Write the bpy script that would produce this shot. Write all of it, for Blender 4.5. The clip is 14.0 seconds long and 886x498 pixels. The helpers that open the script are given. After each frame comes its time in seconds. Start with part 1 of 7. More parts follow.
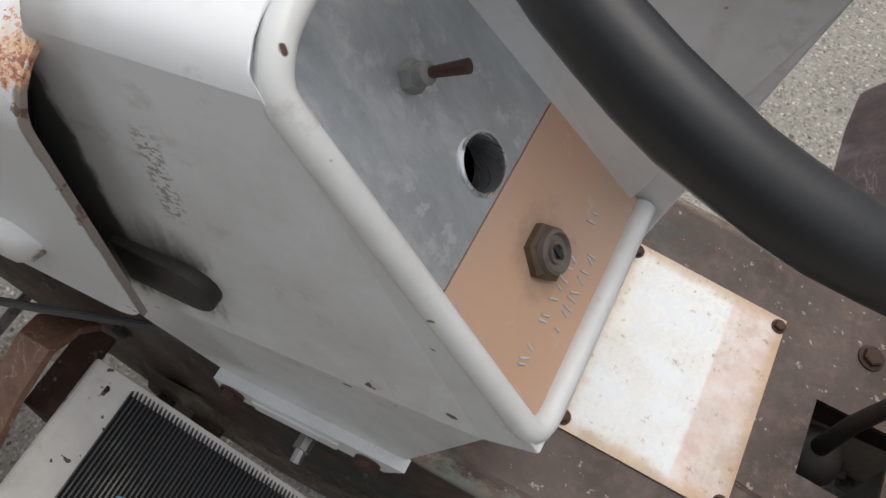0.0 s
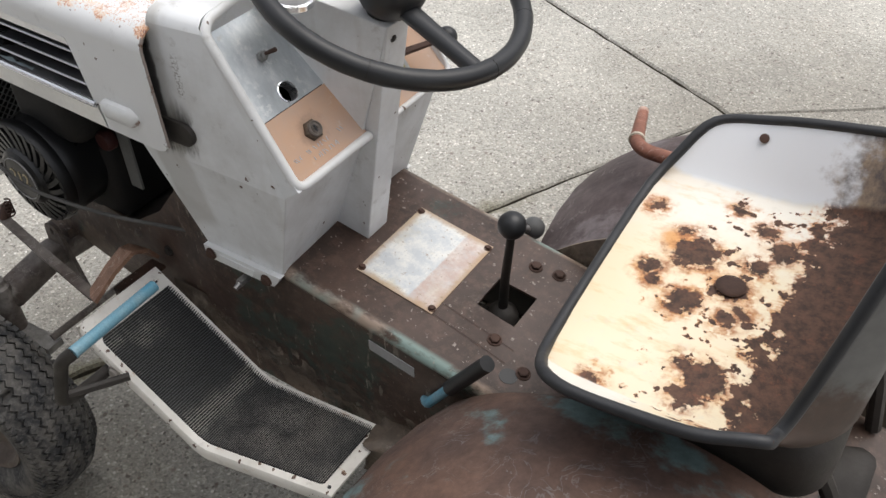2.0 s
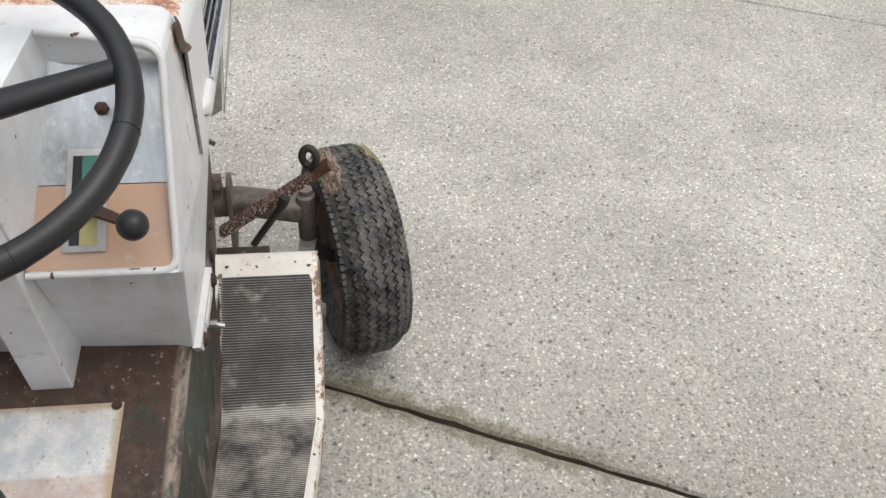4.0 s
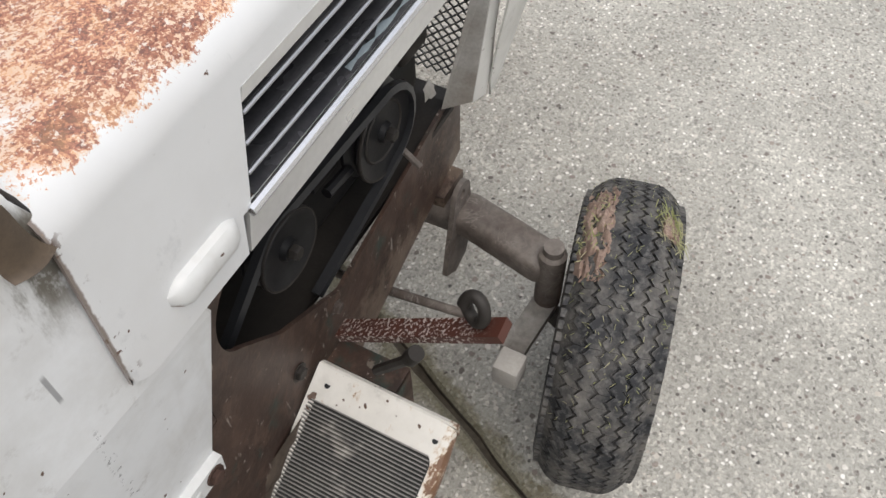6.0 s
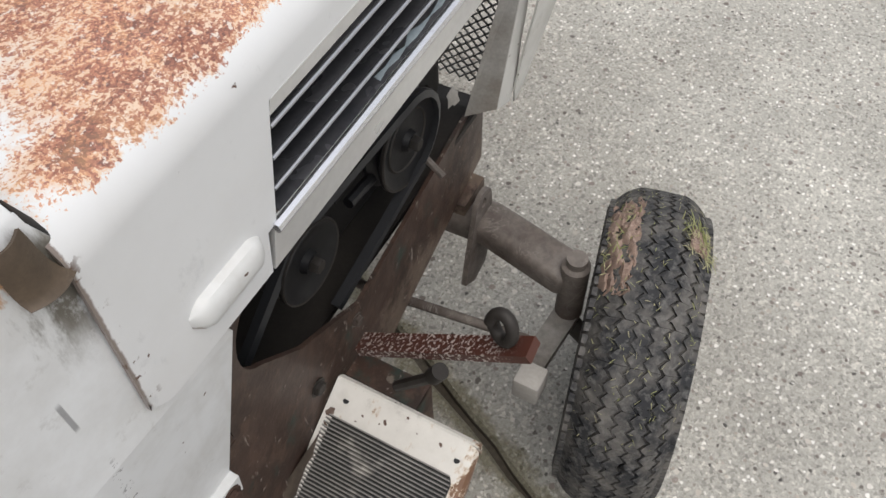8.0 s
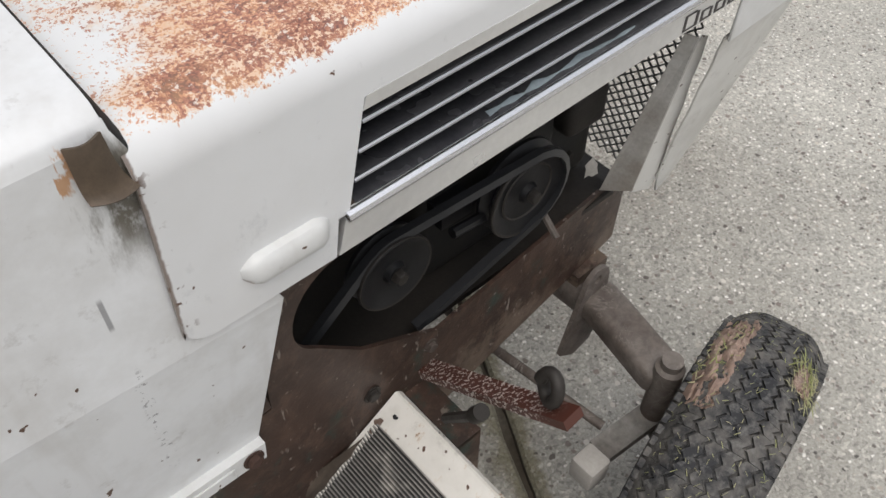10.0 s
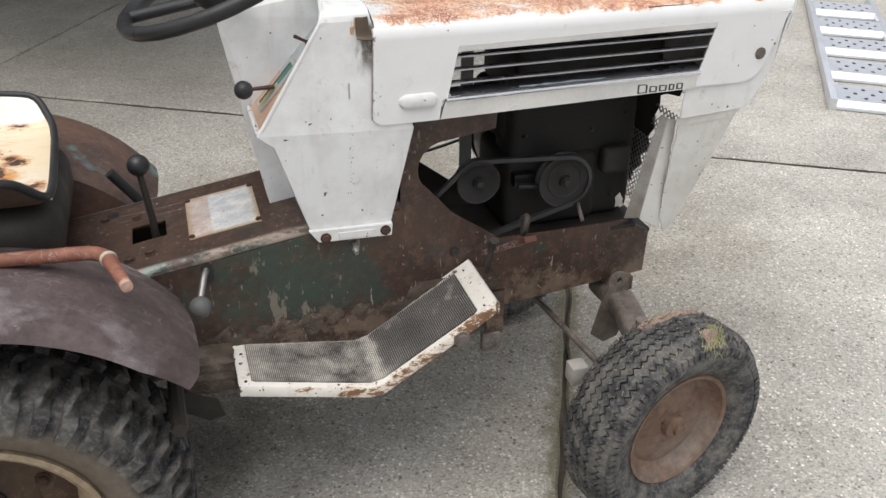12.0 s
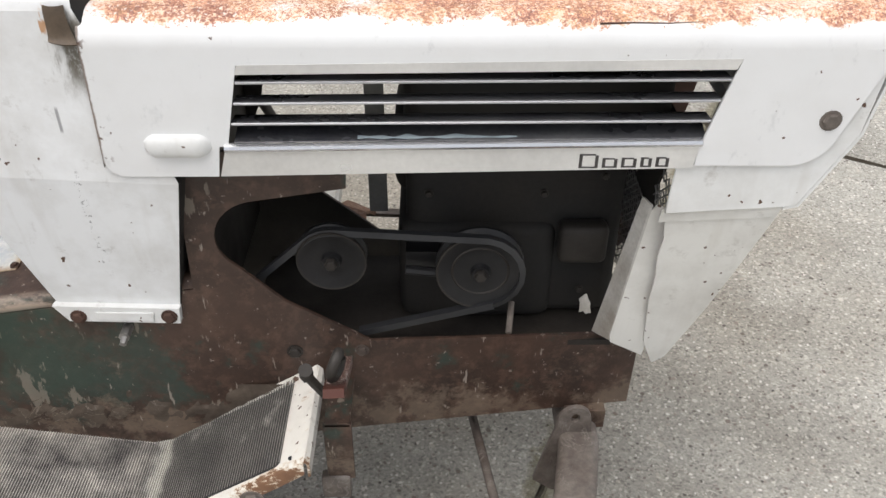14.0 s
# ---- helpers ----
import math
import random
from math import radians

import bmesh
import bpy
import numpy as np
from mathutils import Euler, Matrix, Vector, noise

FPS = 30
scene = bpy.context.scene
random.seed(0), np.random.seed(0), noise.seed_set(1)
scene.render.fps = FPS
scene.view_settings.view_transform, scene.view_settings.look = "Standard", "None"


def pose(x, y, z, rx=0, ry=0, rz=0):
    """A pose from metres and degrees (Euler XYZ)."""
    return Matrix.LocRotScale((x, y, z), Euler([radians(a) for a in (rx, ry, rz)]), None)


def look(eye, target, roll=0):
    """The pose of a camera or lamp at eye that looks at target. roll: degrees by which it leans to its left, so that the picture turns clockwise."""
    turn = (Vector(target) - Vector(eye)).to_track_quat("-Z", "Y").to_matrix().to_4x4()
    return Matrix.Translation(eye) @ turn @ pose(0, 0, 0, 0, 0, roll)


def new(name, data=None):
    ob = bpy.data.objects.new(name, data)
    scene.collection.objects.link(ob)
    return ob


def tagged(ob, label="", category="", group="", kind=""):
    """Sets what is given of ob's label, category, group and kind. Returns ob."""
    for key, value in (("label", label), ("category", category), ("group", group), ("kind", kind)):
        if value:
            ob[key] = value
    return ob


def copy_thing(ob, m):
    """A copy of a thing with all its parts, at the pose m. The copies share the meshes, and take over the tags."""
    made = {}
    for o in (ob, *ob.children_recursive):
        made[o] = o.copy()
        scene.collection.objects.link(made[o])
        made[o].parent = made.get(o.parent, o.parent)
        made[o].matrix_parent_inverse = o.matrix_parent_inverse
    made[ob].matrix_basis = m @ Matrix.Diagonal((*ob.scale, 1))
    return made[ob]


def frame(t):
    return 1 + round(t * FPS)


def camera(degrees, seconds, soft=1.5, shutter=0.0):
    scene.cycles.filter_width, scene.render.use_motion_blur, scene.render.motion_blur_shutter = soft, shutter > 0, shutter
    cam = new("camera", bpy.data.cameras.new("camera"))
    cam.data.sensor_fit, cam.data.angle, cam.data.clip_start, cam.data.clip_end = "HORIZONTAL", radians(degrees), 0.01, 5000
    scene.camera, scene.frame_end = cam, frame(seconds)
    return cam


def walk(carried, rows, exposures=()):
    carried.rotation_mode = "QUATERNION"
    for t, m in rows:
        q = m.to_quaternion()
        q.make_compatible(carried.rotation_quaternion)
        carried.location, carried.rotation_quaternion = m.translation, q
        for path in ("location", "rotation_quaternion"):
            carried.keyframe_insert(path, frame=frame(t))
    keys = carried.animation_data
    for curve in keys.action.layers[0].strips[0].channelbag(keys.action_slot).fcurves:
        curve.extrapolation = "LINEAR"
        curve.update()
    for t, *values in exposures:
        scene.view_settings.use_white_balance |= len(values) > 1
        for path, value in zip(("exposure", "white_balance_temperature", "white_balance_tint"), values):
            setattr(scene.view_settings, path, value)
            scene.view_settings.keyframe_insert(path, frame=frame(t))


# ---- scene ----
cam = camera(53.9, 14.0)
PATH = [
    (0, (0.325, 0.288, 1.153), (0.722, -0.636, -0.576), 3.8),
    (0.5, (0.271, 0.437, 1.263), (0.793, -0.627, -0.348), 3.2),
    (0.6, (0.26, 0.49, 1.285), (0.779, -0.632, -0.287), 4.2),
    (1, (0.192, 0.725, 1.351), (0.838, -0.538, -0.059), 1.7),
    (1.5, (0.006, 0.793, 1.4), (0.815, -0.445, 0.054), -1.0),
    (2, (-0.263, 0.734, 1.405), (0.583, -0.505, 0.083), -1.3),
    (2.5, (-0.356, 0.496, 1.359), (0.506, -0.683, -0.008), -1.0),
    (2.8, (-0.411, 0.332, 1.360), (0.538, -0.763, -0.018), 0.2),
    (3, (-0.458, 0.212, 1.359), (0.585, -0.794, -0.019), 1.4),
    (3.5, (-0.505, -0.064, 1.388), (0.843, -0.768, 0.089), 3.8),
    (4, (-0.313, -0.318, 1.358), (1.188, -0.552, 0.057), 3.4),
    (4.2, (-0.235, -0.394, 1.341), (1.276, -0.426, 0.032), 3.1),
    (6.3, (0.416, -0.443, 1.243), (1.412, 0.14, -0.39), -2.8),
    (6.5, (0.415, -0.441, 1.242), (1.414, 0.145, -0.389), -3.1),
    (7, (0.408, -0.431, 1.246), (1.409, 0.17, -0.378), -3.4),
    (9.5, (0.415, -0.413, 1.216), (1.4, 0.197, -0.414), 3.8),
    (10, (0.425, -0.493, 1.235), (1.292, 0.468, -0.29), 0.9),
    (10.5, (0.399, -0.73, 1.288), (1.099, 0.619, -0.012), 0.3),
    (11, (0.235, -1.011, 1.318), (0.908, 0.513, 0.212), 1.2),
    (11.5, (0.165, -1.259, 1.33), (0.804, 0.352, 0.33), 1.6),
    (12, (0.218, -1.451, 1.298), (0.752, 0.211, 0.323), 0.7),
    (12.5, (0.26, -1.486, 1.302), (0.724, 0.202, 0.334), -0.4),
    (12.9, (0.349, -1.41, 1.281), (0.764, 0.282, 0.298), -0.7),
    (13, (0.382, -1.362, 1.276), (0.789, 0.313, 0.262), -0.5),
    (13.5, (0.586, -1.129, 1.275), (0.885, 0.495, 0.148), 0.0),
    (14, (0.837, -0.918, 1.247), (0.852, 0.695, 0.065), 0.3),
]
walk(cam, [(t, look(eye, target, roll)) for t, eye, target, roll in PATH], [(0.0, 0.27), (0.5, 0.34), (1.0, 0.40), (2.0, 0.52), (3.0, 0.39), (4.0, 0.35), (6.5, 0.35), (7.2, 0.31), (9.5, 0.19), (10.0, 0.20), (10.5, 0.36), (11.0, 0.21), (12.0, 0.50), (13.0, 0.70), (14.0, 0.65)])

# ---- world and light: a bright overcast day ----
world = bpy.data.worlds.new("sky")
scene.world = world
world.use_nodes = True
wn, wl = world.node_tree.nodes, world.node_tree.links
wn.clear()
sky = wn.new("ShaderNodeTexSky")
sky.sky_type = "NISHITA"
sky.sun_disc = False
sky.sun_elevation = radians(69)
sky.sun_rotation = radians(218)
sky.dust_density = 6.0
soft_sky = wn.new("ShaderNodeMixRGB")
soft_sky.inputs[0].default_value = 0.72
soft_sky.inputs[2].default_value = (7.6, 7.7, 8.0, 1)
wbg = wn.new("ShaderNodeBackground")
wbg.inputs[1].default_value = 0.122
# an overcast dome: three times brighter overhead than at the horizon
dome = wn.new("ShaderNodeTexCoord")
dome_z = wn.new("ShaderNodeSeparateXYZ")
wl.new(dome.outputs["Generated"], dome_z.inputs[0])
lum = wn.new("ShaderNodeMapRange")
lum.inputs["From Min"].default_value = 0.0
lum.inputs["From Max"].default_value = 1.0
lum.inputs["To Min"].default_value = 0.40
lum.inputs["To Max"].default_value = 1.0
wl.new(dome_z.outputs[2], lum.inputs[0])
dim = wn.new("ShaderNodeMixRGB")
dim.blend_type = "MULTIPLY"
dim.inputs[0].default_value = 1.0
wout = wn.new("ShaderNodeOutputWorld")
wl.new(sky.outputs[0], soft_sky.inputs[1])
wl.new(soft_sky.outputs[0], dim.inputs[1])
wl.new(lum.outputs[0], dim.inputs[2])
wl.new(dim.outputs[0], wbg.inputs[0])
wl.new(wbg.outputs[0], wout.inputs[0])

sun_data = bpy.data.lights.new("sun", "SUN")
sun_data.energy = 1.2
sun_data.angle = radians(50)
sun_data.color = (1.0, 0.975, 0.94)
sun = new("sun", sun_data)
sun.matrix_world = look((-0.9, -1.15, 3.8), (0, 0, 0))

# ---- materials ----


def material(name):
    m = bpy.data.materials.new(name)
    m.use_nodes = True
    m.node_tree.nodes.clear()
    n = m.node_tree.nodes
    out = n.new("ShaderNodeOutputMaterial")
    b = n.new("ShaderNodeBsdfPrincipled")
    m.node_tree.links.new(b.outputs[0], out.inputs[0])
    return m, n, m.node_tree.links, b


def coords(n, l, scale=(1, 1, 1)):
    tc = n.new("ShaderNodeTexCoord")
    mp = n.new("ShaderNodeMapping")
    mp.inputs["Scale"].default_value = scale
    l.new(tc.outputs["Object"], mp.inputs[0])
    return mp.outputs[0]


def noise_tex(n, l, vec, scale, detail=4.0, rough=0.6):
    t = n.new("ShaderNodeTexNoise")
    t.inputs["Scale"].default_value = scale
    t.inputs["Detail"].default_value = detail
    t.inputs["Roughness"].default_value = rough
    l.new(vec, t.inputs["Vector"])
    return t.outputs[0]


def ramp(n, l, fac, stops):
    r = n.new("ShaderNodeValToRGB")
    e = r.color_ramp.elements
    while len(e) < len(stops):
        e.new(0.5)
    for k, (p, c) in enumerate(stops):
        e[k].position = p
        e[k].color = (c, c, c, 1) if isinstance(c, (int, float)) else (*c, 1)
    l.new(fac, r.inputs[0])
    return r.outputs[0]


def mix(n, l, fac, a, b, mode="MIX"):
    x = n.new("ShaderNodeMixRGB")
    x.blend_type = mode
    for k, v in enumerate((fac, a, b)):
        if isinstance(v, (int, float)):
            x.inputs[k].default_value = v if k == 0 else (v, v, v, 1)
        elif isinstance(v, tuple):
            x.inputs[k].default_value = (*v, 1)
        else:
            l.new(v, x.inputs[k])
    return x.outputs[0]


def maths(n, l, op, a, b=0.0):
    x = n.new("ShaderNodeMath")
    x.operation = op
    for k, v in enumerate((a, b)):
        if isinstance(v, (int, float)):
            x.inputs[k].default_value = v
        else:
            l.new(v, x.inputs[k])
    return x.outputs[0]


def bump(n, l, b, height, strength=0.3, dist=0.002):
    x = n.new("ShaderNodeBump")
    x.inputs["Strength"].default_value = strength
    x.inputs["Distance"].default_value = dist
    l.new(height, x.inputs["Height"])
    l.new(x.outputs[0], b.inputs["Normal"])


def smooth_range(n, l, value, lo, hi):
    x = n.new("ShaderNodeMapRange")
    x.interpolation_type = "SMOOTHSTEP"
    x.inputs["From Min"].default_value = lo
    x.inputs["From Max"].default_value = hi
    l.new(value, x.inputs[0])
    return x.outputs[0]


def axes(n, l):
    tc = n.new("ShaderNodeTexCoord")
    s = n.new("ShaderNodeSeparateXYZ")
    l.new(tc.outputs["Object"], s.inputs[0])
    return s.outputs


def plain(name, colour, rough=0.6, metal=0.0, vary=0.25, scale=30.0, bumpy=0.15, second=None):
    """A surface with broad stains and fine grain in one hue, or towards a second one."""
    m, n, l, b = material(name)
    v = coords(n, l)
    broad, fine = noise_tex(n, l, v, scale * 0.25), noise_tex(n, l, v, scale * 6, 3)
    dark = second or tuple(c * (1 - vary) for c in colour)
    c = mix(n, l, ramp(n, l, broad, [(0.35, 0.0), (0.65, 1.0)]), colour, dark)
    c = mix(n, l, 0.5, c, ramp(n, l, fine, [(0.3, 1 - vary), (0.7, 1.0)]), "MULTIPLY")
    l.new(c, b.inputs["Base Color"])
    l.new(ramp(n, l, broad, [(0.3, max(rough - 0.1, 0.05)), (0.7, min(rough + 0.12, 1.0))]), b.inputs["Roughness"])
    b.inputs["Metallic"].default_value = metal
    if bumpy:
        bump(n, l, b, fine, bumpy, 0.001)
    return m


def white_paint(name, base=(0.755, 0.765, 0.76), chips=0.72, grime=0.5):
    """Old white enamel: grey grime in soft stains, small rust-brown chips, faint streaks."""
    m, n, l, b = material(name)
    v = coords(n, l)
    stain = ramp(n, l, noise_tex(n, l, v, 9, 6, 0.65), [(0.42, 0.0), (0.75, 1.0)])
    streak = ramp(n, l, noise_tex(n, l, coords(n, l, (40, 40, 3)), 1.0, 3), [(0.55, 0.0), (0.8, 1.0)])
    c = mix(n, l, maths(n, l, "MULTIPLY", stain, grime), base, (0.42, 0.40, 0.36))
    c = mix(n, l, maths(n, l, "MULTIPLY", streak, 0.25), c, (0.40, 0.36, 0.30))
    chip = ramp(n, l, noise_tex(n, l, v, 75, 2, 0.5), [(chips, 0.0), (chips + 0.015, 1.0)])
    c = mix(n, l, chip, c, (0.10, 0.055, 0.035))
    l.new(c, b.inputs["Base Color"])
    smudge = ramp(n, l, noise_tex(n, l, v, 31, 5, 0.7), [(0.60, 0.0), (0.74, 0.45)])
    c = mix(n, l, smudge, c, (0.30, 0.275, 0.24))
    l.new(c, b.inputs["Base Color"])
    l.new(ramp(n, l, stain, [(0.0, 0.34), (1.0, 0.6)]), b.inputs["Roughness"])
    bump(n, l, b, mix(n, l, 0.06, noise_tex(n, l, v, 10, 3), noise_tex(n, l, v, 140, 2)), 0.22, 0.008)
    return m


def step_paint():
    """Chipped white enamel on the steps, rusting orange-brown along the outer rims."""
    m = white_paint("chipped_white_enamel", (0.74, 0.715, 0.66), 0.66, 0.6)
    n, l = m.node_tree.nodes, m.node_tree.links
    b = next(q for q in n if q.type == "BSDF_PRINCIPLED")
    old = b.inputs["Base Color"].links[0].from_socket
    x, y, z = axes(n, l)
    v = coords(n, l)
    rim = smooth_range(n, l, maths(n, l, "MULTIPLY", y, -1.0), 0.262, 0.290)
    amount = maths(n, l, "ADD", noise_tex(n, l, coords(n, l, (0.4, 1, 1)), 52, 8, 0.78), maths(n, l, "MULTIPLY", rim, 0.19))
    c = mix(n, l, smooth_range(n, l, amount, 0.58, 0.70), old, (0.52, 0.38, 0.24))
    c = mix(n, l, smooth_range(n, l, amount, 0.645, 0.68), c, mix(n, l, noise_tex(n, l, v, 90, 4), (0.24, 0.12, 0.06), (0.10, 0.055, 0.035)))
    l.new(c, b.inputs["Base Color"])
    return m


def patched(name, base, dark, patch, streak):
    """Weathered sheet steel: two rust tones, worn patches of old paint, fine pale scrapes."""
    m, n, l, b = material(name)
    v = coords(n, l)
    broad = noise_tex(n, l, v, 7, 7, 0.68)
    fine = noise_tex(n, l, v, 60, 6, 0.72)
    c = mix(n, l, ramp(n, l, broad, [(0.36, 0.0), (0.62, 1.0)]), base, dark)
    c = mix(n, l, smooth_range(n, l, noise_tex(n, l, coords(n, l, (1, 1.3, 1)), 5.5, 6, 0.65), 0.54, 0.63), c, patch)
    c = mix(n, l, 0.8, c, ramp(n, l, fine, [(0.3, 0.55), (0.7, 1.25)]), "MULTIPLY")
    w = n.new("ShaderNodeTexNoise")
    w.inputs["Scale"].default_value = 16
    w.inputs["Detail"].default_value = 5
    w.inputs["Distortion"].default_value = 2.5
    l.new(v, w.inputs["Vector"])
    vein = maths(n, l, "ABSOLUTE", maths(n, l, "SUBTRACT", w.outputs[0], 0.5))
    vein = maths(n, l, "MULTIPLY", maths(n, l, "SUBTRACT", 1.0, smooth_range(n, l, vein, 0.0, 0.018)), ramp(n, l, noise_tex(n, l, v, 12, 3), [(0.45, 0.0), (0.6, 1.0)]))
    c = mix(n, l, maths(n, l, "MULTIPLY", vein, 0.32), c, streak)
    l.new(c, b.inputs["Base Color"])
    l.new(ramp(n, l, broad, [(0.3, 0.5), (0.7, 0.8)]), b.inputs["Roughness"])
    bump(n, l, b, fine, 0.3, 0.0015)
    return m


def flecked_red():
    """Dark red paint worn through to white in small flecks."""
    m, n, l, b = material("red_flaked_paint")
    v = coords(n, l)
    c = mix(n, l, noise_tex(n, l, v, 30, 5), (0.105, 0.030, 0.018), (0.055, 0.022, 0.016))
    f = ramp(n, l, noise_tex(n, l, v, 300, 3, 0.6), [(0.545, 0.0), (0.58, 1.0)])
    y = axes(n, l)[1]
    f = maths(n, l, "MULTIPLY", f, smooth_range(n, l, y, -0.30, -0.265))
    c = mix(n, l, maths(n, l, "MULTIPLY", f, 0.9), c, (0.55, 0.50, 0.46))
    l.new(c, b.inputs["Base Color"])
    b.inputs["Roughness"].default_value = 0.5
    bump(n, l, b, f, 0.3, 0.001)
    return m


def grip_paint():
    """White enamel, rusted at the rear lower end of the pressing."""
    m = white_paint("grip_enamel", chips=0.76)
    n, l = m.node_tree.nodes, m.node_tree.links
    b = next(q for q in n if q.type == "BSDF_PRINCIPLED")
    old = b.inputs["Base Color"].links[0].from_socket
    x, y, z = axes(n, l)
    v = coords(n, l)
    wob = maths(n, l, "MULTIPLY", maths(n, l, "SUBTRACT", noise_tex(n, l, v, 120, 4, 0.7), 0.5), 0.022)
    end = maths(n, l, "SUBTRACT", 1.0, smooth_range(n, l, maths(n, l, "ADD", maths(n, l, "ADD", x, maths(n, l, "MULTIPLY", maths(n, l, "SUBTRACT", z, 0.816), 0.9)), wob), 0.556, 0.562))
    c = mix(n, l, end, old, mix(n, l, noise_tex(n, l, v, 200, 3), (0.26, 0.10, 0.04), (0.10, 0.045, 0.03)))
    l.new(c, b.inputs["Base Color"])
    return m


def cowl_paint():
    """The cowl's enamel: rust runs below the right hinge, a greasy black smear round the left pad, the hood gap's shade
    painted in.
    """
    m = white_paint("cowl_enamel", (0.80, 0.815, 0.825), 0.735, 0.5)
    n, l = m.node_tree.nodes, m.node_tree.links
    b = next(q for q in n if q.type == "BSDF_PRINCIPLED")
    old = b.inputs["Base Color"].links[0].from_socket
    x, y, z = axes(n, l)
    v = coords(n, l)
    wob = maths(n, l, "MULTIPLY", maths(n, l, "SUBTRACT", noise_tex(n, l, coords(n, l, (1, 1, 0.3)), 55, 5, 0.7), 0.5), 0.06)

    def band(val, lo0, lo1, hi0, hi1):
        return maths(n, l, "MULTIPLY", smooth_range(n, l, val, lo0, lo1), maths(n, l, "SUBTRACT", 1.0, smooth_range(n, l, val, hi0, hi1)))

    right = maths(n, l, "SUBTRACT", 1.0, smooth_range(n, l, y, -0.155, -0.150))
    run = maths(n, l, "MULTIPLY", band(maths(n, l, "ADD", x, wob), 0.486, 0.500, 0.53, 0.54), band(maths(n, l, "ADD", z, wob), 0.866, 0.912, 0.945, 0.965))
    run = maths(n, l, "MULTIPLY", run, ramp(n, l, noise_tex(n, l, coords(n, l, (1, 1, 0.55)), 75, 6, 0.7), [(0.36, 0.15), (0.52, 1.0)]))
    c = mix(n, l, maths(n, l, "MULTIPLY", maths(n, l, "MULTIPLY", run, right), 0.92), old, (0.10, 0.085, 0.058))
    spot = maths(n, l, "MULTIPLY", band(maths(n, l, "ADD", x, wob), 0.4800, 0.4825, 0.489, 0.491), band(maths(n, l, "ADD", z, wob), 0.937, 0.944, 0.956, 0.962))
    c = mix(n, l, maths(n, l, "MULTIPLY", maths(n, l, "MULTIPLY", spot, right), 0.8), c, (0.46, 0.20, 0.04))
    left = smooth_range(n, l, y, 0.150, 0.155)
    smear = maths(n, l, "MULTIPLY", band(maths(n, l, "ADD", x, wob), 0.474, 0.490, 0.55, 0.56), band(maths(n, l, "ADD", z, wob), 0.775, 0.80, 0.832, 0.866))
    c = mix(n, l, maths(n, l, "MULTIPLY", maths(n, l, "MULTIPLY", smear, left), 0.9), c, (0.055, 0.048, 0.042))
    thin = maths(n, l, "MULTIPLY", wob, 0.3)
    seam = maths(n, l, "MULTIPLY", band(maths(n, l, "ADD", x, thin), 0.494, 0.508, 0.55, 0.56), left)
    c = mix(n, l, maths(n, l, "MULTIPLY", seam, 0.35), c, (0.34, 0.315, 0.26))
    # greasy black line along the hood edge, with the gap's shade painted in
    gap_grease = maths(n, l, "MULTIPLY", maths(n, l, "MULTIPLY", band(maths(n, l, "ADD", x, thin), 0.5165, 0.5205, 0.57, 0.58), left), band(maths(n, l, "ADD", z, wob), 0.775, 0.79, 0.93, 0.965))
    c = mix(n, l, maths(n, l, "MULTIPLY", gap_grease, 0.9), c, (0.030, 0.027, 0.024))
    stipple = maths(n, l, "MULTIPLY", maths(n, l, "MULTIPLY", band(x, 0.478, 0.482, 0.488, 0.492), band(z, 0.865, 0.875, 0.915, 0.93)), ramp(n, l, noise_tex(n, l, v, 320, 3), [(0.5, 0.0), (0.56, 1.0)]))
    c = mix(n, l, maths(n, l, "MULTIPLY", maths(n, l, "MULTIPLY", stipple, left), 0.65), c, (0.16, 0.13, 0.11))
    # a pencil stroke and a row of specks on the right flank
    stroke = maths(n, l, "MULTIPLY", band(x, 0.4722, 0.4730, 0.4752, 0.4760), band(z, 0.835, 0.840, 0.860, 0.866))
    specks = maths(n, l, "MULTIPLY", maths(n, l, "MULTIPLY", band(x, 0.470, 0.473, 0.477, 0.480), band(z, 0.64, 0.66, 0.785, 0.80)), ramp(n, l, noise_tex(n, l, v, 210, 3), [(0.58, 0.0), (0.63, 1.0)]))
    c = mix(n, l, maths(n, l, "MULTIPLY", maths(n, l, "MULTIPLY", maths(n, l, "MAXIMUM", stroke, specks), right), 0.7), c, (0.16, 0.16, 0.17))
    l.new(c, b.inputs["Base Color"])
    return m


def flakes(n, l, scale, warp_scale, warp):
    """Random values on small ragged cells."""
    v = coords(n, l)
    w = n.new("ShaderNodeTexNoise")
    w.inputs["Scale"].default_value = warp_scale
    w.inputs["Detail"].default_value = 4.0
    l.new(v, w.inputs["Vector"])
    a = n.new("ShaderNodeMixRGB")
    a.blend_type = "ADD"
    a.inputs[0].default_value = warp
    l.new(v, a.inputs[1])
    l.new(w.outputs[1], a.inputs[2])
    p = n.new("ShaderNodeTexVoronoi")
    p.inputs["Scale"].default_value = scale
    l.new(a.outputs[0], p.inputs["Vector"])
    s = n.new("ShaderNodeSeparateColor")
    l.new(p.outputs["Color"], s.inputs[0])
    return s.outputs


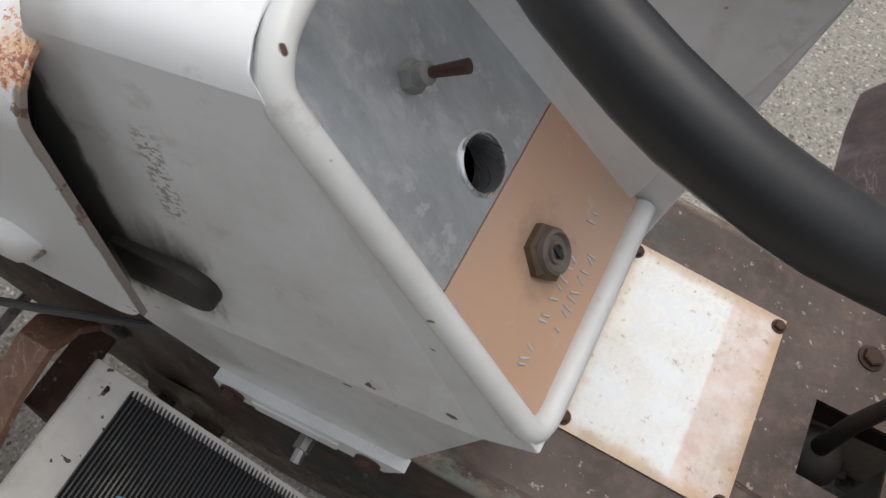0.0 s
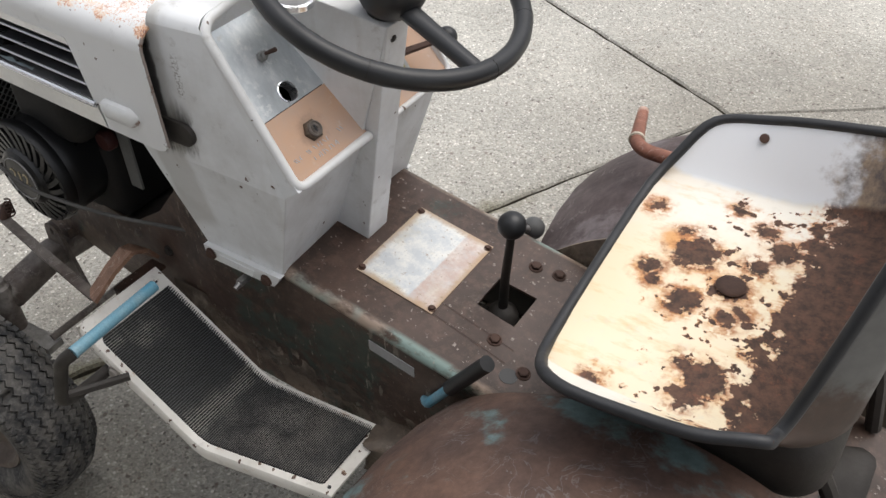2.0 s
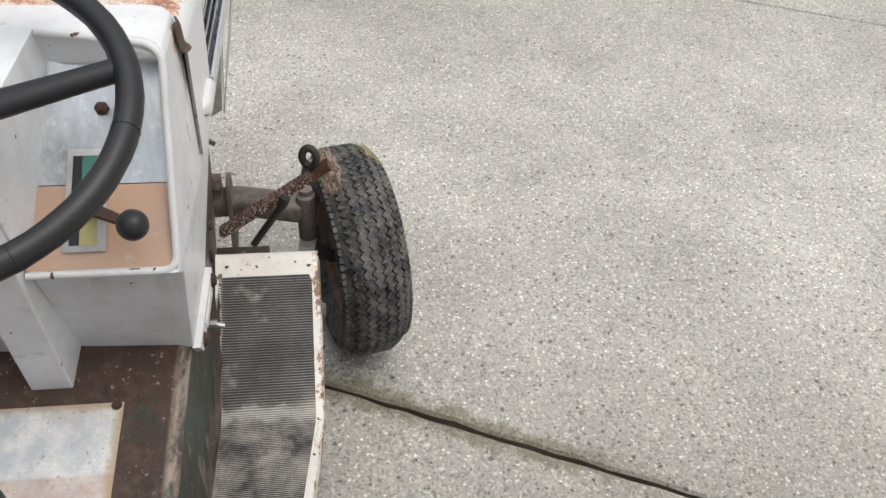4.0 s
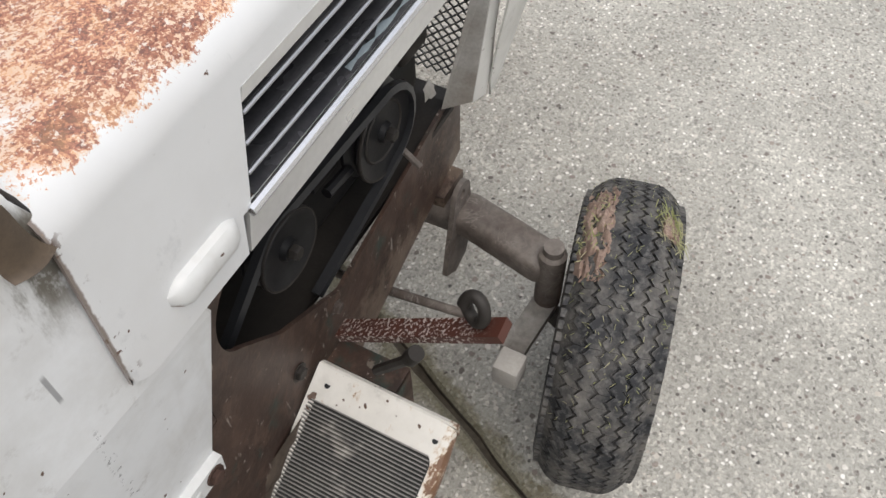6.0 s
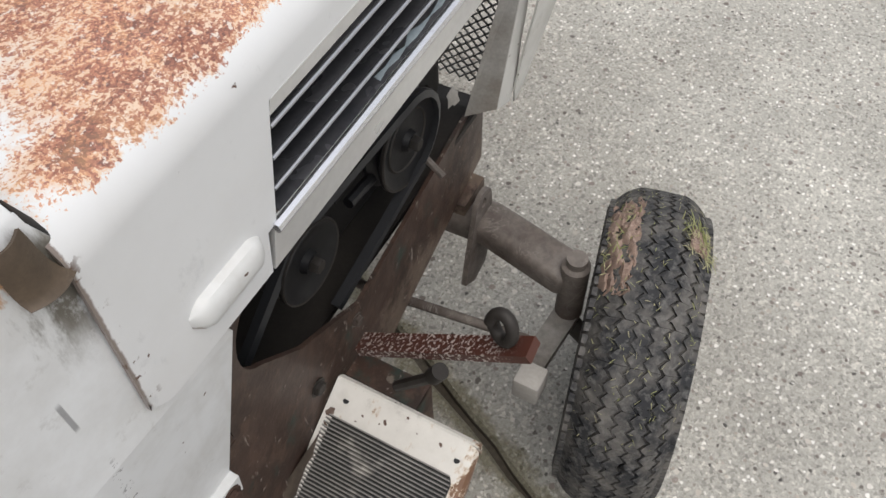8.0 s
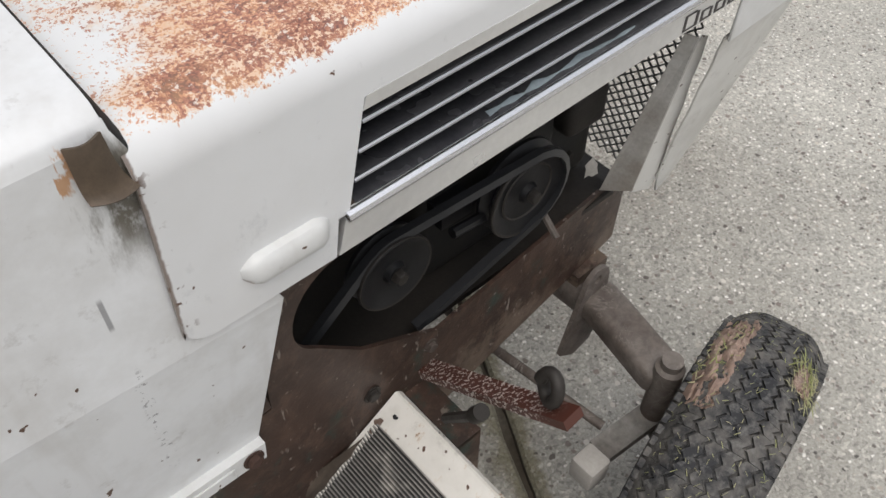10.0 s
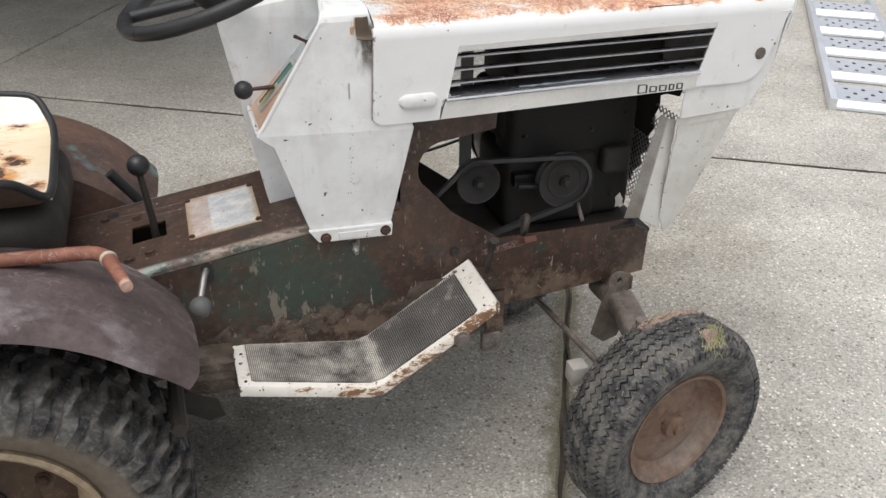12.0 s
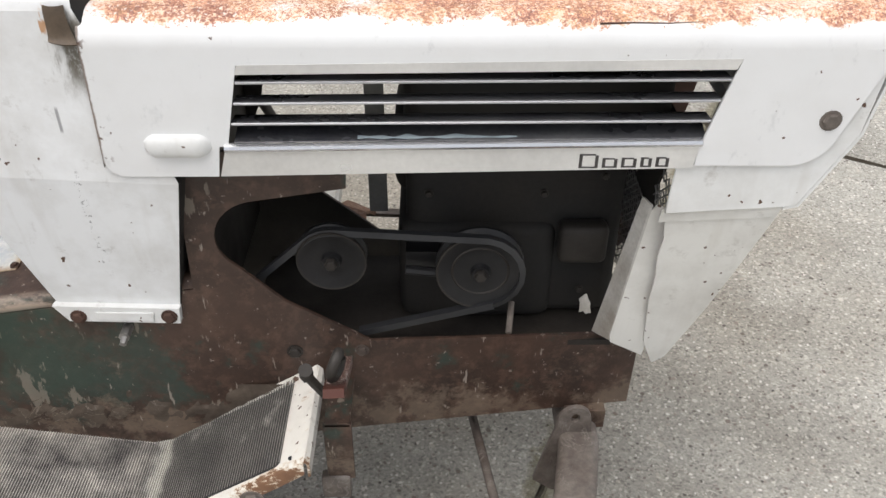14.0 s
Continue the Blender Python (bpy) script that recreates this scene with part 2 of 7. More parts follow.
def hood_paint():
    """White enamel whose upper face has rusted through in a granular crust of orange, red-brown and maroon."""
    m, n, l, b = material("hood_enamel_rusted")
    v = coords(n, l)
    x, y, z = axes(n, l)
    stain = ramp(n, l, noise_tex(n, l, v, 9, 6, 0.65), [(0.42, 0.0), (0.8, 1.0)])
    white = mix(n, l, maths(n, l, "MULTIPLY", stain, 0.4), (0.77, 0.78, 0.785), (0.62, 0.61, 0.59))
    chip = ramp(n, l, noise_tex(n, l, v, 70, 3, 0.55), [(0.715, 0.0), (0.73, 1.0)])
    hem = maths(n, l, "SUBTRACT", 1.0, smooth_range(n, l, x, 0.512, 0.522))
    chip = maths(n, l, "MAXIMUM", chip, maths(n, l, "MULTIPLY", hem, ramp(n, l, noise_tex(n, l, v, 120, 4, 0.6), [(0.61, 0.0), (0.65, 1.0)])))
    white = mix(n, l, chip, white, (0.10, 0.05, 0.03))
    lip = maths(n, l, "SUBTRACT", x, maths(n, l, "MULTIPLY", maths(n, l, "SUBTRACT", z, 0.80), 0.032))
    lip = maths(n, l, "SUBTRACT", 1.0, smooth_range(n, l, maths(n, l, "ADD", lip, maths(n, l, "MULTIPLY", maths(n, l, "SUBTRACT", noise_tex(n, l, v, 90, 4, 0.7), 0.5), 0.004)), 0.5092, 0.5106))
    white = mix(n, l, maths(n, l, "MULTIPLY", lip, 0.8), white, (0.13, 0.075, 0.045))
    smudge = ramp(n, l, noise_tex(n, l, coords(n, l, (1, 1, 0.6)), 30, 6, 0.72), [(0.60, 0.0), (0.74, 0.45)])
    white = mix(n, l, smudge, white, (0.40, 0.41, 0.42))
    edge = maths(n, l, "ADD", z, maths(n, l, "MULTIPLY", maths(n, l, "SUBTRACT", noise_tex(n, l, v, 34, 8, 0.85), 0.5), 0.026))
    top = smooth_range(n, l, edge, 0.938, 0.951)
    # the left rear of the top has kept more of its paint
    keep = maths(n, l, "ADD", smooth_range(n, l, y, -0.02, 0.12), smooth_range(n, l, maths(n, l, "MULTIPLY", x, -1.0), -0.60, -0.53))
    dens = maths(n, l, "ADD", maths(n, l, "MULTIPLY", noise_tex(n, l, v, 9, 6, 0.62), 0.7), maths(n, l, "MULTIPLY", noise_tex(n, l, v, 34, 5, 0.7), 0.5))
    dens = maths(n, l, "SUBTRACT", dens, maths(n, l, "MULTIPLY", keep, 0.118))
    dens = maths(n, l, "SUBTRACT", dens, maths(n, l, "MULTIPLY", maths(n, l, "SUBTRACT", 1.0, top), 0.6))
    # the rusted-through left rear corner and a tongue of rust by the right one
    wing = n.new("ShaderNodeCombineXYZ")
    l.new(x, wing.inputs[0])
    l.new(y, wing.inputs[1])
    l.new(z, wing.inputs[2])
    corner = n.new("ShaderNodeVectorMath")
    corner.operation = "DISTANCE"
    l.new(wing.outputs[0], corner.inputs[0])
    corner.inputs[1].default_value = (0.513, 0.186, 0.945)
    tongue = n.new("ShaderNodeVectorMath")
    tongue.operation = "DISTANCE"
    l.new(wing.outputs[0], tongue.inputs[0])
    tongue.inputs[1].default_value = (0.556, -0.148, 0.955)
    dens = maths(n, l, "ADD", dens, maths(n, l, "MULTIPLY", maths(n, l, "SUBTRACT", 1.0, smooth_range(n, l, tongue.outputs["Value"], 0.002, 0.026)), 0.24))
    dens = maths(n, l, "ADD", dens, maths(n, l, "MULTIPLY", maths(n, l, "SUBTRACT", 1.0, smooth_range(n, l, corner.outputs["Value"], 0.002, 0.022)), 0.40))
    torn = n.new("ShaderNodeVectorMath")
    torn.operation = "DISTANCE"
    l.new(wing.outputs[0], torn.inputs[0])
    torn.inputs[1].default_value = (0.514, -0.172, 0.938)
    dens = maths(n, l, "ADD", dens, maths(n, l, "MULTIPLY", maths(n, l, "SUBTRACT", 1.0, smooth_range(n, l, torn.outputs["Value"], 0.001, 0.017)), 0.44))
    dens = maths(n, l, "ADD", maths(n, l, "MULTIPLY", maths(n, l, "SUBTRACT", dens, 0.56), 1.22), 0.535)
    k1 = flakes(n, l, 820, 300, 0.003)
    k2 = flakes(n, l, 420, 150, 0.005)
    grain = maths(n, l, "ADD", maths(n, l, "MULTIPLY", maths(n, l, "SUBTRACT", k1[0], 0.2), 0.36), maths(n, l, "MULTIPLY", maths(n, l, "SUBTRACT", k2[0], 0.28), 0.34))
    grain = maths(n, l, "ADD", grain, maths(n, l, "MULTIPLY", maths(n, l, "SUBTRACT", noise_tex(n, l, v, 150, 8, 0.85), 0.34), 0.62))
    q = maths(n, l, "ADD", maths(n, l, "MULTIPLY", dens, 1.25), grain)
    halo = smooth_range(n, l, dens, 0.38, 0.59)
    c = mix(n, l, maths(n, l, "MULTIPLY", halo, 0.70), white, mix(n, l, ramp(n, l, noise_tex(n, l, v, 45, 5, 0.7), [(0.4, 0.0), (0.6, 1.0)]), (0.74, 0.50, 0.30), (0.70, 0.37, 0.15)))
    rust = smooth_range(n, l, q, 0.93, 0.95)
    tone = ramp(n, l, maths(n, l, "SUBTRACT", q, 0.5), [(0.43, (0.80, 0.57, 0.38)), (0.50, (0.69, 0.39, 0.23)), (0.58, (0.56, 0.255, 0.155)), (0.70, (0.38, 0.145, 0.105)), (0.88, (0.17, 0.065, 0.060))])
    maroon = ramp(n, l, noise_tex(n, l, v, 16, 5, 0.65), [(0.46, 0.0), (0.60, 1.0)])
    ochre = ramp(n, l, noise_tex(n, l, v, 24, 6, 0.7), [(0.52, 0.0), (0.66, 0.45)])
    tone = mix(n, l, ochre, tone, mix(n, l, 0.7, tone, (0.74, 0.46, 0.18)))
    tone = mix(n, l, maths(n, l, "MULTIPLY", maroon, 0.85), tone, mix(n, l, 0.9, tone, (0.50, 0.33, 0.37), "MULTIPLY"))
    c = mix(n, l, maths(n, l, "MULTIPLY", rust, 0.88), c, tone)
    fleck = ramp(n, l, noise_tex(n, l, v, 210, 4, 0.65), [(0.60, 0.0), (0.64, 0.85)])
    c = mix(n, l, maths(n, l, "MULTIPLY", fleck, halo), c, (0.78, 0.70, 0.62))
    l.new(c, b.inputs["Base Color"])
    l.new(mix(n, l, rust, 0.3, 0.8), b.inputs["Roughness"])
    bump(n, l, b, mix(n, l, maths(n, l, "ADD", maths(n, l, "MULTIPLY", rust, 0.10), 0.05), noise_tex(n, l, v, 9, 3), k1[1]), 0.2, 0.008)
    return m


SEAT_BLOTS = ((-0.080, -0.052, 0.027), (-0.046, -0.006, 0.014), (-0.0965, 0.028, 0.019), (-0.092, 0.041, 0.012), (-0.010, -0.114, 0.010), (-0.158, 0.125, 0.022), (-0.150, 0.150, 0.017), (-0.132, 0.112, 0.010), (-0.150, 0.036, 0.013), (-0.158, 0.020, 0.010), (-0.099, -0.152, 0.009), (-0.142, -0.125, 0.012), (-0.062, -0.083, 0.010), (-0.056, 0.012, 0.007), (-0.137, -0.014, 0.020), (-0.150, -0.060, 0.014), (-0.170, -0.095, 0.018), (-0.060, 0.178, 0.008), (-0.085, 0.205, 0.011))


def seat_paint():
    """Cream enamel on a steel seat pan, eaten by dark round rust blotches, heavy towards the back."""
    m, n, l, b = material("seat_enamel_rusted")
    v = coords(n, l)
    x, y, z = axes(n, l)
    wob = maths(n, l, "MULTIPLY", maths(n, l, "SUBTRACT", noise_tex(n, l, v, 60, 5, 0.65), 0.5), 0.042)
    low = smooth_range(n, l, maths(n, l, "ADD", maths(n, l, "MULTIPLY", y, 1.0), maths(n, l, "MULTIPLY", wob, 0.15)), -0.189, -0.183)
    low = maths(n, l, "MULTIPLY", low, maths(n, l, "SUBTRACT", 1.0, maths(n, l, "MULTIPLY", smooth_range(n, l, maths(n, l, "ADD", y, maths(n, l, "MULTIPLY", wob, 0.15)), 0.180, 0.186), smooth_range(n, l, x, -0.14, -0.09))))
    rear = maths(n, l, "ADD", maths(n, l, "MULTIPLY", maths(n, l, "ADD", x, 0.193), -1.0), maths(n, l, "MULTIPLY", maths(n, l, "SUBTRACT", noise_tex(n, l, v, 40, 5, 0.62), 0.5), 0.13))
    near = rear
    flat_v = n.new("ShaderNodeCombineXYZ")
    l.new(x, flat_v.inputs[0])
    l.new(y, flat_v.inputs[1])
    for bx, by, br in SEAT_BLOTS:
        d = n.new("ShaderNodeVectorMath")
        d.operation = "DISTANCE"
        l.new(flat_v.outputs[0], d.inputs[0])
        d.inputs[1].default_value = (bx, by, 0)
        near = maths(n, l, "MAXIMUM", near, maths(n, l, "SUBTRACT", br, d.outputs["Value"]))
    dots = maths(n, l, "MULTIPLY", ramp(n, l, noise_tex(n, l, v, 62, 3, 0.5), [(0.58, 0.0), (0.66, 1.0)]), maths(n, l, "MULTIPLY", smooth_range(n, l, rear, -0.17, -0.04), 0.05))
    near = maths(n, l, "ADD", maths(n, l, "ADD", near, wob), dots)
    near = maths(n, l, "SUBTRACT", near, maths(n, l, "MULTIPLY", ramp(n, l, noise_tex(n, l, v, 75, 4, 0.6), [(0.56, 0.0), (0.66, 1.0)]), 0.011))
    halo = smooth_range(n, l, near, -0.020, 0.004)
    rust = smooth_range(n, l, near, -0.002, 0.003)
    cream = mix(n, l, noise_tex(n, l, v, 7, 4), (0.80, 0.66, 0.42), (0.83, 0.77, 0.63))
    pale = maths(n, l, "SUBTRACT", 1.0, smooth_range(n, l, maths(n, l, "ADD", y, maths(n, l, "MULTIPLY", wob, 2.0)), -0.15, -0.02))
    cream = mix(n, l, maths(n, l, "MULTIPLY", pale, 0.75), cream, (0.82, 0.80, 0.745))
    edge = smooth_range(n, l, x, -0.045, 0.03)
    cream = mix(n, l, maths(n, l, "MULTIPLY", edge, 0.35), cream, (0.62, 0.42, 0.22))
    # yellow-brown runs and faint grey scuffs in the cream
    runs = ramp(n, l, noise_tex(n, l, coords(n, l, (0.45, 1.3, 1)), 26, 6, 0.68), [(0.54, 0.0), (0.70, 0.75)])
    cream = mix(n, l, runs, cream, (0.72, 0.47, 0.20))
    scuff = ramp(n, l, noise_tex(n, l, v, 34, 6, 0.75), [(0.56, 0.0), (0.72, 0.5)])
    cream = mix(n, l, scuff, cream, (0.66, 0.62, 0.54))
    glow = n.new("ShaderNodeVectorMath")
    glow.operation = "DISTANCE"
    l.new(flat_v.outputs[0], glow.inputs[0])
    glow.inputs[1].default_value = (-0.052, -0.066, 0)
    spill = maths(n, l, "SUBTRACT", 1.0, smooth_range(n, l, maths(n, l, "ADD", glow.outputs["Value"], maths(n, l, "MULTIPLY", wob, 1.2)), 0.006, 0.034))
    cream = mix(n, l, maths(n, l, "MULTIPLY", spill, 0.85), cream, (0.66, 0.29, 0.06))
    c = mix(n, l, maths(n, l, "MULTIPLY", halo, ramp(n, l, noise_tex(n, l, v, 20, 4), [(0.35, 0.2), (0.62, 1.0)])), cream, (0.60, 0.27, 0.07))
    ember = maths(n, l, "MULTIPLY", smooth_range(n, l, near, -0.012, 0.0), ramp(n, l, noise_tex(n, l, v, 85, 5, 0.7), [(0.42, 0.0), (0.55, 1.0)]))
    c = mix(n, l, maths(n, l, "MULTIPLY", ember, 0.8), c, (0.34, 0.11, 0.03))
    deep = mix(n, l, ramp(n, l, noise_tex(n, l, v, 70, 6, 0.7), [(0.4, 0.0), (0.62, 1.0)]), (0.052, 0.031, 0.023), (0.125, 0.066, 0.044))
    flaking = ramp(n, l, noise_tex(n, l, v, 60, 7, 0.78), [(0.56, 0.0), (0.64, 0.42)])
    deep = mix(n, l, flaking, deep, mix(n, l, noise_tex(n, l, v, 120, 4), (0.30, 0.12, 0.065), (0.16, 0.065, 0.04)))
    c = mix(n, l, rust, c, deep)
    bare = mix(n, l, maths(n, l, "MULTIPLY", smooth_range(n, l, rear, -0.02, 0.03), 0.9), mix(n, l, smooth_range(n, l, y, -0.05, 0.05), (0.80, 0.815, 0.84), (0.80, 0.775, 0.71)), mix(n, l, ramp(n, l, noise_tex(n, l, coords(n, l, (1, 1, 0.4)), 42, 6, 0.7), [(0.40, 0.0), (0.60, 1.0)]), (0.30, 0.20, 0.11), (0.060, 0.030, 0.020)))
    c = mix(n, l, low, bare, c)
    l.new(c, b.inputs["Base Color"])
    l.new(mix(n, l, rust, 0.38, 0.85), b.inputs["Roughness"])
    bump(n, l, b, mix(n, l, rust, 0.5, noise_tex(n, l, v, 160, 4)), 0.4, 0.0015)
    return m


def seat_back_paint():
    """Grey paint behind the backrest; the underside of the pan is dark with rust and painted-in shade, with runs up the
    sides.
    """
    m = plain("grey_seat_back", (0.165, 0.162, 0.152), 0.6, 0, 0.3, 14, 0.1)
    n, l = m.node_tree.nodes, m.node_tree.links
    b = next(q for q in n if q.type == "BSDF_PRINCIPLED")
    old = b.inputs["Base Color"].links[0].from_socket
    x, y, z = axes(n, l)
    v = coords(n, l)
    # lower part: rust and the shade under the seat in one dark brown
    low = maths(n, l, "SUBTRACT", 1.0, smooth_range(n, l, maths(n, l, "ADD", z, maths(n, l, "MULTIPLY", maths(n, l, "SUBTRACT", noise_tex(n, l, v, 22, 6, 0.7), 0.5), 0.10)), 0.795, 0.825))
    spots = ramp(n, l, noise_tex(n, l, v, 45, 5, 0.7), [(0.66, 0.0), (0.70, 0.8)])
    c = mix(n, l, maths(n, l, "MAXIMUM", maths(n, l, "MULTIPLY", low, 0.9), spots), old, mix(n, l, noise_tex(n, l, v, 50, 5, 0.7), (0.030, 0.020, 0.016), (0.10, 0.055, 0.035)))
    l.new(c, b.inputs["Base Color"])
    return m


def frame_paint():
    """Red-brown rust over old green paint: pale worn folds, scratches, dried soil low on the flanks."""
    m, n, l, b = material("frame_rust_brown")
    v = coords(n, l)
    x, y, z = axes(n, l)
    ay = maths(n, l, "ABSOLUTE", y)
    broad = noise_tex(n, l, v, 8, 6, 0.65)
    fine = noise_tex(n, l, v, 55, 6, 0.72)
    c = mix(n, l, ramp(n, l, broad, [(0.34, 0.0), (0.66, 1.0)]), (0.070, 0.040, 0.029), (0.031, 0.019, 0.014))
    c = mix(n, l, ramp(n, l, fine, [(0.48, 0.0), (0.66, 0.75)]), c, (0.110, 0.066, 0.047))
    flank = smooth_range(n, l, ay, 0.132, 0.140)
    rear = maths(n, l, "SUBTRACT", 1.0, smooth_range(n, l, x, 0.38, 0.62))
    green = smooth_range(n, l, maths(n, l, "ADD", noise_tex(n, l, v, 7, 6, 0.65), maths(n, l, "MULTIPLY", maths(n, l, "MULTIPLY", flank, rear), 0.11)), 0.59, 0.66)
    c = mix(n, l, maths(n, l, "MULTIPLY", green, ramp(n, l, noise_tex(n, l, v, 28, 6, 0.75), [(0.40, 0.35), (0.56, 0.85)])), c, mix(n, l, fine, (0.018, 0.034, 0.027), (0.048, 0.072, 0.058)))
    patch = maths(n, l, "MULTIPLY", maths(n, l, "MULTIPLY", smooth_range(n, l, x, 0.17, 0.26), maths(n, l, "SUBTRACT", 1.0, smooth_range(n, l, x, 0.36, 0.50))), maths(n, l, "MULTIPLY", smooth_range(n, l, z, 0.43, 0.47), maths(n, l, "MULTIPLY", flank, maths(n, l, "SUBTRACT", 1.0, smooth_range(n, l, y, -0.01, 0.01)))))
    c = mix(n, l, maths(n, l, "MULTIPLY", patch, ramp(n, l, noise_tex(n, l, v, 18, 5, 0.7), [(0.38, 0.15), (0.55, 0.9)])), c, mix(n, l, fine, (0.022, 0.040, 0.030), (0.052, 0.074, 0.056)))
    # soil, thickest along the foot of the flanks
    low = maths(n, l, "SUBTRACT", 1.0, smooth_range(n, l, z, 0.385, 0.475))
    soil = smooth_range(n, l, maths(n, l, "ADD", noise_tex(n, l, v, 15, 7, 0.72), maths(n, l, "MULTIPLY", low, 0.20)), 0.62, 0.74)
    c = mix(n, l, maths(n, l, "MULTIPLY", soil, 0.62), c, mix(n, l, fine, (0.12, 0.085, 0.060), (0.26, 0.20, 0.15)))
    # folds rubbed down to pale primer
    drop = maths(n, l, "SUBTRACT", maths(n, l, "ADD", maths(n, l, "MULTIPLY", x, 0.16), 0.5480), z)
    fold = maths(n, l, "MULTIPLY", smooth_range(n, l, ay, 0.126, 0.135), maths(n, l, "MULTIPLY", smooth_range(n, l, drop, -0.006, -0.003), maths(n, l, "SUBTRACT", 1.0, smooth_range(n, l, drop, 0.008, 0.018))))
    fold = maths(n, l, "MULTIPLY", fold, ramp(n, l, noise_tex(n, l, coords(n, l, (0.45, 1, 1)), 30, 6, 0.7), [(0.40, 0.0), (0.54, 1.0)]))
    c = mix(n, l, maths(n, l, "MULTIPLY", maths(n, l, "MULTIPLY", fold, maths(n, l, "SUBTRACT", 1.0, smooth_range(n, l, x, 0.47, 0.52))), 0.85), c, mix(n, l, ramp(n, l, noise_tex(n, l, v, 11, 2), [(0.48, 0.0), (0.6, 1.0)]), (0.36, 0.28, 0.22), (0.26, 0.36, 0.33)))
    # scratches and bare flecks
    scr = ramp(n, l, noise_tex(n, l, coords(n, l, (70, 70, 13)), 1.6, 3), [(0.665, 0.0), (0.70, 1.0)])
    fleck = ramp(n, l, noise_tex(n, l, v, 105, 4, 0.65), [(0.655, 0.0), (0.69, 1.0)])
    c = mix(n, l, maths(n, l, "MULTIPLY", maths(n, l, "MAXIMUM", scr, fleck), 0.6), c, (0.40, 0.35, 0.30))
    scrape = ramp(n, l, noise_tex(n, l, coords(n, l, (34, 34, 11)), 1.3, 5, 0.6), [(0.635, 0.0), (0.66, 1.0)])
    c = mix(n, l, maths(n, l, "MULTIPLY", maths(n, l, "MULTIPLY", scrape, flank), 0.55), c, (0.27, 0.235, 0.19))
    l.new(c, b.inputs["Base Color"])
    l.new(ramp(n, l, broad, [(0.3, 0.36), (0.7, 0.62)]), b.inputs["Roughness"])
    bump(n, l, b, fine, 0.35, 0.002)
    return m


def concrete():
    """Exposed-aggregate concrete: pale, finely mottled cement with sparse white, brown and dark pebbles."""
    m, n, l, b = material("exposed_aggregate_concrete")
    v = n.new("ShaderNodeNewGeometry").outputs["Position"]
    warp = n.new("ShaderNodeMixRGB")
    warp.blend_type = "ADD"
    warp.inputs[0].default_value = 0.008
    wnz = n.new("ShaderNodeTexNoise")
    wnz.inputs["Scale"].default_value = 110
    l.new(v, wnz.inputs["Vector"])
    l.new(v, warp.inputs[1])
    l.new(wnz.outputs[1], warp.inputs[2])

    def cells(scale):
        p = n.new("ShaderNodeTexVoronoi")
        p.inputs["Scale"].default_value = scale
        l.new(warp.outputs[0], p.inputs["Vector"])
        s = n.new("ShaderNodeSeparateColor")
        l.new(p.outputs["Color"], s.inputs[0])
        return p.outputs["Distance"], s.outputs

    broad = noise_tex(n, l, v, 1.1, 6, 0.62)
    c = mix(n, l, ramp(n, l, broad, [(0.32, 0.0), (0.68, 1.0)]), (0.575, 0.558, 0.505), (0.475, 0.458, 0.41))
    grit = noise_tex(n, l, v, 180, 5, 0.78)
    c = mix(n, l, 1.0, c, ramp(n, l, grit, [(0.32, 0.66), (0.5, 0.96), (0.70, 1.20)]), "MULTIPLY")
    d1, k1 = cells(200)
    c = mix(n, l, 0.75, c, ramp(n, l, k1[0], [(0.0, 0.48), (0.22, 0.90), (0.80, 1.06), (1.0, 1.55)]), "MULTIPLY")
    d2, k2 = cells(112)
    in2 = ramp(n, l, d2, [(0.26, 1.0), (0.40, 0.0)])
    tone = ramp(n, l, k2[0], [(0.0, (0.99, 0.97, 0.92)), (0.30, (0.93, 0.90, 0.84)), (0.45, (0.66, 0.61, 0.54)), (0.6, (0.36, 0.31, 0.27)), (0.85, (0.22, 0.19, 0.17)), (1.0, (0.09, 0.085, 0.08))])
    c = mix(n, l, maths(n, l, "MULTIPLY", in2, ramp(n, l, k2[1], [(0.66, 0.0), (0.69, 0.95)])), c, tone)
    d3, k3 = cells(52)
    in3 = ramp(n, l, d3, [(0.22, 1.0), (0.29, 0.0)])
    tone3 = ramp(n, l, k3[0], [(0.0, (0.82, 0.79, 0.73)), (0.5, (0.60, 0.55, 0.48)), (0.62, (0.30, 0.25, 0.22)), (1.0, (0.14, 0.12, 0.11))])
    c = mix(n, l, maths(n, l, "MULTIPLY", in3, ramp(n, l, k3[1], [(0.74, 0.0), (0.76, 0.9)])), c, tone3)
    stain = ramp(n, l, noise_tex(n, l, v, 0.55, 6, 0.65), [(0.38, 1.04), (0.72, 0.80)])
    c = mix(n, l, 1.0, c, stain, "MULTIPLY")
    blot = ramp(n, l, noise_tex(n, l, v, 3.2, 7, 0.68), [(0.36, 1.04), (0.68, 0.84)])
    c = mix(n, l, 1.0, c, blot, "MULTIPLY")
    # a broad grey dirt stain beside the rear wheel
    far = n.new("ShaderNodeVectorMath")
    far.operation = "DISTANCE"
    l.new(v, far.inputs[0])
    far.inputs[1].default_value = (-0.22, -1.25, 0.0)
    dirt = maths(n, l, "ADD", far.outputs["Value"], maths(n, l, "MULTIPLY", maths(n, l, "SUBTRACT", noise_tex(n, l, v, 2.2, 6, 0.65), 0.5), 1.5))
    c = mix(n, l, maths(n, l, "MULTIPLY", maths(n, l, "SUBTRACT", 1.0, smooth_range(n, l, dirt, 0.35, 1.45)), 0.8), c, mix(n, l, 0.85, c, (0.47, 0.44, 0.40), "MULTIPLY"))
    # brown dirt on the tractor's left, with the shade there painted in
    far2 = n.new("ShaderNodeVectorMath")
